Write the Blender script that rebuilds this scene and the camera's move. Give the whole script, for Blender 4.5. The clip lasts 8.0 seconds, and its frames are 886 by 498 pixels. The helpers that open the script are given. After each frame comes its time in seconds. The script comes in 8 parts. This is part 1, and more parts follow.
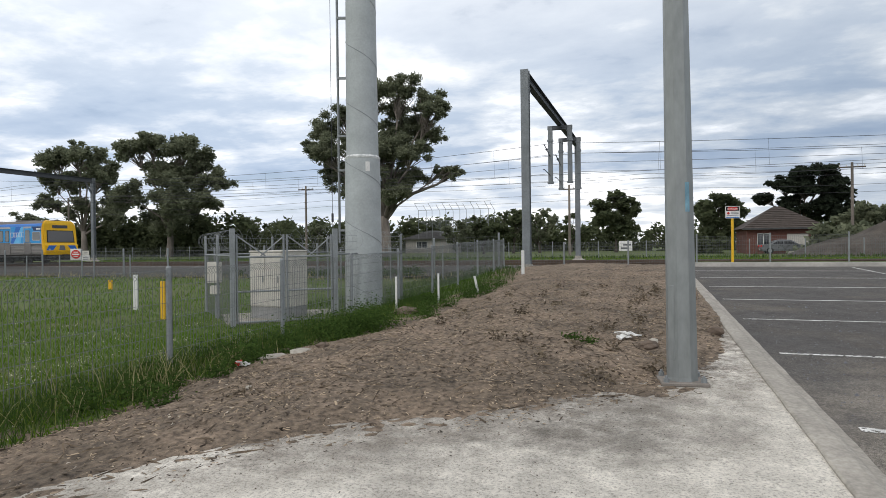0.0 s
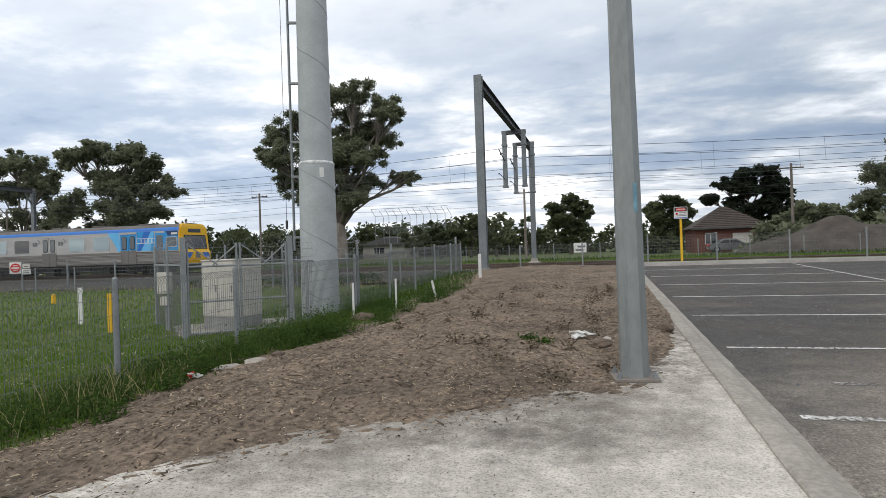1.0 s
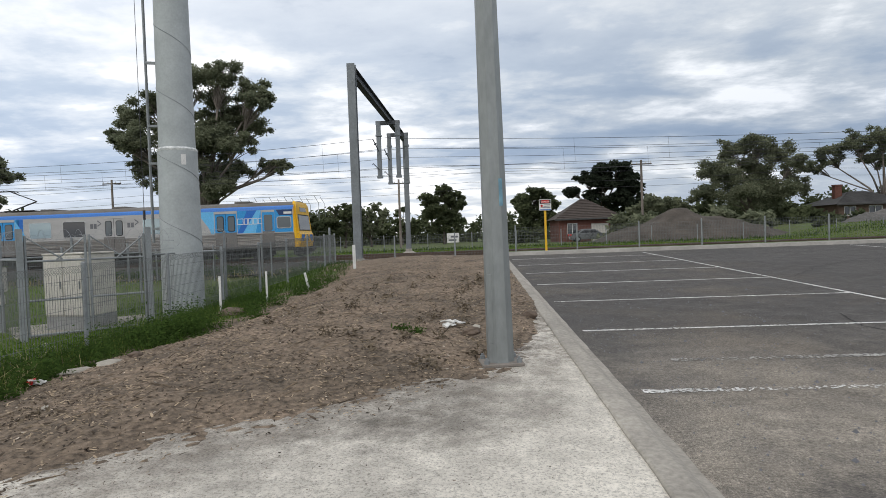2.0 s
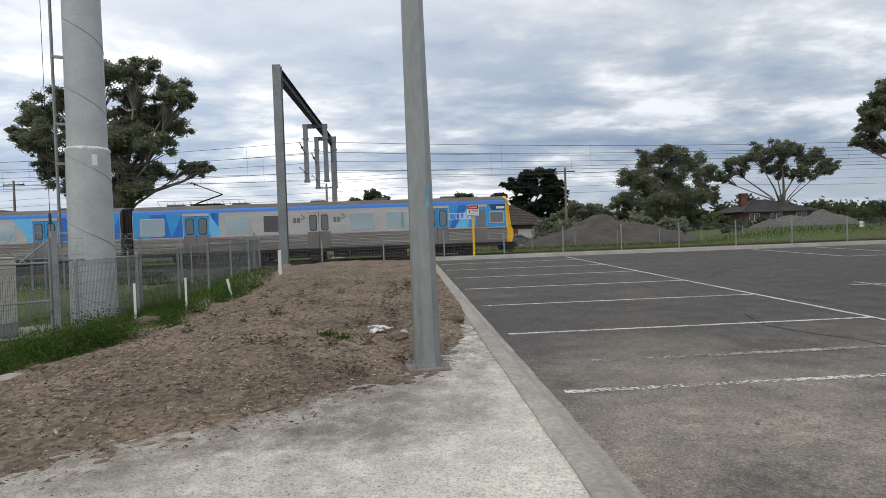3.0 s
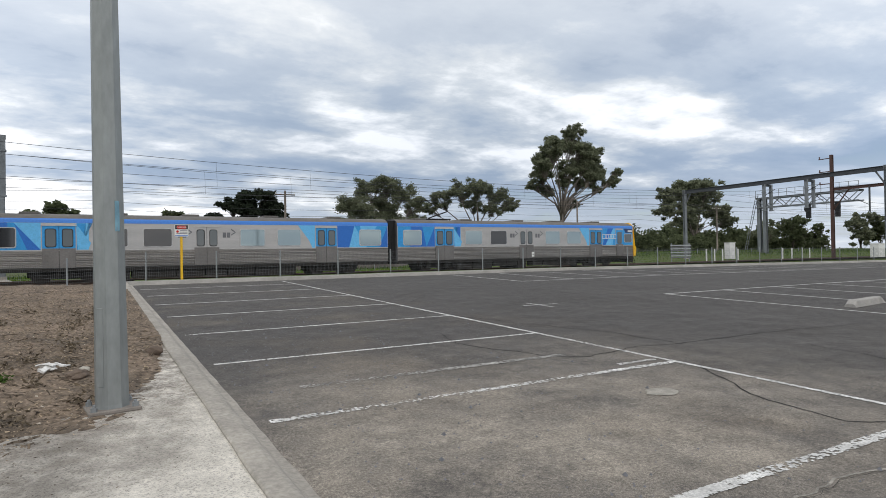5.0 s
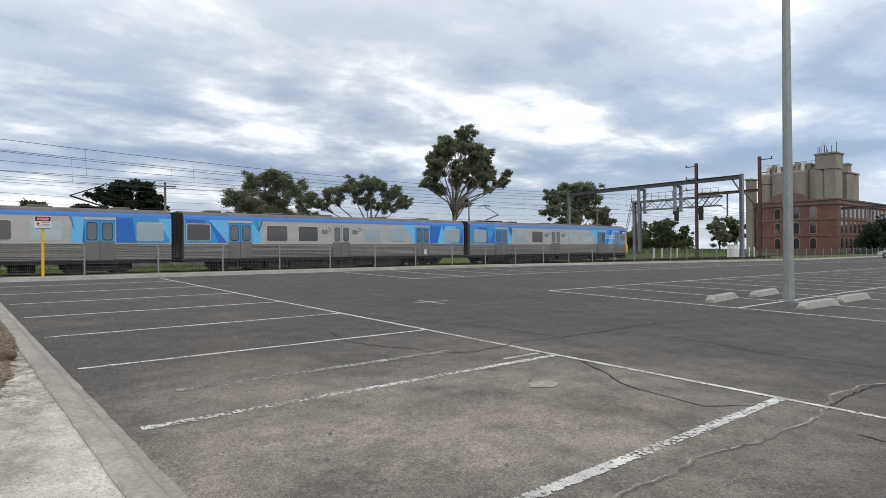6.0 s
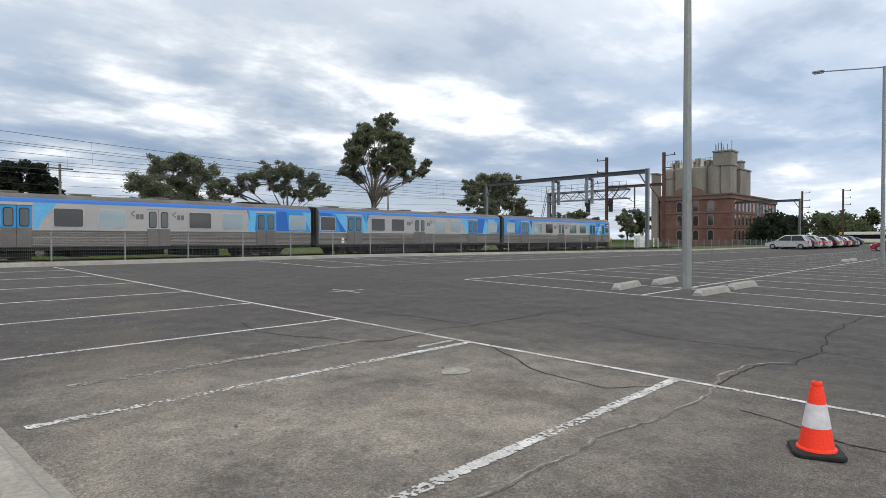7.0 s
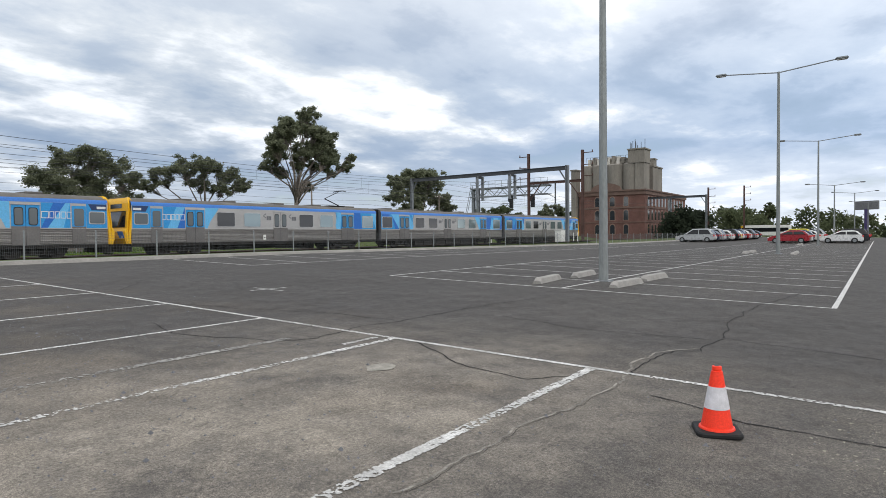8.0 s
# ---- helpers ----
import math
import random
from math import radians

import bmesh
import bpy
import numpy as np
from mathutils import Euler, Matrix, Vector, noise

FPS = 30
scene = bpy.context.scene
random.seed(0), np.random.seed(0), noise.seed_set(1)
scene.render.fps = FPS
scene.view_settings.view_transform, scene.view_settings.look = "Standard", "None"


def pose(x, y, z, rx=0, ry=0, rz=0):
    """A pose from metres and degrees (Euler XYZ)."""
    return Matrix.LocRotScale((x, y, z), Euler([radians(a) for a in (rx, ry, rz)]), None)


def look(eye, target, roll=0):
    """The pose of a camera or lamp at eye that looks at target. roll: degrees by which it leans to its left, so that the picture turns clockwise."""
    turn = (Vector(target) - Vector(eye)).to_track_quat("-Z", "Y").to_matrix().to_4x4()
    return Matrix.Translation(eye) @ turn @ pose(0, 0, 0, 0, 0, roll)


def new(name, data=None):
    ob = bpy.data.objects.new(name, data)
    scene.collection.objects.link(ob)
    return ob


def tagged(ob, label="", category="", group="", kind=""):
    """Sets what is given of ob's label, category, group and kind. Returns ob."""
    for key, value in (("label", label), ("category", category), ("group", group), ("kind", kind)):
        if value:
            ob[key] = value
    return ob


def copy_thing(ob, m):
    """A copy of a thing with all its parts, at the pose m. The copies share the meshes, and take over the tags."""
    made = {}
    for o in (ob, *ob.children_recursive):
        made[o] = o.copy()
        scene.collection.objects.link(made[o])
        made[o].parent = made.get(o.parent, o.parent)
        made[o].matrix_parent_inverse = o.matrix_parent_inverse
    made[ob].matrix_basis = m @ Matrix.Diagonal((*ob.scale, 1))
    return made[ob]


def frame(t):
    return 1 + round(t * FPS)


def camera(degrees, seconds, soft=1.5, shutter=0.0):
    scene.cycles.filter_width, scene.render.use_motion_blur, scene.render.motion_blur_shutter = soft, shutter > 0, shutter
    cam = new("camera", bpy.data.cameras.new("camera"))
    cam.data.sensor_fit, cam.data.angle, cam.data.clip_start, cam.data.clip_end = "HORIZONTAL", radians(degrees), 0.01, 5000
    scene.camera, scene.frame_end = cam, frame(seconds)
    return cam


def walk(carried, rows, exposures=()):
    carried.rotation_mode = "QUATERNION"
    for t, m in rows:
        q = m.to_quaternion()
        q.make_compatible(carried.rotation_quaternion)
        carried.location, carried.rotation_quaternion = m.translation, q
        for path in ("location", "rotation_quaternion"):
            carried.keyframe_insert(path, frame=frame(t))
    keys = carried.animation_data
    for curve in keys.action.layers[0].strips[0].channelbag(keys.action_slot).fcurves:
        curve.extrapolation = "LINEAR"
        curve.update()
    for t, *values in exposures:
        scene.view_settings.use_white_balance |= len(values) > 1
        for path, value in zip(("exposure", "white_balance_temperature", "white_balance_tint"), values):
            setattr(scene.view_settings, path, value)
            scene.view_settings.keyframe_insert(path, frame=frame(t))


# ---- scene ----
cam = camera(72.1, 8.0, 0.7)
PATH = [
    (0.0, pose(0.019, -0.049, 1.384, 89.69, 0.7, 18.49)),
    (0.5, pose(0.028, -0.044, 1.389, 89.79, 1.54, 16.31)),
    (1.0, pose(0.043, -0.05, 1.371, 90.09, 1.88, 14.51)),
    (1.5, pose(0.062, -0.069, 1.373, 88.92, 2.13, 9.22)),
    (2.0, pose(0.078, -0.102, 1.391, 88.76, 2.1, 2.79)),
    (3.5, pose(0.11, -0.111, 1.386, 89.15, 1.86, -7.24)),
    (4.0, pose(0.129, -0.123, 1.393, 89.32, 1.47, -13.31)),
    (4.5, pose(0.161, -0.142, 1.406, 90.14, 1.18, -22.08)),
    (5.0, pose(0.179, -0.155, 1.408, 90.56, 0.95, -29.79)),
    (6.5, pose(0.229, -0.178, 1.401, 89.7, 0.27, -43.5)),
    (7.0, pose(0.253, -0.198, 1.396, 89.14, 0.11, -47.39)),
    (7.5, pose(0.261, -0.218, 1.399, 88.65, -0.1, -51.68)),
    (8.0, pose(0.241, -0.235, 1.405, 88.68, 0.53, -54.36)),
]
EXPO = ((0.0, -0.04), (1.5, -0.08), (3.0, -0.14), (4.0, -0.18), (5.0, -0.05), (6.5, 0.04), (8.0, 0.09))
walk(cam, PATH, EXPO)

# ---- world and light ----
SUN_EL, SUN_AZ = 48, 200


def make_world():
    w = bpy.data.worlds.new("overcast_sky")
    scene.world = w
    w.use_nodes = True
    n, l = w.node_tree.nodes, w.node_tree.links
    bg = n["Background"]
    tc = n.new("ShaderNodeTexCoord")
    sep = n.new("ShaderNodeSeparateXYZ")
    l.new(tc.outputs["Generated"], sep.inputs[0])

    def mth(op, a, b, clamp=False):
        m = n.new("ShaderNodeMath")
        m.operation, m.use_clamp = op, clamp
        for i, v in enumerate((a, b)):
            if isinstance(v, (int, float)):
                m.inputs[i].default_value = v
            else:
                l.new(v, m.inputs[i])
        return m.outputs[0]

    def cloud(scale, detail, rough, sx, sy, dist, off):
        zz = mth("ADD", mth("MAXIMUM", sep.outputs[2], 0.0), 0.13)
        cx, cy = mth("DIVIDE", sep.outputs[0], zz), mth("DIVIDE", sep.outputs[1], zz)
        comb = n.new("ShaderNodeCombineXYZ")
        l.new(mth("MULTIPLY", cx, sx), comb.inputs[0])
        l.new(mth("MULTIPLY", cy, sy), comb.inputs[1])
        comb.inputs[2].default_value = off
        t = n.new("ShaderNodeTexNoise")
        l.new(comb.outputs[0], t.inputs["Vector"])
        t.inputs["Scale"].default_value, t.inputs["Detail"].default_value = scale, detail
        t.inputs["Roughness"].default_value, t.inputs["Distortion"].default_value = rough, dist
        return t.outputs["Fac"]

    def ramp(fac, stops):
        r = n.new("ShaderNodeValToRGB")
        l.new(fac, r.inputs[0])
        e = r.color_ramp.elements
        while len(e) < len(stops):
            e.new(0.5)
        for s, (p, c) in zip(e, stops):
            s.position, s.color = p, (*c, 1)
        return r.outputs[0]

    def mix(fac, a, b, kind="MIX"):
        m = n.new("ShaderNodeMixRGB")
        m.blend_type = kind
        for i, v in ((0, fac), (1, a), (2, b)):
            if isinstance(v, (int, float)):
                m.inputs[i].default_value = v
            elif isinstance(v, tuple):
                m.inputs[i].default_value = (*v, 1)
            else:
                l.new(v, m.inputs[i])
        return m.outputs[0]

    sky = n.new("ShaderNodeTexSky")
    sky.sky_type, sky.sun_disc = "NISHITA", False
    sky.sun_elevation, sky.sun_rotation = radians(SUN_EL), radians(SUN_AZ)
    blue = mix(1.0, sky.outputs[0], (0.10, 0.10, 0.10), "MULTIPLY")
    big = cloud(0.5, 3, 0.5, 0.8, 1.0, 0.0, 3.1)
    fine = cloud(1.7, 12, 0.58, 0.9, 1.1, 0.1, 7.7)
    both = mth("ADD", mth("MULTIPLY", big, 0.5), mth("MULTIPLY", fine, 0.5))
    # cloud brightness: grey-blue bellies to white tops
    body = ramp(both, [(0.40, (0.29, 0.385, 0.54)), (0.485, (0.48, 0.565, 0.69)), (0.54, (0.87, 0.90, 0.93)), (0.60, (1.75, 1.70, 1.65))])
    # the overcast is bright low down, bluer above the horizon strip and bright again overhead
    high = ramp(sep.outputs[2], [(0.0, (0.93, 0.94, 0.95)), (0.06, (0.80, 0.84, 0.89)), (0.13, (0.36, 0.46, 0.62)), (0.22, (0.48, 0.57, 0.70)), (0.42, (1.2, 1.19, 1.17))])
    lay = mix(0.46, body, high)
    # heavier cloud across the tracks, thinner to both sides
    dark = mth("ADD", mth("MULTIPLY", sep.outputs[0], 0.5), mth("MULTIPLY", sep.outputs[1], 0.866))
    veil = ramp(dark, [(0.45, (1.34, 1.32, 1.30)), (0.80, (1.14, 1.14, 1.14)), (1.0, (0.82, 0.85, 0.88))])
    lay = mix(1.0, lay, veil, "MULTIPLY")
    gaps = ramp(both, [(0.34, (0.4, 0.4, 0.4)), (0.43, (0.0, 0.0, 0.0))])
    out = mix(gaps, lay, blue)
    l.new(out, bg.inputs[0])
    bg.inputs[1].default_value = 1.0


make_world()
sun = new("sun", bpy.data.lights.new("sun", "SUN"))
sun.data.energy, sun.data.angle, sun.data.color = 0.9, radians(25), (1.0, 0.95, 0.88)
sun.matrix_world = look((0, 0, 60), (0 - math.sin(radians(SUN_AZ)) * 40, 0 - math.cos(radians(SUN_AZ)) * 40, 60 - 40 * math.tan(radians(SUN_EL))))


# ---- materials ----
MATS = {}


def material(name, color, rough=0.7, metal=0.0, var=0.25, scale=3.0, bump=0.0, bump_scale=40.0, color2=None, stretch=(1, 1, 1), island=0.0, objvar=0.0, spec=0.3, detail=0.12, world_coords=True, extra=None):
    """A surface with a broad and a fine variation of its colour, some relief, and, on pieces, a shift from piece to piece."""
    if name in MATS:
        return MATS[name]
    m = bpy.data.materials.new(name)
    m.use_nodes = True
    n, l = m.node_tree.nodes, m.node_tree.links
    b = n["Principled BSDF"]
    b.inputs["Roughness"].default_value, b.inputs["Metallic"].default_value = rough, metal
    b.inputs["Specular IOR Level"].default_value = spec
    if world_coords:
        geo = n.new("ShaderNodeNewGeometry")
        src = geo.outputs["Position"]
    else:
        src = n.new("ShaderNodeTexCoord").outputs["Object"]
    mp = n.new("ShaderNodeMapping")
    mp.inputs["Scale"].default_value = stretch
    l.new(src, mp.inputs[0])

    def noise_tex(s, d=5, r=0.6):
        t = n.new("ShaderNodeTexNoise")
        t.inputs["Scale"].default_value, t.inputs["Detail"].default_value, t.inputs["Roughness"].default_value = s, d, r
        l.new(mp.outputs[0], t.inputs["Vector"])
        return t.outputs["Fac"]

    def rng(f, lo, hi, a=0.3, c=0.7):
        r = n.new("ShaderNodeMapRange")
        r.inputs[1].default_value, r.inputs[2].default_value, r.inputs[3].default_value, r.inputs[4].default_value = a, c, lo, hi
        l.new(f, r.inputs[0])
        return r.outputs[0]

    def mixc(fac, a, c, kind="MIX"):
        x = n.new("ShaderNodeMixRGB")
        x.blend_type = kind
        for i, v in ((0, fac), (1, a), (2, c)):
            if isinstance(v, (int, float)):
                x.inputs[i].default_value = v
            elif isinstance(v, tuple):
                x.inputs[i].default_value = (*v[:3], 1)
            else:
                l.new(v, x.inputs[i])
        return x.outputs[0]

    c2 = color2 or tuple(v * (1 - var) for v in color)
    col = mixc(rng(noise_tex(scale), 0, 1), tuple(min(1, v * (1 + var * 0.5)) for v in color), c2)
    col = mixc(1.0, col, rng(noise_tex(scale * 14, 3), 1 - detail, 1 + detail), "MULTIPLY")
    if extra:
        col = extra(n, l, src, col, mixc, rng, noise_tex)
    if island or objvar:
        if island:
            o = geo.outputs["Random Per Island"] if world_coords else n.new("ShaderNodeNewGeometry").outputs["Random Per Island"]
        else:
            o = n.new("ShaderNodeObjectInfo").outputs["Random"]
        col = mixc(1.0, col, rng(o, 1 - max(island, objvar), 1 + max(island, objvar), 0, 1), "MULTIPLY")
    l.new(col, b.inputs["Base Color"])
    l.new(rng(noise_tex(scale * 5), max(0.02, rough - 0.1), min(1, rough + 0.1)), b.inputs["Roughness"])
    if bump:
        bp = n.new("ShaderNodeBump")
        bp.inputs["Strength"].default_value, bp.inputs["Distance"].default_value = min(1, bump), 0.02
        l.new(noise_tex(bump_scale, 6, 0.65), bp.inputs["Height"])
        l.new(bp.outputs[0], b.inputs["Normal"])
    MATS[name] = m
    return m


def asphalt_extra(n, l, src, col, mixc, rng, noise_tex):
    # pale dusty wear near the kerb bays, coarse aggregate speckle
    dust = rng(noise_tex(0.6, 12, 0.78), 0.18, 1.0, 0.38, 0.62)
    sep = n.new("ShaderNodeSeparateXYZ")
    l.new(src, sep.inputs[0])
    away = rng(sep.outputs[1], 1.0, 0.04, 3.5, 7.5)
    this = rng(sep.outputs[1], 0.38, 1.0, 0.6, 3.0)
    nm = n.new("ShaderNodeMath")
    nm.operation = "MULTIPLY"
    l.new(away, nm.inputs[0])
    l.new(this, nm.inputs[1])
    near = nm.outputs[0]
    nx = rng(sep.outputs[0], 1.0, 0.06, 4.6, 8.0)
    f = n.new("ShaderNodeMath")
    f.operation = "MULTIPLY"
    l.new(dust, f.inputs[0])
    l.new(near, f.inputs[1])
    g = n.new("ShaderNodeMath")
    g.operation = "MULTIPLY"
    l.new(f.outputs[0], g.inputs[0])
    l.new(nx, g.inputs[1])
    col = mixc(g.outputs[0], col, (0.31, 0.272, 0.222))
    brown = rng(noise_tex(0.5, 3), 0, 0.35, 0.5, 0.7)
    h = n.new("ShaderNodeMath")
    h.operation = "MULTIPLY"
    l.new(brown, h.inputs[0])
    l.new(nx, h.inputs[1])
    col = mixc(h.outputs[0], col, (0.20, 0.165, 0.125))
    col = mixc(1.0, col, rng(noise_tex(48, 4, 0.8), 0.6, 1.45, 0.36, 0.64), "MULTIPLY")
    speck = rng(noise_tex(170, 2, 0.8), 0.5, 1.7, 0.36, 0.68)
    col = mixc(1.0, col, speck, "MULTIPLY")
    return mixc(1.0, col, rng(noise_tex(2.6, 12, 0.8), 0.82, 1.2, 0.35, 0.65), "MULTIPLY")


def concrete_extra(n, l, src, col, mixc, rng, noise_tex):
    dirt = rng(noise_tex(0.7, 8, 0.72), 0, 0.9, 0.47, 0.70)
    col = mixc(dirt, col, (0.25, 0.225, 0.19))
    sep = n.new("ShaderNodeSeparateXYZ")
    l.new(src, sep.inputs[0])
    # soil trodden out over the slab beside the bed
    far = n.new("ShaderNodeVectorMath")
    far.operation = "DISTANCE"
    l.new(src, far.inputs[0])
    far.inputs[1].default_value = (-0.75, 4.2, 0.15)
    ring = rng(far.outputs["Value"], 1.0, 0.0, 0.4, 2.1)
    both = n.new("ShaderNodeMath")
    both.operation = "MULTIPLY"
    l.new(ring, both.inputs[0])
    l.new(rng(noise_tex(2.6, 8, 0.75), 0.2, 1.0, 0.36, 0.62), both.inputs[1])
    col = mixc(both.outputs[0], col, (0.15, 0.135, 0.115))
    # crumbs and smears of soil along the line where bed and slab meet
    across = n.new("ShaderNodeVectorMath")
    across.operation = "DOT_PRODUCT"
    l.new(src, across.inputs[0])
    across.inputs[1].default_value = (-0.625, 0.78, 0.0)
    strip = n.new("ShaderNodeMath")
    strip.operation = "MULTIPLY"
    l.new(rng(across.outputs["Value"], 0.0, 1.0, 2.9, 4.05), strip.inputs[0])
    l.new(rng(noise_tex(3.4, 10, 0.8), 0.0, 1.0, 0.42, 0.60), strip.inputs[1])
    col = mixc(strip.outputs[0], col, (0.15, 0.125, 0.10))
    pits = rng(noise_tex(60, 3, 0.8), 0.55, 1.12, 0.34, 0.52)
    return mixc(1.0, col, pits, "MULTIPLY")


M_ASPHALT = material("asphalt", (0.066, 0.0605, 0.056), 0.85, var=0.22, scale=0.5, bump=0.5, bump_scale=90, extra=asphalt_extra, detail=0.2)
M_PATH = material("rough_concrete", (0.66, 0.615, 0.54), 0.9, var=0.22, scale=1.3, bump=0.9, bump_scale=30, extra=concrete_extra)
M_KERB = material("kerb_concrete", (0.34, 0.312, 0.27), 0.85, var=0.25, scale=2.0, bump=0.4, bump_scale=50, detail=0.2)
M_STRIP = material("strip_concrete", (0.27, 0.255, 0.23), 0.85, var=0.3, scale=0.8, bump=0.3, bump_scale=30)
M_LINE = material("worn_line_paint", (0.62, 0.61, 0.58), 0.7, var=0.3, scale=5, bump=0.3, bump_scale=80, color2=(0.36, 0.35, 0.33), detail=0.3)
M_LINE_OLD = material("faded_line_paint", (0.36, 0.345, 0.315), 0.8, var=0.4, scale=5, bump=0.3, bump_scale=80, color2=(0.13, 0.125, 0.12), detail=0.3)
M_MULCH = material("mulch_soil", (0.20, 0.150, 0.108), 0.95, var=0.4, scale=1.3, bump=1.0, bump_scale=45, color2=(0.095, 0.075, 0.055), detail=0.6)
M_CHIP = material("bark_chips", (0.29, 0.225, 0.155), 0.95, var=0.3, scale=4, island=0.6)
M_CHIP_PALE = material("pale_chips", (0.50, 0.44, 0.36), 0.95, var=0.3, scale=4, island=0.45)
M_GROUND = material("grassy_ground", (0.060, 0.092, 0.020), 0.95, var=0.4, scale=0.35, bump=0.8, bump_scale=12, color2=(0.085, 0.092, 0.032), detail=0.35)
M_DRY = material("dry_grass", (0.36, 0.32, 0.16), 0.85, var=0.3, scale=0.8, island=0.35)
M_FLOWER = material("clover_flowers", (0.65, 0.63, 0.45), 0.8, island=0.2)
M_BALLAST = material("ballast_stone", (0.125, 0.112, 0.10), 0.95, var=0.35, scale=0.8, bump=1.0, bump_scale=14, color2=(0.06, 0.054, 0.05), detail=0.4)
M_GRAVEL = material("railway_gravel", (0.062, 0.056, 0.049), 0.95, var=0.35, scale=0.8, bump=1.0, bump_scale=14, color2=(0.036, 0.033, 0.029), detail=0.5)
M_RAIL = material("rusty_rail", (0.11, 0.075, 0.055), 0.55, 0.4, scale=2)
M_SLEEPER = material("concrete_sleeper", (0.30, 0.28, 0.25), 0.9, scale=3, objvar=0.15)
M_GALV = material("galvanised_steel", (0.41, 0.435, 0.435), 0.6, 0.12, var=0.18, scale=1.6, bump=0.08, bump_scale=6, detail=0.07)
M_GALV_DULL = material("dull_galvanised_steel", (0.27, 0.285, 0.29), 0.6, 0.3, var=0.2, scale=2.2, detail=0.1)
M_WIRE = material("fence_wire", (0.145, 0.153, 0.155), 0.6, 0.3, var=0.2, scale=2)
M_RAZOR = material("razor_wire", (0.30, 0.31, 0.32), 0.45, 0.5, scale=2)
M_POLE = material("pole_steel", (0.255, 0.27, 0.265), 0.5, 0.3, var=0.22, scale=1.4, bump=0.05, bump_scale=5, stretch=(1, 1, 0.35), detail=0.1)
M_GANTRY = material("gantry_steel", (0.21, 0.225, 0.235), 0.6, 0.25, var=0.2, scale=1.0)
M_GANTRY_DK = material("gantry_beam_steel", (0.085, 0.09, 0.098), 0.65, 0.25, var=0.2, scale=1.0)
M_MASTRED = material("red_oxide_steel", (0.105, 0.06, 0.05), 0.7, 0.2, scale=1.0)
M_CABLE = material("overhead_wire", (0.06, 0.06, 0.065), 0.6, 0.3)
M_CABINET = material("cabinet_paint", (0.56, 0.53, 0.475), 0.55, var=0.1, scale=2)
M_CABBASE = material("cabinet_plinth", (0.30, 0.30, 0.29), 0.8, scale=2)
M_YELLOW = material("yellow_paint", (0.72, 0.42, 0.025), 0.5, var=0.12, scale=3)
M_WHITE = material("white_paint", (0.72, 0.71, 0.68), 0.6, var=0.12, scale=4)
M_RED = material("red_paint", (0.55, 0.035, 0.03), 0.5, var=0.1, scale=3)
M_BLACK = material("black_paint", (0.02, 0.02, 0.021), 0.5, scale=3)
M_GREYBAR = material("faded_print", (0.16, 0.16, 0.17), 0.6, scale=3)
M_TEAL = material("faded_graffiti", (0.17, 0.32, 0.40), 0.6, var=0.4, scale=9)
# train
M_SILVER = material("brushed_stainless", (0.45, 0.435, 0.42), 0.42, 0.35, var=0.12, scale=0.8, world_coords=False, stretch=(0.4, 1, 3), detail=0.06)
# stretched noise paints the ribs' bright and dark reflection streaks into the colour
M_RIB = material("corrugated_stainless", (0.42, 0.40, 0.38), 0.34, 0.6, var=0.45, scale=0.8, world_coords=False, stretch=(0.12, 1, 14), detail=0.2)
M_DOORLOW = material("door_stainless", (0.20, 0.185, 0.172), 0.4, 0.55, var=0.2, scale=0.8, world_coords=False)
M_ROOF = material("train_roof", (0.15, 0.14, 0.128), 0.75, 0.1, var=0.3, scale=0.7, world_coords=False)
M_B1 = material("livery_light_blue", (0.04, 0.29, 0.62), 0.38, var=0.06, scale=1, world_coords=False)
M_B2 = material("livery_mid_blue", (0.03, 0.15, 0.50), 0.38, var=0.06, scale=1, world_coords=False)
M_B3 = material("livery_navy", (0.03, 0.055, 0.14), 0.38, var=0.06, scale=1, world_coords=False)
M_B4 = material("livery_sky_blue", (0.14, 0.46, 0.76), 0.38, var=0.06, scale=1, world_coords=False)
M_CANT = material("livery_cant_blue", (0.055, 0.20, 0.58), 0.38, var=0.06, scale=1, world_coords=False)
M_TYEL = material("train_yellow", (0.78, 0.44, 0.015), 0.4, var=0.06, scale=1, world_coords=False)
M_UNDER = material("underframe_grime", (0.032, 0.029, 0.027), 0.8, 0.1, var=0.4, scale=2, world_coords=False)
M_WHEEL = material("wheel_steel", (0.07, 0.06, 0.055), 0.6, 0.4, scale=3, world_coords=False)
M_RUBBER = material("black_rubber", (0.018, 0.018, 0.018), 0.7, scale=3)


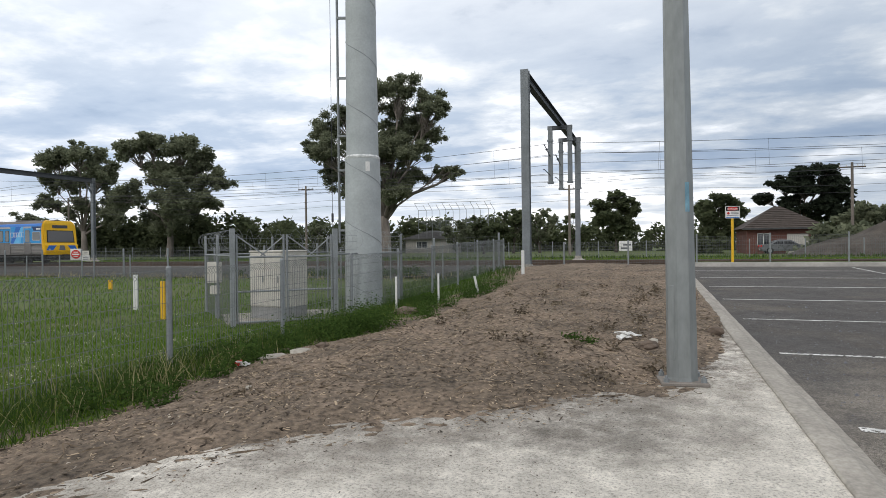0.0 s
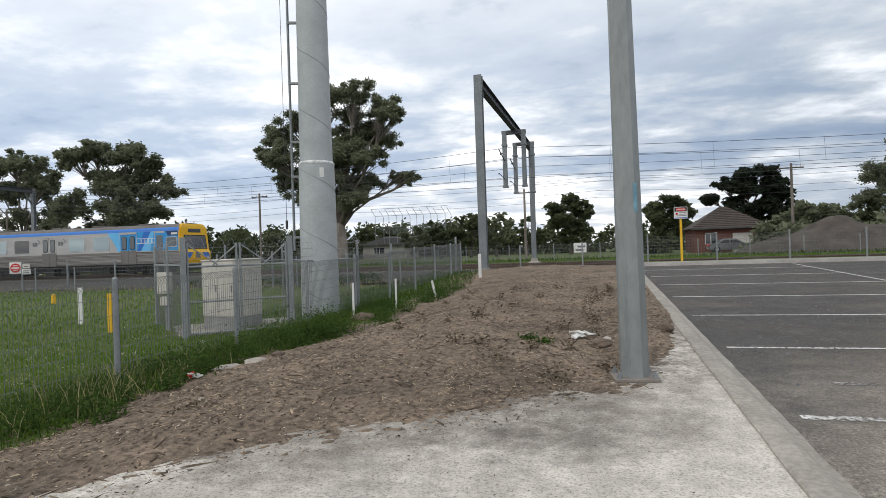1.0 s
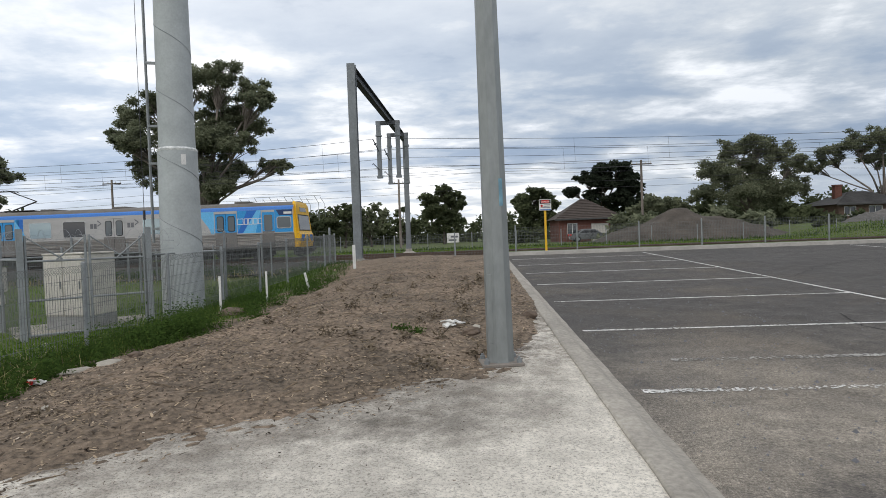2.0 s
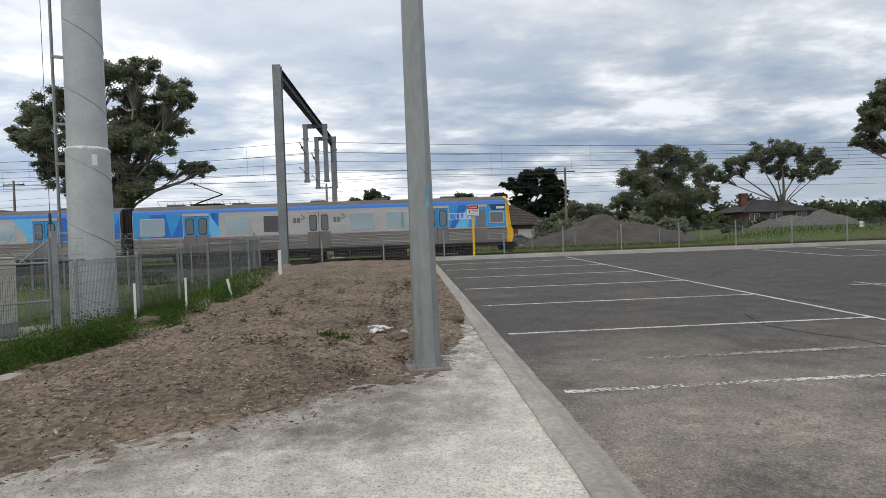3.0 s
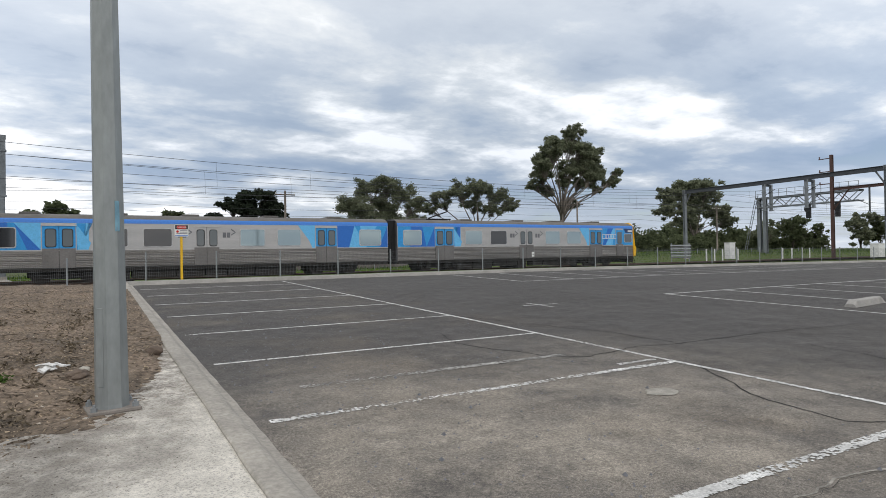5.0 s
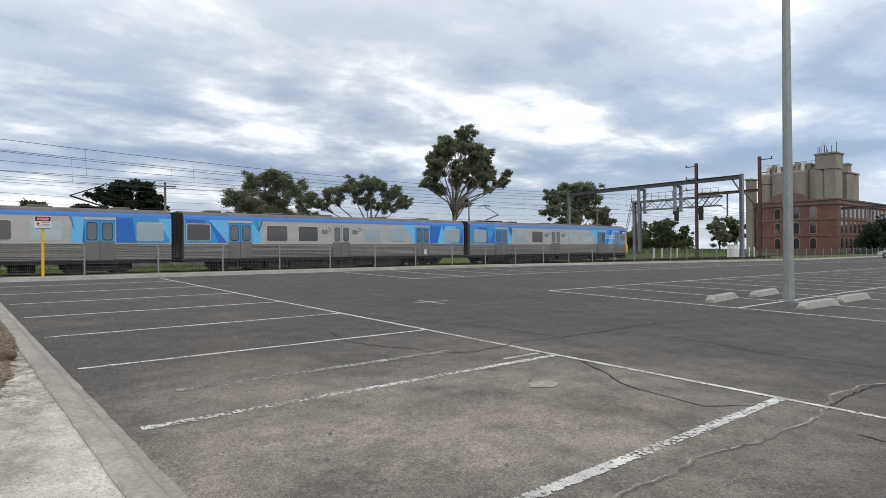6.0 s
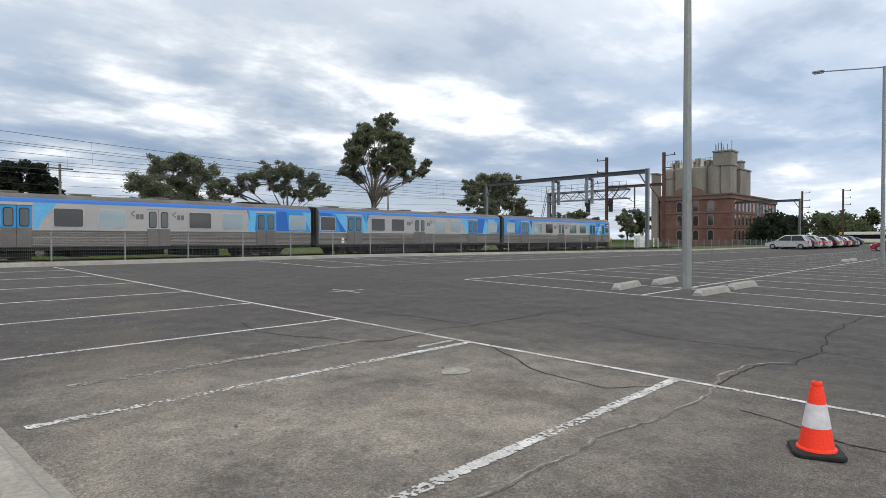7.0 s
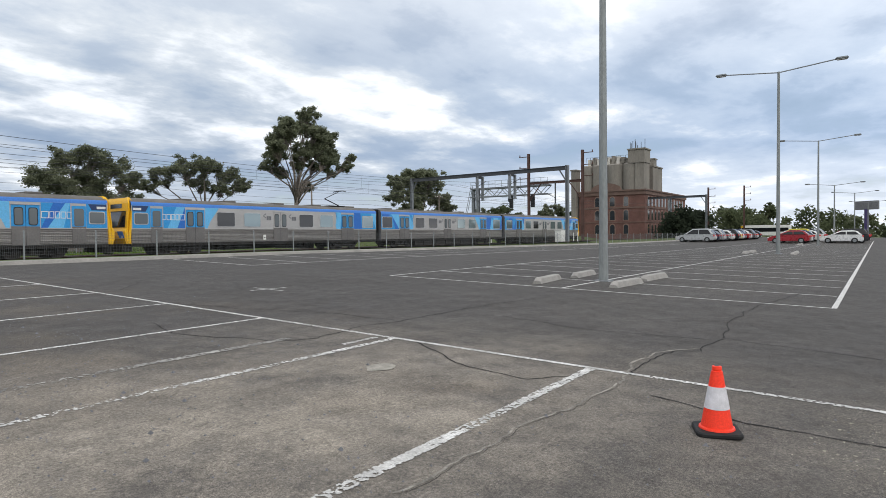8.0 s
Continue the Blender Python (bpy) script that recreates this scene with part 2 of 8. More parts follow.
def leafy(name, color, color2, back=0.45):
    """Leaves: matt on top, letting some light through, varied from leaf to leaf and mass to mass."""
    m = bpy.data.materials.new(name)
    m.use_nodes = True
    n, l = m.node_tree.nodes, m.node_tree.links
    n.remove(n["Principled BSDF"])
    geo = n.new("ShaderNodeNewGeometry")
    tex = n.new("ShaderNodeTexNoise")
    tex.inputs["Scale"].default_value = 0.35
    l.new(geo.outputs["Position"], tex.inputs["Vector"])
    add = n.new("ShaderNodeMath")
    add.operation = "MULTIPLY_ADD"
    l.new(geo.outputs["Random Per Island"], add.inputs[0])
    add.inputs[1].default_value = 0.7
    sub = n.new("ShaderNodeMath")
    sub.operation = "SUBTRACT"
    l.new(tex.outputs["Fac"], sub.inputs[0])
    sub.inputs[1].default_value = 0.35
    l.new(sub.outputs[0], add.inputs[2])
    mix = n.new("ShaderNodeMixRGB")
    l.new(add.outputs[0], mix.inputs[0])
    mix.inputs[1].default_value, mix.inputs[2].default_value = (*color2, 1), (*color, 1)
    a, b, sh = n.new("ShaderNodeBsdfDiffuse"), n.new("ShaderNodeBsdfTranslucent"), n.new("ShaderNodeMixShader")
    l.new(mix.outputs[0], a.inputs[0])
    l.new(mix.outputs[0], b.inputs[0])
    sh.inputs[0].default_value = back
    l.new(a.outputs[0], sh.inputs[1])
    l.new(b.outputs[0], sh.inputs[2])
    l.new(sh.outputs[0], n["Material Output"].inputs[0])
    return m


def glassy(name, color, rough=0.06, spec=0.8, metal=0.0):
    m = bpy.data.materials.new(name)
    m.use_nodes = True
    b = m.node_tree.nodes["Principled BSDF"]
    b.inputs["Base Color"].default_value = (*color, 1)
    b.inputs["Roughness"].default_value, b.inputs["Specular IOR Level"].default_value = rough, spec
    b.inputs["Metallic"].default_value = metal
    return m


# pale metallic base puts the sky reflected in the train windows into their colour
M_GLASS = glassy("sky_tinted_glass", (0.25, 0.31, 0.325), 0.05, 0.8, 0.6)
M_GLASS_DK = glassy("dark_tinted_glass", (0.022, 0.022, 0.024))
M_GLASS_DOOR = glassy("door_glass", (0.07, 0.085, 0.09))
M_CARGLASS = glassy("car_glass", (0.012, 0.013, 0.015), 0.12, 0.35)
M_FRAME = material("bright_window_frame", (0.50, 0.49, 0.48), 0.5, 0.3, scale=3)
M_WEED = leafy("weed_leaves", (0.075, 0.125, 0.030), (0.035, 0.062, 0.018), 0.35)
M_GRASS_Y = leafy("yellowish_grass", (0.22, 0.24, 0.07), (0.13, 0.17, 0.04), 0.4)
M_GRASS = leafy("grass_blades", (0.125, 0.215, 0.025), (0.066, 0.125, 0.014), 0.4)


# ---- mesh helpers ----
def part(name, bm, mat, parent=None, label="", smooth=False):
    me = bpy.data.meshes.new(name)
    bm.to_mesh(me)
    bm.free()
    if mat:
        me.materials.append(mat)
    if smooth:
        for p in me.polygons:
            p.use_smooth = True
    ob = new(name, me)
    if parent:
        ob.parent = parent
    return tagged(ob, label) if label else ob


def share(name, me, parent, m):
    ob = new(name, me)
    ob.parent, ob.matrix_basis = parent, m
    return ob


def box(bm, x0, x1, y0, y1, z0, z1, m=None):
    vs = [bm.verts.new(Vector((x, y, z)) if m is None else m @ Vector((x, y, z))) for x in (x0, x1) for y in (y0, y1) for z in (z0, z1)]
    for f in ((0, 1, 3, 2), (4, 6, 7, 5), (0, 4, 5, 1), (2, 3, 7, 6), (0, 2, 6, 4), (1, 5, 7, 3)):
        bm.faces.new([vs[i] for i in f])
    return bm


def bevelled(bm, w=0.01, seg=2):
    bmesh.ops.recalc_face_normals(bm, faces=bm.faces)
    bmesh.ops.bevel(bm, geom=bm.edges[:], offset=w, segments=seg, affect="EDGES", clamp_overlap=True)
    return bm


def tube(bm, pts, radii, n=8, cap=True):
    """A round bar along points, with a radius at each."""
    pts = [Vector(p) for p in pts]
    if isinstance(radii, (int, float)):
        radii = [radii] * len(pts)
    rings, up = [], None
    for i, p in enumerate(pts):
        d = (pts[min(i + 1, len(pts) - 1)] - pts[max(i - 1, 0)]).normalized()
        if up is None or abs(up.dot(d)) > 0.95:
            up = Vector((0, 0, 1)) if abs(d.z) < 0.9 else Vector((1, 0, 0))
        a = d.cross(up).normalized()
        b = a.cross(d)
        up = b
        rings.append([bm.verts.new(p + radii[i] * (math.cos(2 * math.pi * (k + 0.5) / n) * a + math.sin(2 * math.pi * (k + 0.5) / n) * b)) for k in range(n)])
    for r0, r1 in zip(rings, rings[1:]):
        for k in range(n):
            bm.faces.new((r0[k], r0[(k + 1) % n], r1[(k + 1) % n], r1[k]))
    if cap:
        bm.faces.new(rings[0][::-1])
        bm.faces.new(rings[-1])
    return bm


def prism(bm, outline, y0, y1):
    """Outline in x and z, drawn out from y0 to y1."""
    a = [bm.verts.new((x, y0, z)) for x, z in outline]
    b = [bm.verts.new((x, y1, z)) for x, z in outline]
    n = len(a)
    bm.faces.new(a[::-1])
    bm.faces.new(b)
    for k in range(n):
        bm.faces.new((a[k], a[(k + 1) % n], b[(k + 1) % n], b[k]))
    bmesh.ops.recalc_face_normals(bm, faces=bm.faces)
    return bm


def bm_new():
    return bmesh.new()


def thing(name, m, label, category, group="", kind=""):
    ob = new(name)
    ob.matrix_basis = m
    ob.empty_display_size = 0.1
    return tagged(ob, label, category, group, kind)


def raw(name, verts, faces, mat, smooth=False, parent=None):
    me = bpy.data.meshes.new(name)
    me.from_pydata(verts, [], faces)
    me.materials.append(mat)
    if smooth:
        me.polygons.foreach_set("use_smooth", [True] * len(me.polygons))
    ob = new(name, me)
    if parent:
        ob.parent = parent
    return ob


def lerp(x, pts):
    return float(np.interp(x, [p[0] for p in pts], [p[1] for p in pts]))


def sm(a, b, x):
    t = min(1.0, max(0.0, (x - a) / (b - a)))
    return t * t * (3 - 2 * t)


# ---- the lie of the land ----
SLOPE = 0.0255
LOT_END = 22.3
FENCE_Y = 24.7
FENCE_X = -5.41
RAIL_Z = 0.25


def lot_z(x, y):
    return SLOPE * y - 0.0066 * min(max(x - 20, 0), 45) * min(1, max(0, y / 22))


def path_edge(x):
    return lerp(x, ((-9, 0.0), (-6, 1.0), (-4.5, 1.7), (-3.45, 2.3), (-2.9, 2.8), (-2.4, 2.95), (-2.0, 3.5), (-1.4, 3.95), (-0.85, 4.3), (-0.4, 4.75), (0.03, 5.2), (0.42, 5.55), (0.62, 6.2), (0.96, 8.6), (1.1, 30)))


def base_z(x, y):
    """The slope and the bank that falls from it to the grass."""
    top = SLOPE * y + 0.085 - 0.20 * sm(17, 24.5, y)
    e = bank_edge(y)
    low = lerp(y, ((0, -0.1), (6, -0.04), (10, 0.0), (16, 0.18), (20, 0.33), (25, 0.42)))
    return top + (low - top) * sm(e + 1.9, e - 0.7, x)


def path_z(x, y):
    return base_z(x, y)


def field_z(x, y):
    return lerp(y, ((-10, -0.15), (6, -0.1), (10.5, -0.22), (15, -0.24), (19, -0.16), (24, -0.12), (28, -0.05)))


def bank_edge(y):
    return lerp(y, ((0, -4.2), (4, -4.05), (6, -4.3), (7, -4.2), (8.5, -3.8), (10.5, -3.45), (17, -3.5), (24, -4.6)))


def mulch_z(x, y):
    e = bank_edge(y)
    z = base_z(x, y) + 0.05 * math.sin(0.9 * x + 0.4 * y) * sm(-3.5, 0, -abs(x + 1.5)) * sm(0, 3, y - path_edge(x))
    d = y - path_edge(x)
    wob = noise.noise((x * 1.1, y * 1.1, 0)) * 0.4 + noise.noise((x * 5, y * 5, 2)) * 0.42 + noise.noise((x * 14, y * 14, 3)) * 0.34
    z += 0.018 * max(-1.8, min(1.0, (d + wob * 1.2) / 0.7)) + 0.010 * noise.noise((x * 17, y * 17, 6)) * sm(1.2, 0.2, abs(d))
    z += (0.034 * noise.noise((x * 3.1, y * 3.1, 5)) + 0.014 * noise.noise((x * 9, y * 9, 9)) + 0.018 * noise.noise((x * 21, y * 21, 12))) * sm(-0.3, 0.8, d)
    z += 0.032 * sm(0.05, 0.7, d)
    z -= 0.06 * sm(e + 0.1, e - 0.35, x + 0.3 * noise.noise((x * 1.3, y * 1.3, 4)))
    return z


def ground_z(x, y):
    """The one sheet under everything."""
    if y > 25.2:
        edge = 0.62 if x > 1.5 else 0.40 if x > -4 else lerp(x, ((-12, -0.08), (-4, 0.15)))
        z = edge + (0.0 - edge) * sm(25.2, 28.5, y)
        return z + 0.12 * sm(43, 47, y) + 1.2 * sm(48.5, 58, y) * sm(27, 37, x) * (1 - sm(100, 130, y)) * (1 - sm(120, 165, x))
    if y > 22.6 and x > 1.2:
        return lot_z(x, LOT_END) + 0.08 + 0.03 * noise.noise((x * 0.9, y * 1.5, 6))
    if x > -3.2:
        return lot_z(x, max(y, -40)) - 0.2
    e = bank_edge(y)
    low = lerp(y, ((0, -0.1), (6, -0.04), (10, 0.0), (16, 0.18), (20, 0.33), (25, 0.42)))
    z = field_z(x, y) + (low - 0.01 - field_z(x, y)) * sm(-8.0, e - 0.8, x)
    z += 0.035 * noise.noise((x * 0.8, y * 0.8, 1))
    return z - 0.14 * sm(e - 0.1, e + 0.6, x)


def sheet(name, xs, ys, zf, mat, label, category, kind="structure", keep=None, skirt=0.0):
    verts = [(x, y, zf(x, y)) for y in ys for x in xs]
    nx = len(xs)
    faces = []
    for j in range(len(ys) - 1):
        for i in range(nx - 1):
            if keep is None or keep((xs[i] + xs[i + 1]) / 2, (ys[j] + ys[j + 1]) / 2):
                faces.append((j * nx + i, j * nx + i + 1, (j + 1) * nx + i + 1, (j + 1) * nx + i))
    return tagged(raw(name, verts, faces, mat, True), label, category, kind=kind)


def steps(*spans):
    out = []
    for a, b, s in spans:
        k = max(1, round((b - a) / s))
        out += [a + (b - a) * i / k for i in range(k)]
    return out + [spans[-1][1]]


def build_ground():
    xs = steps((-1800, -120, 240), (-120, -30, 10), (-30, -8, 1.0), (-8, -3, 0.2), (-3, 2, 0.5), (2, 40, 2), (40, 170, 5), (170, 1800, 163))
    ys = steps((-1800, -60, 250), (-60, -4, 8), (-4, 26, 0.4), (26, 30, 0.5), (30, 60, 2), (60, 100, 10), (100, 140, 10), (140, 1800, 166))
    sheet("ground", xs, ys, ground_z, M_GROUND, "green grass and weeds on uneven earth", "ground")
    # bare railway gravel between the fences and the tracks
    sheet("gravel_strip", steps((-200, -40, 8), (-40, 20, 1), (20, 64, 4)), steps((25.3, 36.2, 0.5)), lambda x, y: ground_z(x, y) + 0.03 + 0.03 * noise.noise((x * 0.7, y * 0.9, 2)), M_GRAVEL, "grey brown railway gravel between fence and tracks", "gravel")
    # dark strip added beyond the tracks so the gaps under the train look dark
    sheet("gravel_strip", steps((-200, 200, 4)), steps((45.3, 48.5, 0.8)), lambda x, y: ground_z(x, y) + 0.03, M_GRAVEL, "dark gravel-coloured strip added beyond the tracks", "gravel")
    # car park
    xs = steps((1.22, 12, 1.0), (12, 160, 3))
    ys = steps((-30, -4, 3), (-4, LOT_END, 1.0))
    sheet("car_park", xs, ys, lot_z, M_ASPHALT, "worn grey asphalt of a car park, cracked and dusty", "car park")
    # concrete path
    xs, ys = steps((-7, 1.02, 0.25)), steps((-8, 12, 0.25))
    sheet("pavement", xs, ys, path_z, M_PATH, "rough whitish concrete path stained with soil", "pavement", keep=lambda x, y: y < path_edge(x) + 0.7 and x > -4.0 - 0.6 * max(0, 2.6 - y))
    # mulch bank
    xs = steps((-6.2, 0.96, 0.05))
    ys = steps((0.0, 9, 0.05), (9, 25, 0.12))
    sheet("garden_bed", xs, ys, mulch_z, M_MULCH, "bare brown soil bank covered in bark mulch", "garden bed", keep=lambda x, y: y > path_edge(x) - 1.3 and x > bank_edge(y) - 1.1)


build_ground()


def extruded(name, profile, x0, x1, mat, label, category, along="y", zf=None, n=40, bow=0.0, kind="structure"):
    """A kerb: its profile (across, up) drawn along y or x on the slope."""
    bm = bm_new()
    rows = []
    for i in range(n + 1):
        s = x0 + (x1 - x0) * i / n
        ring = []
        for u, v in profile:
            w = u + bow * noise.noise((s * 3, u * 7, v * 9))
            x, y = (w, s) if along == "y" else (s, w)
            ring.append(bm.verts.new((x, y, v + zf(x, y))))
        rows.append(ring)
    m = len(profile)
    for a, b in zip(rows, rows[1:]):
        for k in range(m):
            bm.faces.new((a[k], a[(k + 1) % m], b[(k + 1) % m], b[k]))
    bm.faces.new(rows[0])
    bm.faces.new(rows[-1][::-1])
    bmesh.ops.recalc_face_normals(bm, faces=bm.faces)
    ob = part(name, bm, mat)
    return tagged(ob, label, category, kind=kind)


extruded("kerb", ((0.935, -0.2), (0.94, 0.098), (0.955, 0.107), (1.075, 0.104), (1.11, 0.09), (1.16, 0.03), (1.185, 0.016), (1.245, 0.006), (1.25, -0.2)), -8, LOT_END + 0.1, M_KERB,
         "grey concrete kerb with a worn rounded edge beside the car park", "kerb", zf=lambda x, y: SLOPE * y, n=150, bow=0.012)
extruded("kerb", ((LOT_END - 0.02, -0.2), (LOT_END, 0.0), (LOT_END + 0.12, 0.11), (LOT_END + 0.25, 0.13), (23.0, 0.125), (23.1, -0.3)), 1.0, 150, M_STRIP,
         "pale concrete kerb strip along the railway fence", "kerb", along="x", zf=lambda x, y: lot_z(x, LOT_END), n=60)


def paint(x0, x1, y0, y1, mat, label, old=False):
    """A painted line: thin flakes of paint on the asphalt, worn through here and there."""
    long_x = abs(x1 - x0) > abs(y1 - y0)
    ln = max(abs(x1 - x0), abs(y1 - y0))
    near = min(x0, x1) < 9 and min(y0, y1) < 12
    step, cols = (0.011, 9) if near else (0.25, 1)
    jit = random.Random(round(x0 * 100 + y0 * 10))
    k = max(2, int(ln / step))
    vs, fs = [], []
    for i in range(k + 1):
        t = i / k
        for c in range(cols + 1):
            f = c / cols
            wob = 0.006 * noise.noise((t * ln * 9, f * 9.1, x0 + y0))
            if long_x:
                x, y = x0 + (x1 - x0) * t, y0 + (y1 - y0) * f + wob
            else:
                x, y = x0 + (x1 - x0) * f + wob, y0 + (y1 - y0) * t
            if near:
                x, y = x + jit.uniform(-0.004, 0.004), y + jit.uniform(-0.004, 0.004)
            vs.append((x, y, lot_z(x, y) + 0.005))
    for i in range(k):
        for c in range(cols):
            x, y = vs[i * (cols + 1) + c][:2]
            worn = 0.35 * noise.noise((x * 1.1, y * 1.1, 5)) + 0.75 * noise.noise((x * 30, y * 30, 8)) + 0.3 * noise.noise((x * 80, y * 80, 3)) + (0.15 if c in (0, cols - 1) else 0)
            if not near or worn < (0.02 if old else 0.10 + lerp(y0, ((-3, 0.16), (-0.6, 0.0), (2.1, 0.05), (4.0, -0.05), (6.0, 0.12))) - (0.30 * sm(0.75, 0.2, abs(x - 2.75)) if 4.4 < y0 < 4.9 else 0)):
                a = i * (cols + 1) + c
                fs.append((a, a + 1, a + cols + 2, a + cols + 1))
    return tagged(raw("line_marking", vs, fs, mat), label, "line marking", "parking bay lines", "structure")


def build_lines():
    lab = "worn white painted parking bay line on asphalt"
    W = 0.036
    ys = [2.1 + 2.58 * k for k in range(8)]
    for i, y in enumerate(ys):
        paint(1.36 if i != 0 else 1.6, 6.05, y - (0.05 if i < 2 else W), y + (0.05 if i < 2 else W), M_LINE, lab)
    for y in (-0.5, -3.1):
        paint(1.5, 6.05, y - W, y + W, M_LINE, lab)
    paint(6.05 - W, 6.05 + W, -6, 21.8, M_LINE, lab)
    paint(1.9, 5.2, 5.62, 5.74, M_LINE_OLD, "old faded white line on dusty asphalt", True)
    paint(5.35, 5.95, 4.86, 4.93, M_LINE, "thick smear of white line paint")
    # a small cross on the aisle
    paint(8.25, 9.22, 10.47, 10.53, M_LINE, "faint white survey cross on asphalt")
    paint(8.66, 8.72, 10.0, 10.95, M_LINE, "faint white survey cross on asphalt")
    # the island block with two rows of bays
    paint(13.25 - W, 13.25 + W, 0.44, 10.95, M_LINE, lab)
    paint(13.25, 100, 10.92 - W, 10.92 + W, M_LINE, lab)
    paint(13.25, 120, 5.75 - W, 5.75 + W, M_LINE, lab)
    for k in range(1, 37):
        x = 13.25 + 2.4 * k
        paint(x - W, x + W, 0.5, 5.7, M_LINE, lab)
        paint(x - W, x + W, 5.8, 10.87, M_LINE, lab)
    # bays along the railway side
    for k in range(0, 24):
        x = 13.2 + 2.4 * k
        paint(x - W, x + W, 17.05, 21.8, M_LINE, lab)
    paint(13.2, 70, 17.0 - W, 17.0 + W, M_LINE, lab)
    # the white edge line at the far corner of the block
    paint(13.25, 100, 0.375, 0.465, M_LINE, lab)


build_lines()

# ---- poles beside the path ----
M_GROUT = material("grout", (0.23, 0.205, 0.18), 0.9, var=0.3, scale=8)


def build_near_pole():
    base = Vector((0.29, 5.39, path_z(0.3, 5.4) - 0.005))
    p = thing("street_lamp", Matrix.Translation(base) @ pose(0, 0, 0, 0.0, -0.45, 8), "tall grey octagonal steel lamp pole bolted to a base plate", "lamp pole")
    bm = bm_new()
    tube(bm, [(0, 0, 0.03), (0, 0, 0.06), (0, 0, 9.0)], [0.128, 0.124, 0.060], 8)
    part("pole", bm, M_POLE, p)
    bm = bm_new()
    box(bm, -0.185, 0.185, -0.165, 0.165, 0.0, 0.03)
    part("base_plate", bevelled(bm, 0.006, 1), M_GROUT, p, "thick grey base plate")
    for sx in (-0.145, 0.145):
        for sy in (-0.125, 0.125):
            bm = bm_new()
            tube(bm, [(0, 0, 0.03), (0, 0, 0.062)], 0.024, 6)
            tube(bm, [(0, 0, 0.062), (0, 0, 0.08)], 0.012, 6)
            o = part("bolt", bm, M_GALV_DULL, p)
            o.location = (sx, sy, 0)
    bm = bm_new()
    box(bm, -0.03, 0.03, -0.119, -0.110, 0.2, 0.82)
    o = part("hatch", bevelled(bm, 0.004, 1), M_POLE, p, "flush steel service hatch")
    o.rotation_euler = (radians(-0.35), 0, radians(-52))
    bm = bm_new()
    box(bm, -0.018, 0.018, -0.004, 0.0, 1.42, 1.66)
    o = part("graffiti", bm, M_TEAL, p, "faded blue paint smear")
    o.location, o.rotation_euler = (0.045, -0.100, 0), (0, 0, radians(22))
    # arms with lanterns, over the view
    bm = bm_new()
    tube(bm, [(-1.6, 0, 9.15), (0, 0, 8.95), (1.6, 0, 9.15)], 0.035, 6)
    part("arm", bm, M_GALV_DULL, p)


build_near_pole()


M_COLLAR = material("flaking_sealant", (0.62, 0.62, 0.60), 0.7, var=0.5, scale=14, color2=(0.36, 0.38, 0.38))


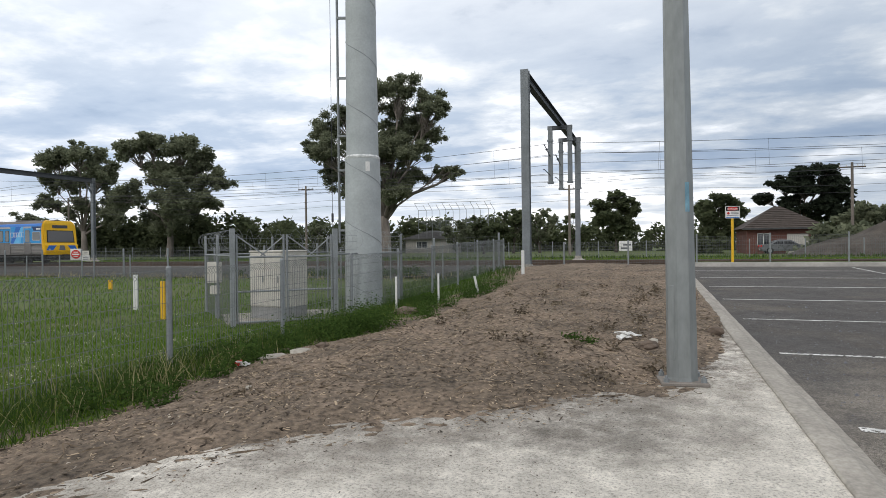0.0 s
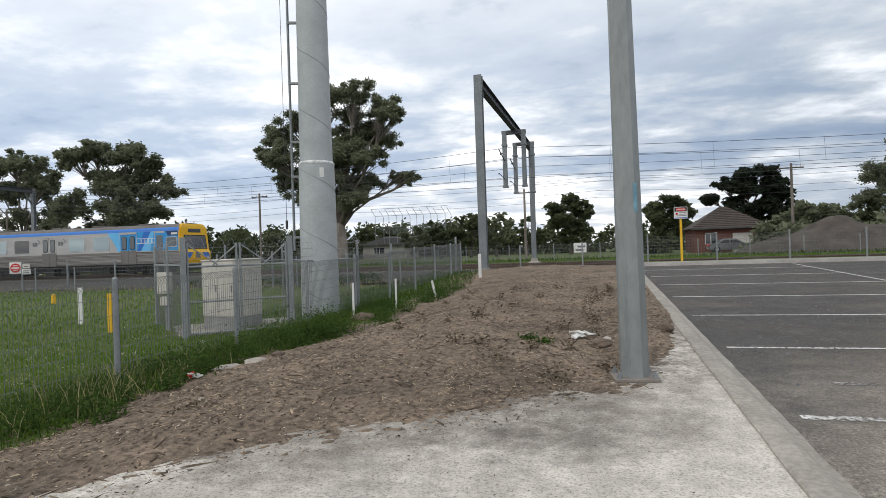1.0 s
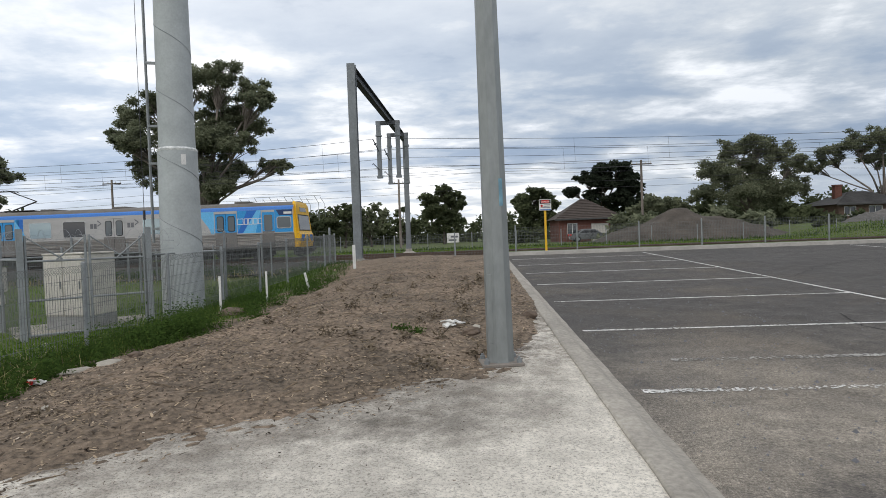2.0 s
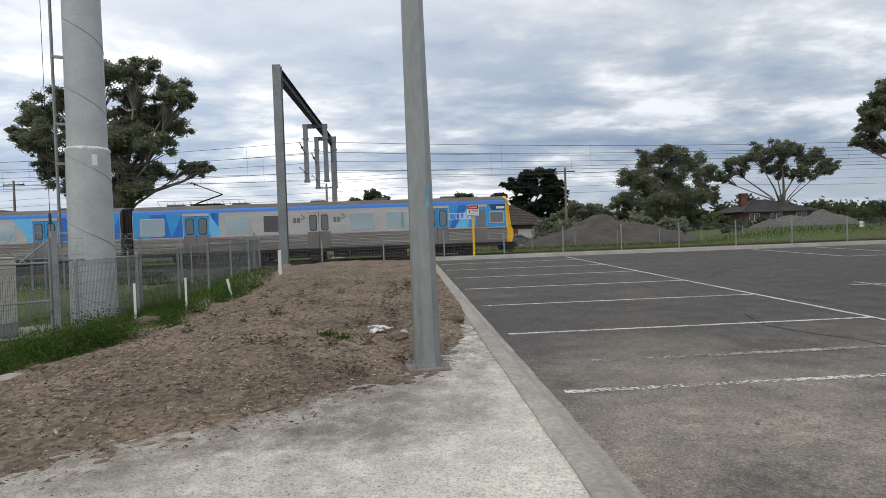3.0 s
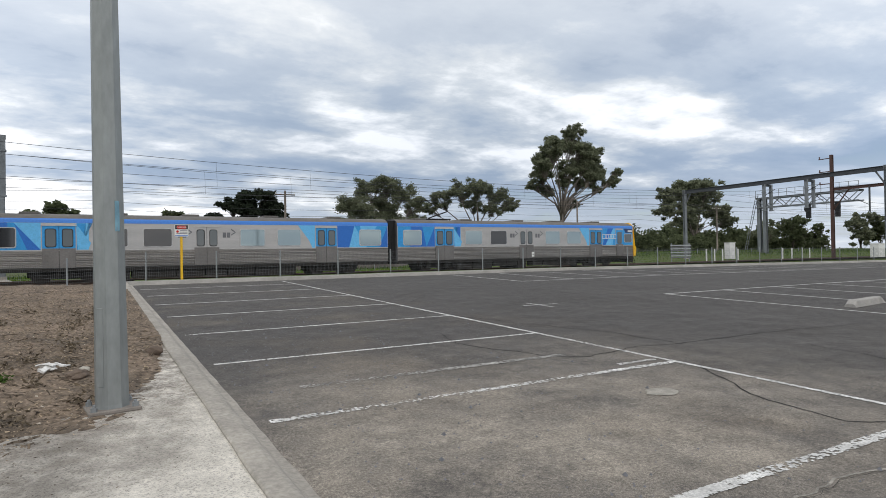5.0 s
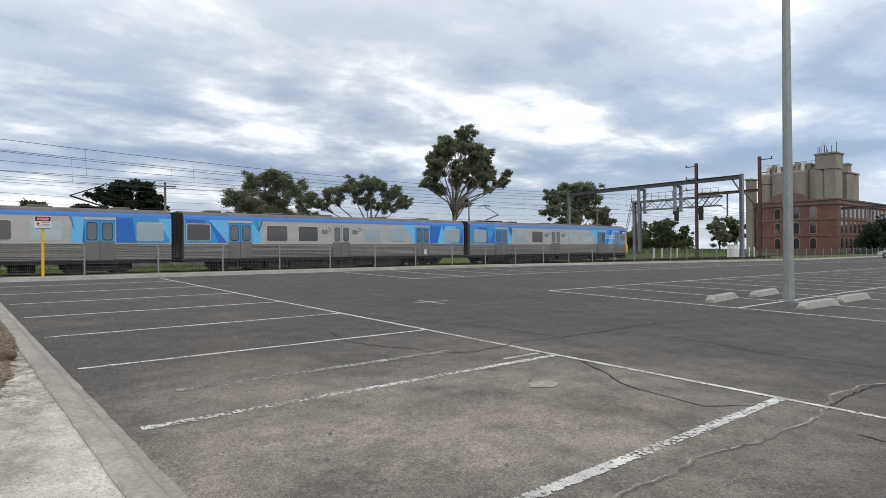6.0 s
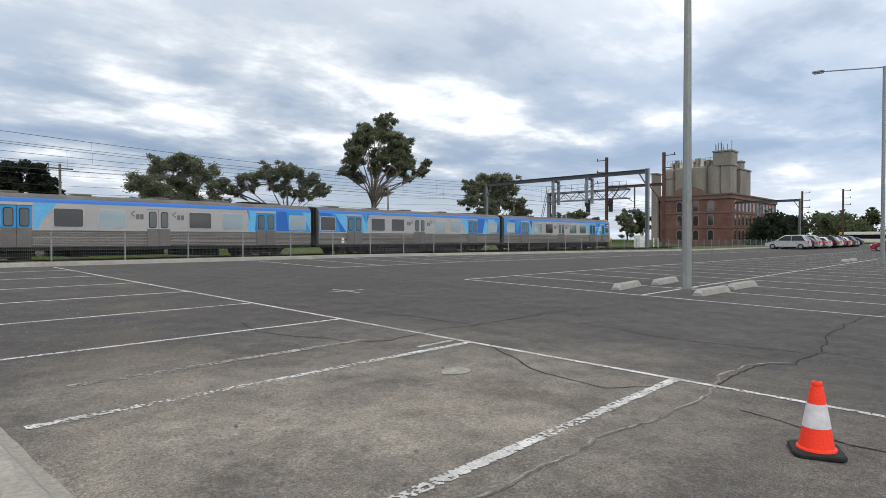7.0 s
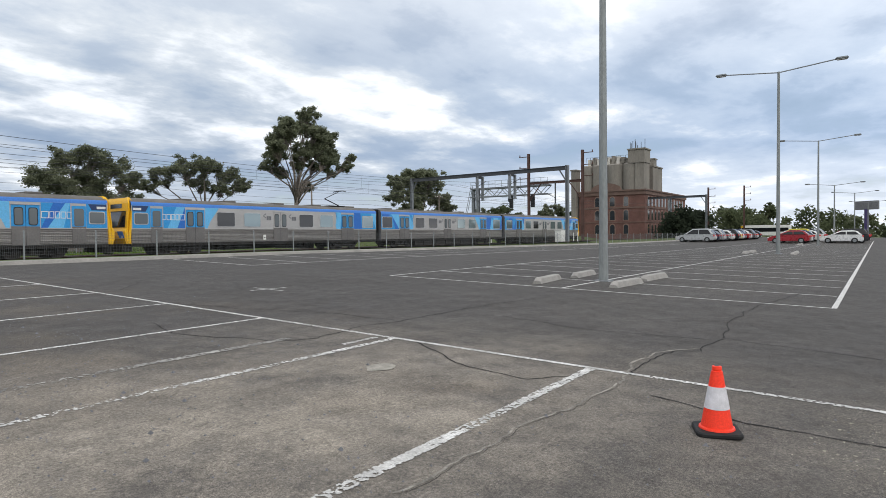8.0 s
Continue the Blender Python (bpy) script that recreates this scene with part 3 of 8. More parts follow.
def build_monopole():
    p = thing("monopole", pose(-6.25, 12.85, -0.28), "huge galvanised steel telecom monopole with spiral weld seams", "telecom tower")
    bm = bm_new()
    tube(bm, [(0, 0, 0), (0, 0, 0.05)], [0.55, 0.55], 28)
    part("base_plate", bm, M_GALV_DULL, p)
    bm = bm_new()
    tube(bm, [(0, 0, 0.05), (0, 0, 3.72)], [0.435, 0.405], 36, False)
    part("lower_shaft", bm, M_GALV, p, smooth=True)
    bm = bm_new()
    tube(bm, [(0, 0, 3.6), (0, 0, 16.0)], [0.375, 0.29], 36, False)
    part("upper_shaft", bm, M_GALV, p, smooth=True)
    bm = bm_new()
    tube(bm, [(0, 0, 3.69), (0, 0, 3.73), (0, 0, 3.77)], [0.408, 0.415, 0.38], 36)
    part("collar", bm, M_COLLAR, p, "whitish flaking sealed slip joint")
    # spiral weld
    bm = bm_new()
    pts, k = [], 0
    for i in range(0, 500):
        z = 0.4 + i * 0.02
        a = -i * 0.02 / 1.02 * 2 * math.pi / 1.0 * 0.75
        r = (0.435 - 0.03 * (z / 3.72)) if z < 3.68 else 0.375 - 0.085 * (z - 3.6) / 12.4
        if 3.62 < z < 3.8:
            continue
        pts.append((z, (math.cos(a) * (r + 0.001), math.sin(a) * (r + 0.001), z)))
    low = [q for z, q in pts if z < 3.7]
    up = [q for z, q in pts if z > 3.7]
    tube(bm, low, 0.008, 4)
    part("weld_seam", bm, M_GALV_DULL, p)
    bm = bm_new()
    tube(bm, up, 0.007, 4)
    part("weld_seam", bm, M_GALV_DULL, p)
    # sticker
    bm = bm_new()
    box(bm, -0.05, 0.05, -0.412, -0.404, 3.38, 3.6)
    o = part("label_plate", bm, M_WHITE, p, "small pale label plate")
    o.rotation_euler = (0, 0, radians(42))
    # cable ladder on stand-off brackets, on the side away from the car park
    lx, ly = math.cos(radians(198)) * 0.56, math.sin(radians(198)) * 0.56
    bm = bm_new()
    tube(bm, [(lx, ly, 1.75), (lx, ly, 15)], 0.026, 6)
    tube(bm, [(lx - 0.05, ly + 0.12, 1.75), (lx - 0.05, ly + 0.12, 15)], 0.026, 6)
    part("ladder_rail", bm, M_GALV_DULL, p)
    for z in (2.05, 3.45, 4.25, 5.6, 7.0, 8.4, 9.8):
        bm = bm_new()
        box(bm, -0.22, 0.0, -0.03, 0.03, -0.025, 0.025)
        o = part("bracket", bm, M_GALV_DULL, p)
        o.location, o.rotation_euler = (lx * 0.64, ly * 0.64, z), (0, 0, radians(18))
    for i in range(30):
        bm = bm_new()
        tube(bm, [(lx, ly, 1.9 + i * 0.3), (lx - 0.05, ly + 0.12, 1.9 + i * 0.3)], 0.012, 5)
        part("rung", bm, M_GALV_DULL, p)
    bm = bm_new()
    qx, qy = lx - 0.16, ly - 0.03
    tube(bm, [(qx, qy, 1.9), (qx, qy, 15)], 0.006, 4)
    tube(bm, [(qx, qy, 2.25), (qx, qy, 2.45)], 0.03, 6)
    part("safety_cable", bm, M_CABLE, p)


build_monopole()


# ---- fences ----
def mesh_panel(w, h, pitch, bars, r, roll=False):
    """One welded wire panel in the xz plane from x 0 to w."""
    vs, fs = [], []

    def rod(pts):
        b = len(vs)
        for p in pts:
            for k in range(3):
                a = k * 2.0944
                vs.append((p[0] + r * math.cos(a) * p[3], p[1] + r * math.sin(a), p[2] + r * math.cos(a) * (1 - p[3])))
        for s in range(len(pts) - 1):
            for k in range(3):
                i, j = b + s * 3, b + s * 3 + 3
                fs.append((i + k, i + (k + 1) % 3, j + (k + 1) % 3, j + k))

    n = int(w / pitch)
    for i in range(1, n):
        x = i * w / n
        if roll:
            rod([(x, 0, 0.03, 1), (x, 0, h - 0.1, 1), (x, -0.05, h - 0.05, 1), (x, 0, h, 1), (x, 0.05, h - 0.05, 1), (x, 0.0, h - 0.1, 1)])
        else:
            rod([(x, 0, 0.03, 1), (x, 0, h, 1)])
    for k in range(bars):
        z = 0.03 + (h - 0.03) * k / (bars - 1)
        rod([(0, 0, z, 0), (w, 0, z, 0)])
    me = bpy.data.meshes.new("mesh_panel")
    me.from_pydata(vs, [], fs)
    me.materials.append(M_WIRE)
    return me


def post_mesh(h, r, n=10):
    bm = bm_new()
    tube(bm, [(0, 0, -0.3), (0, 0, h), (0, 0, h + 0.02)], [r, r, r * 0.6], n)
    me = bpy.data.meshes.new("post")
    bm.to_mesh(me)
    bm.free()
    me.materials.append(M_GALV_DULL)
    return me


def run_fence(name, pts, zf, h, label, post, panels, skip=()):
    f = thing(name, Matrix.Identity(4), label, "fence", kind="")
    for i, (x, y) in enumerate(pts):
        share("post", post, f, pose(x, y, zf(x, y)))
        if i + 1 < len(pts) and i not in skip:
            x1, y1 = pts[i + 1]
            z0, z1 = zf(x, y), zf(x1, y1)
            d = math.hypot(x1 - x, y1 - y)
            m = Matrix.Translation((x, y, z0)) @ Matrix.Rotation(math.atan2(y1 - y, x1 - x), 4, "Z")
            m = m @ Matrix(((d / panels[1], 0, 0, 0), (0, 1, 0, 0), ((z1 - z0) / panels[1], 0, 1, 0), (0, 0, 0, 1)))
            share("mesh_panel", panels[0], f, m)
    return f


def bank_fence_z(x, y):
    return lerp(y, ((0, -0.12), (6, -0.06), (10, 0.0), (16, 0.18), (20, 0.33), (25, 0.42)))


def track_z(x, y):
    if x > 1:
        return lot_z(x, LOT_END) + 0.12
    return lerp(x, ((-60, -0.12), (-20, -0.10), (-8, 0.2), (-5.5, 0.40), (1, 0.52)))


P_LOW = post_mesh(1.22, 0.032)
PAN_ROLL = (mesh_panel(2.4, 1.2, 0.05, 7, 0.0033, True), 2.4)
run_fence("roll_top_fence", [(FENCE_X - 0.02 * k, 1.0 + 2.43 * k) for k in range(10)] + [(FENCE_X - 0.2, FENCE_Y)], bank_fence_z, 1.2,
          "low grey roll-top welded mesh fence along the soil bank", P_LOW, PAN_ROLL)
run_fence("roll_top_fence", [(FENCE_X - 0.4 - 2.43 * k, FENCE_Y - 0.1) for k in range(16)], lambda x, y: track_z(x, y) - 0.02, 1.2,
          "low grey roll-top welded mesh fence at the end of the lawn", P_LOW, PAN_ROLL)
P_TRK = post_mesh(1.0, 0.03)
PAN_TRK = (mesh_panel(2.47, 0.92, 0.06, 9, 0.0027), 2.47)
run_fence("railway_fence", [(-5.6 + 2.47 * k, FENCE_Y) for k in range(0, 56)], track_z, 0.95,
          "low grey wire mesh fence along the railway", P_TRK, PAN_TRK)
P_TALL = post_mesh(1.62, 0.045)
PAN_TALL = (mesh_panel(2.9, 1.5, 0.09, 8, 0.0025), 2.9)
run_fence("trackside_fence", [(-5.9 - 2.9 * k, FENCE_Y + 0.4) for k in range(0, 14)], lambda x, y: track_z(x, y) - 0.1, 1.5,
          "grey steel mesh fence between grass and tracks", P_TALL, PAN_TALL)
# the far side of the tracks
P_FAR = post_mesh(1.5, 0.04, 6)
PAN_FAR = (mesh_panel(4.0, 1.4, 0.25, 5, 0.006), 4.0)
run_fence("far_boundary_fence", [(-80 + 4 * k, 55.0) for k in range(0, 62)], lambda x, y: 0.12, 1.4,
          "low wire fence on the far side of the railway", P_FAR, PAN_FAR)


def build_compound():
    """Tall fence with a double gate and coiled razor wire round the equipment."""
    f = thing("compound_fence", Matrix.Identity(4), "tall galvanised mesh fence with double gate and razor wire coils", "fence")
    z = -0.22
    A, B = Vector((-7.87, 10.2, z)), Vector((-6.32, 11.6, z))
    C, D, E2 = Vector((-5.95, 14.4, z)), Vector((-9.3, 16.6, z)), Vector((-10.6, 12.7, z))
    bm = bm_new()
    box(bm, -0.05, 0.05, -0.05, 0.05, -0.2, 2.0)
    me = bpy.data.meshes.new("gate_post")
    bm.to_mesh(me)
    bm.free()
    me.materials.append(M_GALV_DULL)
    rz = math.degrees(math.atan2(B.y - A.y, B.x - A.x))
    for p in (A, B):
        share("gate_post", me, f, pose(p.x, p.y, p.z, 0, 0, rz))
    pm = post_mesh(1.9, 0.03)
    pan = (mesh_panel(2.0, 1.42, 0.05, 7, 0.0021), 2.0)
    loop = [B, C, D, E2, A]
    for p, q in zip(loop, loop[1:]):
        n = max(1, round((q - p).length / 2.0))
        for i in range(n):
            a, b = p.lerp(q, i / n), p.lerp(q, (i + 1) / n)
            if i or p is not B:
                share("post", pm, f, Matrix.Translation(a))
            m = Matrix.Translation(a) @ Matrix.Rotation(math.atan2(b.y - a.y, b.x - a.x), 4, "Z") @ Matrix.Diagonal(((b - a).length / 2.0, 1, 1, 1))
            share("mesh_panel", pan[0], f, m)
            bm = bm_new()
            for zz in (1.55, 1.72, 1.86):
                tube(bm, [a + Vector((0, 0, zz)), b + Vector((0, 0, zz))], 0.003, 3)
            tube(bm, [a + Vector((0, 0, 1.45)), b + Vector((0, 0, 1.45))], 0.018, 6)
            part("top_rail", bm, M_GALV_DULL, f)
    # gate leaves
    u = (B - A).normalized()
    L = (B - A).length
    for k in (0, 1):
        a = A + u * (0.06 if k == 0 else L / 2 + 0.012)
        w = L / 2 - 0.075
        g = bm_new()
        for zz in (0.1, 0.72, 1.42):
            tube(g, [(0, 0, zz), (w, 0, zz)], 0.02, 6)
        for x in (0.02, w - 0.02):
            tube(g, [(x, 0, 0.08), (x, 0, 1.88)], 0.022, 6)
        tube(g, [(0.02, 0, 1.86), (w * 0.6, 0, 1.44)], 0.014, 5)
        tube(g, [(w - 0.02, 0, 1.84), (w * 0.5, 0, 1.44)], 0.014, 5)
        m = Matrix.Translation(a) @ Matrix.Rotation(math.atan2(u.y, u.x), 4, "Z")
        gate = part("gate", g, M_GALV_DULL, f, "galvanised tube gate leaf")
        gate.matrix_basis = m
        share("mesh_infill", pan[0], gate, Matrix.Translation((0, 0, 0.08)) @ Matrix.Diagonal((w / 2.0, 1, 0.93, 1)))
    # razor coils
    for p, q in zip([A] + loop, loop + [A]):
        if (q - p).length < 0.1:
            continue
        bm = bm_new()
        d = (q - p)
        n = int(d.length / 0.022)
        side = Vector((-d.y, d.x, 0)).normalized()
        pts = []
        for i in range(n + 1):
            a = 2 * math.pi * i / 13
            pts.append(p + d * (i / n) + Vector((0, 0, 1.78)) + 0.2 * (side * math.cos(a) + Vector((0, 0, 1)) * math.sin(a)) + d.normalized() * 0.05 * math.sin(a * 0.5))
        tube(bm, pts, 0.0023, 3, False)
        part("razor_coil", bm, M_RAZOR, f, "coiled razor wire")
    # slab
    bm = bm_new()
    box(bm, -1.25, 1.35, -1.0, 1.1, -0.1, 0.03)
    s = part("concrete_slab", bevelled(bm, 0.01, 1), M_KERB)
    s.matrix_basis = pose(-8.0, 12.1, z, 0, 0, rz)
    tagged(s, "grey concrete slab under the equipment cabinets", "slab")
    top = z + 0.03

    # cabinets
    def cabinet(x, y, w, d, h, base, split, rz, label):
        c = thing("equipment_cabinet", pose(x, y, top, 0, 0, rz), label, "cabinet", "equipment cabinets")
        bm = bm_new()
        box(bm, -w / 2 + 0.01, w / 2 - 0.01, -d / 2 + 0.01, d / 2 - 0.01, 0, base)
        part("plinth", bm, M_CABBASE, c, "grey concrete plinth")
        bm = bm_new()
        box(bm, -w / 2, w / 2, -d / 2, d / 2, base, base + h)
        part("body", bevelled(bm, 0.012, 2), M_CABINET, c)
        bm = bm_new()
        box(bm, -w / 2 - 0.02, w / 2 + 0.02, -d / 2 - 0.02, d / 2 + 0.02, base + h, base + h + 0.035)
        part("roof", bevelled(bm, 0.008, 1), M_CABINET, c)
        n = split
        for i in range(n):
            x0 = -w / 2 + 0.02 + i * (w - 0.03) / n
            x1 = x0 + (w - 0.03) / n - 0.012
            bm = bm_new()
            box(bm, x0, x1, -d / 2 - 0.018, -d / 2 - 0.002, base + 0.03, base + h - 0.03)
            dr = part("door", bevelled(bm, 0.004, 1), M_CABINET, c)
            bm = bm_new()
            box(bm, x1 - 0.06, x1 - 0.035, -d / 2 - 0.04, -d / 2 - 0.019, base + h * 0.45, base + h * 0.57)
            part("handle", bevelled(bm, 0.004, 1), M_GALV_DULL, dr, "steel swing handle")
        return c

    cabinet(-7.92, 11.9, 0.96, 0.82, 1.22, 0.26, 2, -12, "wide beige steel equipment cabinet with two doors behind the gate")
    b = thing("meter_box", pose(-9.35, 11.5, z, 0, 0, 25), "small beige meter box on a steel post", "meter box")
    bm = bm_new()
    tube(bm, [(0, 0.06, -0.2), (0, 0.06, 1.1)], 0.03, 8)
    part("post", bm, M_GALV_DULL, b)
    bm = bm_new()
    box(bm, -0.15, 0.15, -0.1, 0.03, 0.82, 1.3)
    part("case", bevelled(bm, 0.01, 2), M_CABINET, b)
    bm = bm_new()
    box(bm, -0.13, 0.13, -0.112, -0.101, 0.85, 1.27)
    part("lid", bevelled(bm, 0.004, 1), M_CABINET, b)
    bm = bm_new()
    box(bm, -0.1, 0.11, -0.08, 0.03, 0.56, 0.76)
    part("junction_box", bevelled(bm, 0.015, 2), M_CABINET, b, "pale junction box")


build_compound()


def stake(x, y, z, h, mat, label, w=0.045, lean=(0, 0), cap=None, name="marker_post"):
    p = thing(name, pose(x, y, z, lean[0], lean[1], 15), label, "marker post", "marker posts")
    bm = bm_new()
    box(bm, -w, w, -w * 0.6, w * 0.6, -0.2, h)
    part("shaft", bevelled(bm, 0.008, 1), mat, p)
    bm = bm_new()
    box(bm, -w * 0.96, w * 0.96, -w * 0.56, w * 0.56, h + 0.001, h + 0.012)
    part("cap", bm, cap or mat, p)
    return p


W_LAB = "white painted marker post in the grass"
stake(-12.83, 12.65, field_z(-12, 12.6), 0.93, M_WHITE, W_LAB, 0.055)
stake(-10.49, 11.12, field_z(-10, 11), 0.86, M_YELLOW, "yellow marker post in the grass", 0.05)
stake(-20.0, 18.5, field_z(-20, 18.5), 0.35, M_YELLOW, "short yellow service marker on a green stem", 0.07)
stake(-4.95, 11.69, 0.06, 0.68, M_WHITE, "thin white marker stake by the fence", 0.022)
stake(-4.5, 13.1, 0.12, 0.62, M_WHITE, "thin white marker stake by the fence", 0.022)
stake(-4.15, 15.2, 0.22, 0.36, M_WHITE, "short leaning white stake on the bank", 0.03, (0, -12))
stake(-3.87, 19.9, 0.33, 0.86, M_WHITE, "white marker post at the end of the bank", 0.05)


# ---- overhead gantries, wires, tracks ----
def i_beam(bm, a, b, w, h, t=0.03):
    """An I section from a to b (level)."""
    a, b = Vector(a), Vector(b)
    d = b - a
    m = Matrix.Translation(a) @ d.to_track_quat("X", "Z").to_matrix().to_4x4()
    L = d.length
    box(bm, 0, L, -w / 2, w / 2, -h / 2, -h / 2 + t, m)
    box(bm, 0, L, -w / 2, w / 2, h / 2 - t, h / 2, m)
    box(bm, 0, L, -t / 2, t / 2, -h / 2 + t, h / 2 - t, m)
    return bm


def gantry(x0, y0, x1, y1, z, ztop, drops, label, group="overhead gantries"):
    g = thing("overhead_gantry", pose(x0, y0, z), label, "railway gantry", group)
    dx, dy, H = x1 - x0, y1 - y0, ztop - z
    rot = Matrix.Rotation(math.atan2(dy, dx), 4, "Z")
    L = math.hypot(dx, dy)
    for k, s in ((0, 0.0), (1, L)):
        bm = bm_new()
        i_beam(bm, (0, 0, 0.35), (0, 0, H if k == 0 else H - 0.05), 0.36, 0.34)
        o = part("column", bm, M_GANTRY, g)
        o.matrix_basis = rot @ Matrix.Translation((s, 0, 0))
        bm = bm_new()
        tube(bm, [(0, 0, -0.4), (0, 0, 0.12), (0, 0, 0.3), (0, 0, 0.5)], [0.85, 0.8, 0.35, 0.3], 4)
        o = part("footing", bm, M_KERB, g, "tapered concrete footing")
        o.matrix_basis = rot @ Matrix.Translation((s, 0, 0)) @ pose(0, 0, 0)
        bm = bm_new()
        sg = 1 if k == 0 else -1
        i_beam(bm, (sg * 0.15, 0, H - 1.75), (sg * 0.95, 0, H - 0.5), 0.14, 0.12, 0.02)
        o = part("knee_brace", bm, M_GANTRY, g)
        o.matrix_basis = rot @ Matrix.Translation((s, 0, 0))
    bm = bm_new()
    i_beam(bm, (0.1, 0, H - 0.3), (L - 0.1, 0, H - 0.3), 0.3, 0.46)
    o = part("beam", bm, M_GANTRY_DK, g)
    o.matrix_basis = rot
    for s, drop in drops:
        bm = bm_new()
        box(bm, s - 0.12, s + 0.12, -0.75, 0.75, H - 0.78, H - 0.54)
        o = part("hanger_bracket", bm, M_GANTRY_DK, g)
        o.matrix_basis = rot
        for side in (-0.6, 0.6):
            bm = bm_new()
            box(bm, s - 0.13, s + 0.13, side - 0.13, side + 0.13, H - 0.6 - drop, H - 0.56)
            box(bm, s - 0.17, s + 0.17, side - 0.17, side + 0.17, H - 1.5, H - 1.38)
            box(bm, s - 0.17, s + 0.17, side - 0.17, side + 0.17, H - 0.6 - drop, H - 0.48 - drop)
            o = part("drop_post", bm, M_GANTRY, g)
            o.matrix_basis = rot
        bm = bm_new()
        zc = H - 0.55 - drop
        tube(bm, [(s, 0.6, zc + 0.45), (s - 1.5, 0.75, zc + 0.7), (s - 1.8, 0.75, zc + 0.62)], 0.025, 6)
        tube(bm, [(s, 0.6, zc + 1.6), (s - 1.4, 0.75, zc + 2.2)], 0.03, 6)
        tube(bm, [(s - 0.9, 0.7, zc + 1.95), (s - 0.7, 0.7, zc + 2.0)], 0.07, 8)
        o = part("cantilever_arm", bm, M_GANTRY_DK, g)
        o.matrix_basis = rot
    return g


GAN_LAB = "grey steel railway gantry with twin drop posts over the tracks"
gantry(-5.1, 27.2, -4.9, 47.0, 0.0, 9.25, ((10.8, 3.5), (15.4, 3.5)), GAN_LAB)
gantry(64.3, 28.4, 65.2, 51.5, 0.1, 9.15, ((7.2, 2.9), (11.9, 2.9)), GAN_LAB)
gantry(-57.0, 27.5, -56.9, 50.6, 0.0, 9.2, ((10.6, 2.9),), GAN_LAB)
gantry(132.0, 28.4, 132.6, 51.5, 0.1, 9.15, ((7.2, 2.9), (11.9, 2.9)), GAN_LAB)

TRACKS = (43.0, 38.52)


def build_tracks():
    for y in TRACKS:
        # ballast shoulder
        prof = ((y - 2.4, -0.3), (y - 2.3, -0.06), (y - 1.5, 0.07), (y + 1.5, 0.07), (y + 2.3, -0.06), (y + 2.4, -0.3))
        extruded("ballast", prof, -320, 420, M_BALLAST, "grey brown crushed stone ballast under the rails", "ballast", along="x", zf=lambda x, yy: 0.0, n=60)
        t = thing("railway_track", pose(0, y, 0), "railway track of rusty steel rails on concrete sleepers", "railway track", "railway tracks", "structure")
        for s in (-0.8, 0.8):
            bm = bm_new()
            box(bm, -320, 420, s - 0.035, s + 0.035, RAIL_Z - 0.04, RAIL_Z)
            box(bm, -320, 420, s - 0.01, s + 0.01, RAIL_Z - 0.14, RAIL_Z - 0.04)
            box(bm, -320, 420, s - 0.065, s + 0.065, RAIL_Z - 0.16, RAIL_Z - 0.14)
            part("rail", bm, M_RAIL, t)
        bm = bm_new()
        box(bm, -0.12, 0.12, -1.25, 1.25, -0.08, RAIL_Z - 0.16)
        me = bpy.data.meshes.new("sleeper")
        bm.to_mesh(me)
        bm.free()
        me.materials.append(M_SLEEPER)
        for k in range(140):
            share("sleeper", me, t, pose(-48 + 0.7 * k, 0, 0))
    # loose stones on the near shoulder
    rnd = random.Random(4)
    vs, fs = [], []
    for _ in range(5000):
        x, y = rnd.uniform(-30, 30), rnd.choice(TRACKS) + rnd.uniform(-2.2, 2.2)
        s = rnd.uniform(0.03, 0.07)
        b = len(vs)
        zz = 0.07 if abs(min((y - t for t in TRACKS), key=abs)) < 1.5 else 0.0
        for d in ((1, 0, 0), (-0.5, 0.9, 0), (-0.5, -0.9, 0), (0.1, 0.1, 1)):
            vs.append((x + d[0] * s * rnd.uniform(0.7, 1.3), y + d[1] * s * rnd.uniform(0.7, 1.3), zz + (d[2] - 0.2) * s))
        fs += [(b, b + 1, b + 3), (b + 1, b + 2, b + 3), (b + 2, b, b + 3)]
    tagged(raw("ballast_stones", vs, fs, M_BALLAST), "loose grey ballast stones beside the rails", "stones", kind="stuff")


build_tracks()


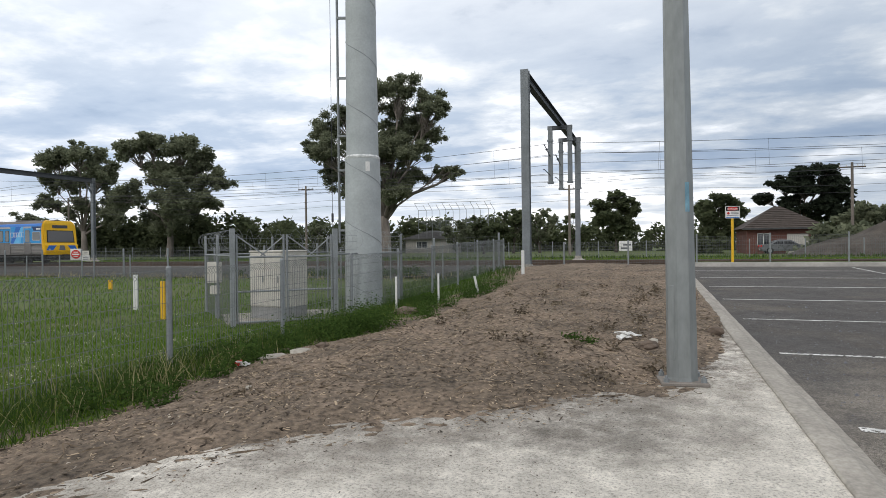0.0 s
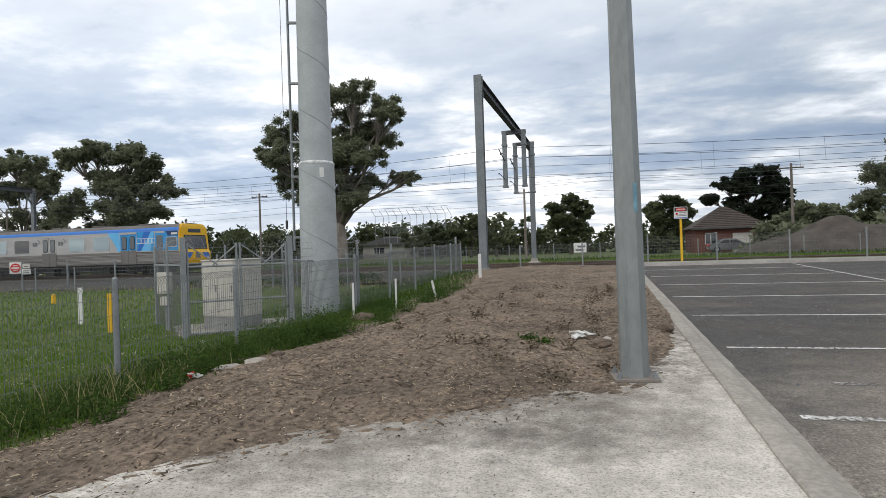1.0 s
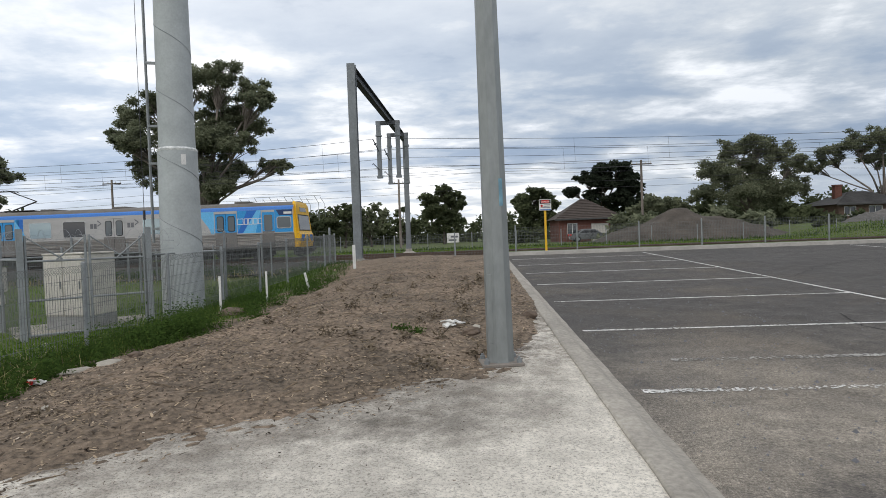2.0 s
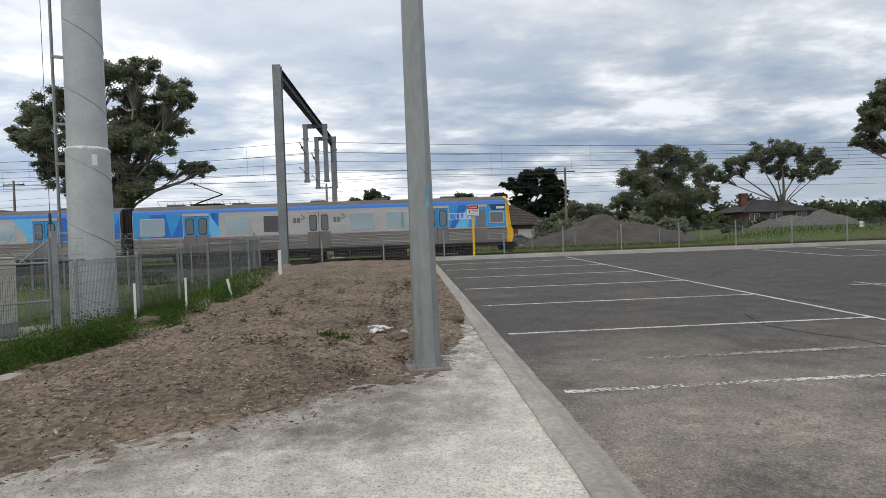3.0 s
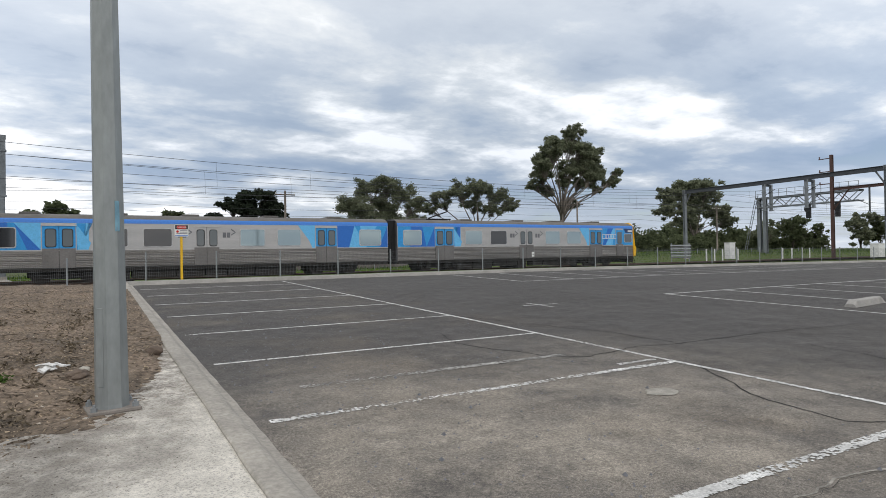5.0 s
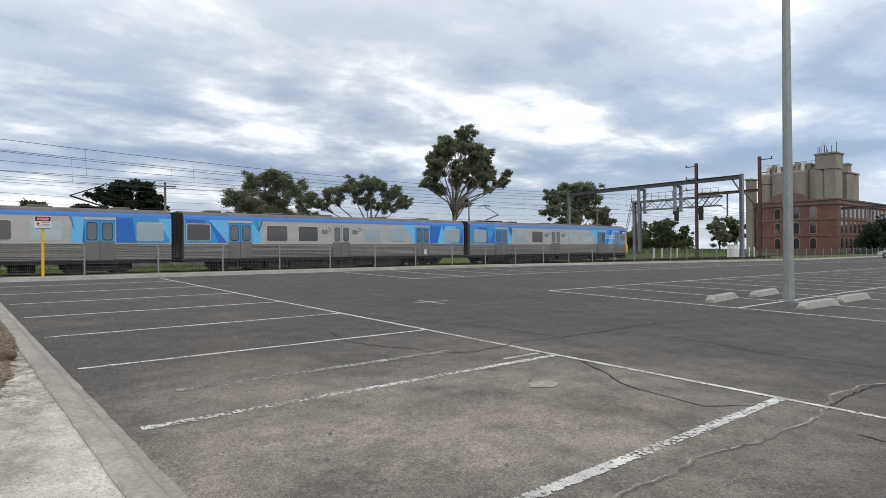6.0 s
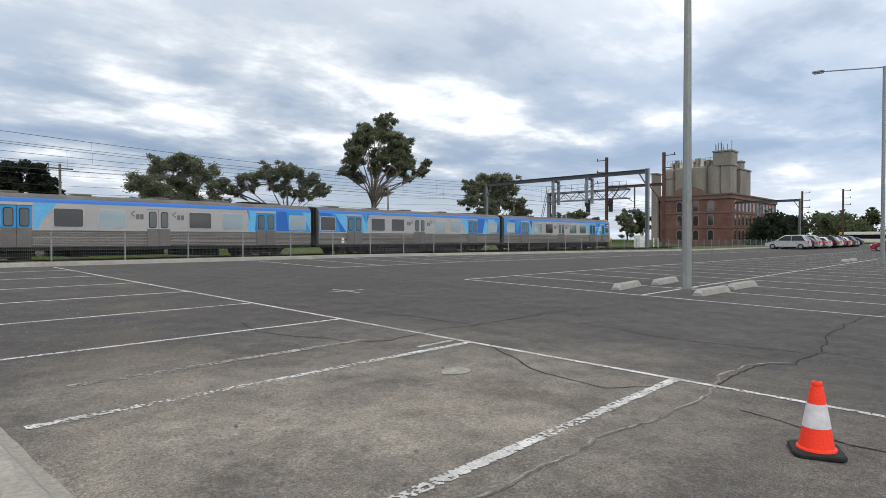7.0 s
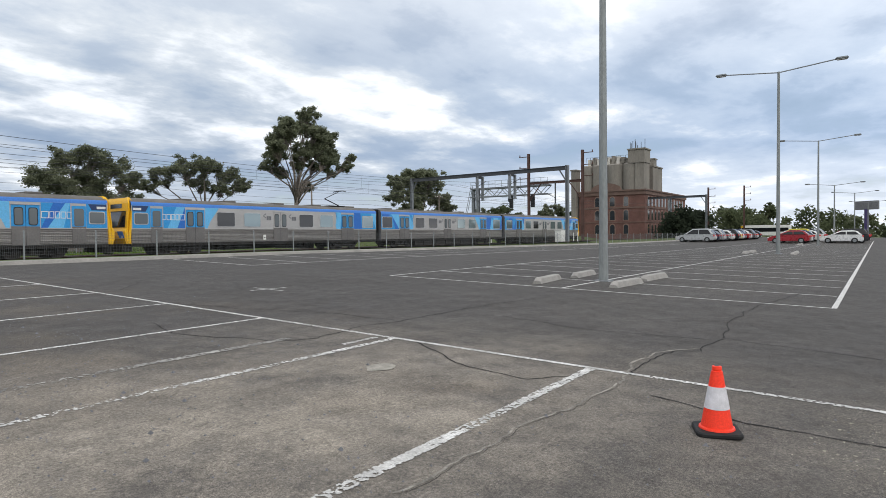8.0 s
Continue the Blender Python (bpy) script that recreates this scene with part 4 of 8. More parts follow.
def build_wires():
    spans = [(-110, -57), (-57, -5.0), (-5.0, 64.7), (64.7, 132.3), (132.3, 200)]
    for y in TRACKS:
        w = thing("overhead_line", pose(0, y, 0), "thin overhead contact wire hung from a sagging messenger wire", "overhead wire", "overhead wires")
        bm, bc, bd = bm_new(), bm_new(), []
        for a, b in spans:
            pts = []
            for i in range(13):
                u = i / 12
                pts.append((a + (b - a) * u, 0.25 * math.sin(a), 7.75 - 0.9 * 4 * u * (1 - u)))
            tube(bm, pts, 0.016, 4)
            for i in range(1, 12):
                x, _, z = pts[i]
                q = bm_new()
                tube(q, [(x, 0, z), (x + 0.05, 0, 5.77)], 0.007, 3)
                bd.append(q)
        tube(bc, [(-110, 0, 5.75), (200, 0, 5.75)], 0.014, 4)
        part("messenger_wire", bm, M_CABLE, w)
        part("contact_wire", bc, M_CABLE, w)
        for q in bd:
            part("dropper", q, M_CABLE, w)
    for y, z, sag in ((47.2, 8.3, 0.7), (47.2, 7.6, 0.6), (47.2, 6.9, 0.5)):
        bm = bm_new()
        tube(bm, [(a + (b - a) * i / 12, y, z - sag * 4 * (i / 12) * (1 - i / 12)) for a, b in spans for i in range(12)], 0.017, 4)
        tagged(part("feeder_wire", bm, M_CABLE), "thin dark feeder wire along the railway", "overhead wire", "overhead wires")
    for z, yy in ((9.2, 72.0), (8.7, 72.4), (7.6, 72.0), (6.9, 73.0)):
        bm = bm_new()
        tube(bm, [(a + 40 * i / 8, yy, z - 0.5 * 4 * (i / 8) * (1 - i / 8)) for a in range(-160, 240, 40) for i in range(8)], 0.02, 4)
        tagged(part("power_line", bm, M_CABLE), "distant street power line", "power line", "street power lines")


build_wires()

# ---- the train ----
SIDE = 1.52
Z0, Z1, Z2, Z3 = 0.80, 1.72, 3.06, 3.36   # above the rail: skirt, waist, cant rail, roof edge


def rounded(x0, x1, z0, z1, r, n=3):
    out = []
    for cx, cz, a0 in ((x1 - r, z0 + r, -90), (x1 - r, z1 - r, 0), (x0 + r, z1 - r, 90), (x0 + r, z0 + r, 180)):
        for k in range(n + 1):
            a = radians(a0 + 90 * k / n)
            out.append((cx + r * math.cos(a), cz + r * math.sin(a)))
    return out


def plate(name, outline, mat, parent, y=-SIDE, out=0.006, depth=0.012, label=""):
    bm = bm_new()
    prism(bm, outline, y - out, y - out + depth)
    return part(name, bm, mat, parent, label)


def side_window(parent, x0, x1, z0, z1, glass, frame_mat=None):
    bm = bm_new()
    prism(bm, rounded(x0 - 0.05, x1 + 0.05, z0 - 0.05, z1 + 0.05, 0.12), -SIDE - 0.016, -SIDE + 0.01)
    o = part("window_frame", bm, frame_mat or M_FRAME, parent)
    bm = bm_new()
    prism(bm, rounded(x0, x1, z0, z1, 0.09), -SIDE - 0.024, -SIDE - 0.005)
    part("window", bm, glass, parent)
    return o


def door_pair(parent, x0, x1, upper):
    """A double sliding door; the upper half takes the colour of the side."""
    xm = (x0 + x1) / 2
    for a, b in ((x0, xm - 0.012), (xm + 0.012, x1)):
        plate("door_leaf", [(a, Z0 + 0.02), (b, Z0 + 0.02), (b, Z1 + 0.1), (a, Z1 + 0.1)], M_DOORLOW, parent, out=0.014, depth=0.03)
        plate("door_leaf", [(a, Z1 + 0.104), (b, Z1 + 0.104), (b, 2.98), (a, 2.98)], upper, parent, out=0.014, depth=0.03)
        bm = bm_new()
        prism(bm, rounded(a + 0.12, b - 0.1, 1.88, 2.85, 0.12), -SIDE - 0.024, -SIDE - 0.0)
        part("door_window_frame", bm, M_RUBBER, parent)
        bm = bm_new()
        prism(bm, rounded(a + 0.155, b - 0.135, 1.92, 2.81, 0.1), -SIDE - 0.03, -SIDE - 0.01)
        part("door_window", bm, M_GLASS_DOOR, parent)
    bm = bm_new()
    box(bm, xm - 0.012, xm + 0.012, -SIDE - 0.012, -SIDE + 0.01, Z0, 2.98)
    part("door_seal", bm, M_RUBBER, parent)
    bm = bm_new()
    box(bm, x0 - 0.05, x1 + 0.05, -SIDE - 0.045, -SIDE, 2.99, 3.04)
    part("door_rail", bm, M_FRAME, parent)


def fan(parent, x0, x1, flip, seed):
    """Slanted facets of blue between two places along the side."""
    rnd = random.Random(seed)
    cols = [M_B1, M_B2, M_B4, M_B1, M_B2, M_B2, M_B4, M_B1]
    zb, zt = Z1 + 0.03, Z2 + 0.08
    n = max(3, int((x1 - x0) / 0.75))
    cuts = [(x0, x0)] + [(x0 + (x1 - x0) * i / n + rnd.uniform(-0.35, 0.35), x0 + (x1 - x0) * i / n + rnd.uniform(-0.35, 0.35)) for i in range(1, n)] + [(x1, x1)]
    for i in range(n):
        (a, b), (c, d) = cuts[i], cuts[i + 1]
        if rnd.random() < 0.5:
            plate("livery_panel", [(a, zb), (c, zb), (d, zt)], cols[(seed + i) % 8], parent, out=0.003)
            plate("livery_panel", [(a, zb), (d, zt), (b, zt)], cols[(seed + i + 3) % 8], parent, out=0.003)
        else:
            plate("livery_panel", [(a, zb), (c, zb), (b, zt)], cols[(seed + i) % 8], parent, out=0.003)
            plate("livery_panel", [(c, zb), (d, zt), (b, zt)], cols[(seed + i + 5) % 8], parent, out=0.003)


def chevron(parent, x):
    """Operator's mark as plain bars and a chevron."""
    for pts in ([(0, 2.38), (0.26, 2.38), (0.26, 2.68), (0, 2.68)], [(0.32, 2.38), (0.58, 2.38), (0.58, 2.68), (0.32, 2.68)],
                [(0.66, 2.90), (1.0, 2.72), (1.0, 2.66), (0.66, 2.82)], [(0.66, 2.50), (1.0, 2.66), (1.0, 2.72), (0.66, 2.58)]):
        plate("emblem", [(x + a * 0.72, z) for a, z in pts], M_GREYBAR, parent, out=0.007)


def emblem_white(parent, x0):
    """The fleet's wordmark as plain white bars."""
    x, a, b, t = x0, 2.28, 2.66, 0.035
    for w in (0.38, 0.24, 0.26, 0.28, 0.36):
        for q in ((x, x + w, a, a + t), (x, x + w, b - t, b), (x, x + t, a + t, b - t), (x + w - t, x + w, a + t, b - t)):
            plate("emblem", [(q[0], q[2]), (q[1], q[2]), (q[1], q[3]), (q[0], q[3])], M_WHITE, parent, out=0.009)
        x += w + 0.035


def shell(parent, L):
    """Body with ribbed lower sides, plain uppers, a blue cant rail and a low domed roof."""
    half = []
    # ribs from skirt to waist
    n = 10
    rib = []
    dz = (Z1 - Z0) / n
    for i in range(n):
        z = Z0 + dz * i
        rib += [(-SIDE + 0.05, z), (-SIDE - 0.006, z + dz * 0.5), (-SIDE - 0.006, z + dz * 0.62)]
    rib.append((-SIDE + 0.02, Z1))

    def skin(name, prof, mat, smooth=False):
        bm = bm_new()
        a = [bm.verts.new((0, y, z)) for y, z in prof]
        b = [bm.verts.new((-L, y, z)) for y, z in prof]
        for k in range(len(prof) - 1):
            bm.faces.new((a[k], a[k + 1], b[k + 1], b[k]))
        return part(name, bm, mat, parent, smooth=smooth)

    for s in (1, -1):
        skin("ribbed_side", [(y * s, z) for y, z in rib], M_RIB)
        skin("skirt", [((-SIDE + 0.045) * s, Z0), ((-SIDE + 0.06) * s, Z0 - 0.16)], M_UNDER)
        skin("upper_side", [(-SIDE * s, Z1 - 0.005), (-SIDE * s, Z2 + 0.09)], M_SILVER)
        skin("waist_rail", [((-SIDE - 0.012) * s, Z1 - 0.02), ((-SIDE - 0.012) * s, Z1 + 0.02), (-SIDE * s, Z1 + 0.03)], M_SILVER)
        skin("cant_rail", [(-SIDE * s, Z2 + 0.085), ((-SIDE - 0.004) * s, Z2 + 0.09), ((-SIDE + 0.03) * s, Z3 - 0.05), ((-SIDE + 0.07) * s, Z3 + 0.02)], M_CANT)
    roof = [(-SIDE + 0.07, Z3 + 0.018), (-SIDE + 0.2, Z3 + 0.13), (-1.0, Z3 + 0.25), (-0.5, Z3 + 0.31), (0, Z3 + 0.33), (0.5, Z3 + 0.31), (1.0, Z3 + 0.25), (SIDE - 0.2, Z3 + 0.13), (SIDE - 0.07, Z3 + 0.018)]
    skin("roof", roof, M_ROOF, True)
    for x in (-0.02, -L + 0.02):
        bm = bm_new()
        full = [(y, z) for y, z in roof] + [(SIDE - 0.02, Z0 - 0.1), (-SIDE + 0.02, Z0 - 0.1)]
        v = [bm.verts.new((x, y, z)) for y, z in full]
        bm.faces.new(v)
        w = [bm.verts.new((x + 0.02, y, z)) for y, z in full]
        bm.faces.new(w[::-1])
        part("end_wall", bm, M_GREYBAR, parent)
    bm = bm_new()
    box(bm, -L + 0.1, -0.1, -1.4, 1.4, Z0 - 0.2, Z0 - 0.1)
    part("underframe", bm, M_UNDER, parent)


def bogie(parent, x):
    for s in (-1.05, 1.05):
        bm = bm_new()
        prism(bm, [(-1.6, 0.56), (-1.3, 0.72), (-0.5, 0.52), (0.5, 0.52), (1.3, 0.72), (1.6, 0.56), (1.35, 0.36), (0.6, 0.22), (-0.6, 0.22), (-1.35, 0.36)], s - 0.06, s + 0.06)
        for dx in (-1.1, 1.1):
            box(bm, dx - 0.18, dx + 0.18, s - 0.16, s + 0.1, 0.30, 0.68)
        tube(bm, [(-0.3, s - 0.12, 0.3), (-0.3, s - 0.12, 0.7)], 0.13, 8)
        tube(bm, [(0.3, s - 0.12, 0.3), (0.3, s - 0.12, 0.7)], 0.13, 8)
        o = part("bogie_frame", bm, M_UNDER, parent)
        o.location = (x, 0, 0)
    bm = bm_new()
    box(bm, -1.7, 1.7, -0.7, 0.7, 0.3, 0.75)
    part("traction_gear", bevelled(bm, 0.05, 1), M_UNDER, parent).location = (x, 0, 0)
    for dx in (-1.1, 1.1):
        bm = bm_new()
        for s in (-0.8, 0.8):
            tube(bm, [(dx, s - 0.07, 0.45), (dx, s + 0.06, 0.45)], 0.45, 20)
            tube(bm, [(dx, s + 0.06 * (1 if s < 0 else -1), 0.45), (dx, s + 0.1 * (1 if s < 0 else -1), 0.45)], 0.48, 20)
        tube(bm, [(dx, -1.0, 0.45), (dx, 1.0, 0.45)], 0.08, 8)
        o = part("wheelset", bm, M_WHEEL, parent)
        o.location = (x, 0, 0)


def under_boxes(parent, L, seed):
    rnd = random.Random(seed)
    x = -6.2
    while x > -L + 6.0:
        w = rnd.uniform(0.7, 2.6)
        bm = bm_new()
        h = rnd.uniform(0.36, 0.56)
        box(bm, x - w, x, -1.3, rnd.uniform(-0.6, 1.2), Z0 - 0.16 - h, Z0 - 0.14)
        part("equipment_box", bevelled(bm, 0.02, 1), M_UNDER, parent)
        x -= w + (rnd.uniform(0.03, 0.12) if rnd.random() < 0.75 else rnd.uniform(0.4, 0.8))


def cab_front(parent):
    """Yellow moulded cab end with a wide dark windscreen."""
    bm = bm_new()
    prof = [(0.0, Z0 - 0.02), (0.30, Z0 - 0.02), (0.40, 1.1), (0.40, 1.55), (0.28, 1.75), (0.16, 2.9), (0.14, 3.3), (0.11, 3.45), (0.04, Z3 + 0.26), (-0.10, Z3 + 0.30), (-0.14, 3.45), (-0.12, 3.2), (-0.10, 2.9), (-0.06, 1.75), (0.0, 1.2)]
    prism(bm, prof, -SIDE - 0.02, SIDE + 0.02)
    bmesh.ops.bevel(bm, geom=[e for e in bm.edges if abs(e.verts[0].co.y - e.verts[1].co.y) < 1e-6], offset=0.06, segments=2, affect="EDGES")
    for v in bm.verts:
        v.co.y *= lerp(v.co.z, ((0, 1), (3.15, 1), (3.4, 0.95), (3.7, 0.72)))
    part("cab_mask", bm, M_TYEL, parent, "bright yellow moulded cab end")

    def face(name, pts, mat, out, label=""):
        """An outline over the cab's slanted front; y across, z up."""
        bm = bm_new()
        def fx(z):
            return lerp(z, ((0.78, 0.30), (1.1, 0.40), (1.55, 0.40), (1.75, 0.28), (2.9, 0.16), (3.3, 0.14)))
        a = [bm.verts.new((fx(z) + out, y, z)) for y, z in pts]
        b = [bm.verts.new((fx(z) - 0.03, y, z)) for y, z in pts]
        bm.faces.new(a)
        k = len(pts)
        for i in range(k):
            bm.faces.new((a[i], a[(i + 1) % k], b[(i + 1) % k], b[i]))
        bmesh.ops.recalc_face_normals(bm, faces=bm.faces)
        part(name, bm, mat, parent, label)

    face("windscreen_surround", [(-1.28, 1.80), (1.28, 1.80), (1.22, 2.82), (-1.22, 2.82)], M_RUBBER, 0.008)
    face("windscreen", [(-1.2, 1.86), (1.2, 1.86), (1.15, 2.76), (-1.15, 2.76)], M_GLASS_DK, 0.016, "wide dark windscreen")
    face("destination_box", [(-0.7, 3.0), (0.7, 3.0), (0.7, 3.26), (-0.7, 3.26)], M_GLASS_DK, 0.012, "dark destination display")
    face("front_stripe", [(-1.45, 1.15), (-0.85, 1.15), (-0.5, 1.56), (-1.2, 1.56)], M_B2, 0.008)
    face("front_stripe", [(1.45, 1.15), (0.85, 1.15), (0.5, 1.56), (1.2, 1.56)], M_B2, 0.008)
    face("front_stripe", [(-0.3, 1.15), (0.3, 1.15), (0.2, 1.56), (-0.2, 1.56)], M_GREYBAR, 0.008)
    for y in (-1.15, 1.15):
        bm = bm_new()
        tube(bm, [(0.36, y, 1.2), (0.425, y, 1.2)], 0.09, 10)
        part("headlight", bm, M_GALV, parent, "round headlight")
    bm = bm_new()
    box(bm, -0.2, 0.35, -1.2, 1.2, 0.3, 0.78)
    part("buffer_beam", bevelled(bm, 0.03, 1), M_UNDER, parent)
    bm = bm_new()
    tube(bm, [(0.2, 0, 0.62), (0.78, 0, 0.62)], 0.12, 8)
    box(bm, 0.6, 0.8, -0.2, 0.2, 0.45, 0.8)
    part("coupler", bm, M_UNDER, parent)
    for k in range(3):
        bm = bm_new()
        y = -0.5 - 0.35 * k
        tube(bm, [(0.3, y, 0.7), (0.5, y - 0.03, 0.35), (0.3, y - 0.06, 0.16), (0.02, y - 0.08, 0.3), (-0.15, y - 0.1, 0.6)], 0.025, 6)
        part("hose", bm, M_RUBBER, parent)


def pantograph(parent, x):
    bm = bm_new()
    box(bm, x - 0.9, x + 0.9, -0.55, 0.55, Z3 + 0.36, Z3 + 0.42)
    for dx in (-0.8, 0.8):
        for dy in (-0.5, 0.5):
            tube(bm, [(x + dx, dy, Z3 + 0.2), (x + dx, dy, Z3 + 0.38)], 0.05, 6)
    part("pantograph_base", bm, M_UNDER, parent)
    bm = bm_new()
    tube(bm, [(x - 0.7, 0, Z3 + 0.46), (x + 0.95, 0, Z3 + 1.0)], 0.045, 6)
    tube(bm, [(x + 0.95, 0, Z3 + 1.0), (x - 0.75, 0.0, Z3 + 1.68)], 0.03, 6)
    tube(bm, [(x - 0.75, -0.7, Z3 + 1.66), (x - 0.75, -0.45, Z3 + 1.74), (x - 0.75, 0.45, Z3 + 1.74), (x - 0.75, 0.7, Z3 + 1.66)], 0.025, 5)
    tube(bm, [(x - 0.95, -0.7, Z3 + 1.66), (x - 0.95, -0.45, Z3 + 1.74), (x - 0.95, 0.45, Z3 + 1.74), (x - 0.95, 0.7, Z3 + 1.66)], 0.025, 5)
    part("pantograph_arm", bm, M_UNDER, parent)


def carriage(train, x, L, cab, seed, name="carriage"):
    """One car: body with doors and windows on the near side; x is its leading end; cab 1 ahead, -1 behind, 0 none."""
    bm = bm_new()
    box(bm, -L + 0.3, -0.3, -1.3, 1.3, Z0 - 0.1, Z0 + 0.05)
    c = part(name, bm, M_UNDER, train)
    c.matrix_basis = pose(x, 0, 0) if cab >= 0 else pose(x - L, 0, 0, 0, 0, 180)
    shell(c, L)
    rnd = random.Random(seed)
    glass = lambda: M_GLASS if rnd.random() < 0.72 else M_GLASS_DK
    lay = ((-21.87, -20.45), (-19.37, -17.9), (-16.94, -15.44), (-14.74, -13.24), (-12.1, -10.75), (-9.6, -8.1), (-7.4, -5.9), (-4.96, -3.6))
    for which in ("near", "far"):
        first = set(o for o in c.children)
        w1, d1, w2, w3, d2, w4, w5, d3 = lay
        for a, b in (w1, w2, w3, w4, w5):
            side_window(c, a + 0.05, b - 0.05, 1.90, 2.86, glass())
        door_pair(c, *d1, M_B1)
        door_pair(c, *d2, M_SILVER)
        door_pair(c, *d3, M_B1)
        chevron(c, -12.95)
        chevron(c, -10.55)
        fan(c, -L + 0.03, -19.42, False, seed)
        fan(c, -17.85, -17.3, False, seed + 1)
        plate("livery_panel", [(-17.32, Z1 + 0.03), (-17.2, 2.1), (-17.9, Z2 + 0.08), (-17.8, Z1 + 0.03)], M_B4, c, out=0.004)
        plate("livery_panel", [(-5.2, Z1 + 0.03), (-5.02, Z1 + 0.03), (-5.02, Z2 + 0.08), (-6.1, Z2 + 0.08), (-5.4, 2.2)], M_B4, c, out=0.003)
        if cab:
            fan(c, -3.55, -2.05, True, seed + 2)
            emblem_white(c, -3.54)
            plate("cab_door", [(-1.98, Z0 + 0.05), (-1.22, Z0 + 0.05), (-1.22, Z1 + 0.1), (-1.98, Z1 + 0.1)], M_DOORLOW, c, out=0.012, depth=0.03)
            plate("cab_door", [(-1.98, Z1 + 0.104), (-1.22, Z1 + 0.104), (-1.22, 3.0), (-1.98, 3.0)], M_B1, c, out=0.012, depth=0.03)
            bm = bm_new()
            prism(bm, rounded(-1.86, -1.34, 1.85, 2.85, 0.1), -SIDE - 0.022, -SIDE)
            part("cab_door_window", bm, M_GLASS_DOOR, c)
            plate("livery_panel", [(-1.2, Z1 + 0.03), (-0.06, Z1 + 0.03), (-0.06, Z2 + 0.08), (-1.2, Z2 + 0.08)], M_B1, c, out=0.003)
            plate("livery_panel", [(-0.9, 2.78), (-0.08, 2.78), (-0.08, Z2 + 0.07), (-1.1, Z2 + 0.07)], M_B3, c, out=0.007)
            plate("number_bar", [(-0.62, 2.86), (-0.12, 2.86), (-0.12, 3.0), (-0.62, 3.0)], M_WHITE, c, out=0.010)
            side_window(c, -1.02, -0.2, 2.02, 2.66, M_GLASS_DOOR)
        else:
            fan(c, -3.55, -0.03, True, seed + 2)
            side_window(c, -2.0, -0.55, 1.90, 2.86, glass())
        if which == "far":
            # the far side: the same fittings turned to face the other way
            for o in [o for o in c.children if o not in first]:
                me = o.data
                me.transform(Matrix.Diagonal((1, -1, 1, 1)))
                me.flip_normals()
    bogie(c, -3.6)
    bogie(c, -L + 3.6)
    under_boxes(c, L, seed)
    # gutter, vents along the roof
    for k in range(5):
        bm = bm_new()
        xx = -3.0 - k * 4.0 - rnd.uniform(0, 1)
        box(bm, xx - 0.9, xx, -0.75, 0.75, Z3 + 0.26, Z3 + 0.4)
        part("roof_vent", bevelled(bm, 0.03, 1), M_ROOF, c)
    if cab:
        cab_front(c)
        pantograph(c, -L + 3.9)
    return c


def gangway(train, x, w):
    bm = bm_new()
    for k in range(7):
        a = x - w * k / 7
        s = 0.0 if k % 2 else 0.05
        box(bm, a - w / 7, a, -1.15 - s, 1.15 + s, 0.85, 3.5 + s)
    part("gangway_bellows", bm, M_RUBBER, train, "black rubber bellows between cars")


def train_set(x, label):
    t = thing("electric_train", pose(x, TRACKS[1], RAIL_Z), label, "train", "electric train sets")
    carriage(t, 0, 22.3, 1, 11)
    gangway(t, -22.3, 0.7)
    carriage(t, -23.0, 22.0, 0, 23)
    gangway(t, -45.0, 0.7)
    carriage(t, -45.7, 22.3, -1, 31)
    return t


T_LAB = "stainless steel electric train with blue facets and yellow cab ends"
TRAIN_A = train_set(-47.2, T_LAB)
TRAIN_B = copy_thing(TRAIN_A, pose(-47.2 - 69.4, TRACKS[1], RAIL_Z))


# ---- trees ----
def leaf_cloud(vs, fs, c, r, n, size, rnd, flat=0.75):
    for _ in range(n):
        d = Vector((rnd.gauss(0, 1), rnd.gauss(0, 1), rnd.gauss(0, 1))).normalized() * min(1.25, abs(rnd.gauss(0.62, 0.3)))
        p = Vector(c) + Vector((d.x * r, d.y * r, d.z * r * flat))
        a = Vector((rnd.gauss(0, 1), rnd.gauss(0, 1), rnd.gauss(0, 0.6))).normalized()
        b = a.cross(Vector((rnd.gauss(0, 1), rnd.gauss(0, 1), rnd.gauss(0, 1)))).normalized()
        s = size * rnd.uniform(0.6, 1.4)
        i = len(vs)
        vs += [tuple(p - a * s), tuple(p + b * s * 0.5), tuple(p + a * s), tuple(p - b * s * 0.5 + Vector((0, 0, -s * 0.2)))]
        fs.append((i, i + 1, i + 2, i + 3))


M_LEAF = leafy("eucalypt_leaves", (0.27, 0.285, 0.185), (0.11, 0.128, 0.082), 0.5)
M_LEAF_B = leafy("dark_tree_leaves", (0.15, 0.17, 0.09), (0.065, 0.08, 0.046), 0.5)
M_LEAF_C = leafy("pine_needles", (0.055, 0.068, 0.045), (0.028, 0.036, 0.026), 0.45)
M_BARK = material("pale_bark", (0.24, 0.205, 0.175), 0.85, var=0.4, scale=0.9, color2=(0.075, 0.064, 0.055), stretch=(1, 1, 0.25))
M_BARK_D = material("dark_bark", (0.09, 0.075, 0.06), 0.9, var=0.4, scale=0.9, stretch=(1, 1, 0.25))


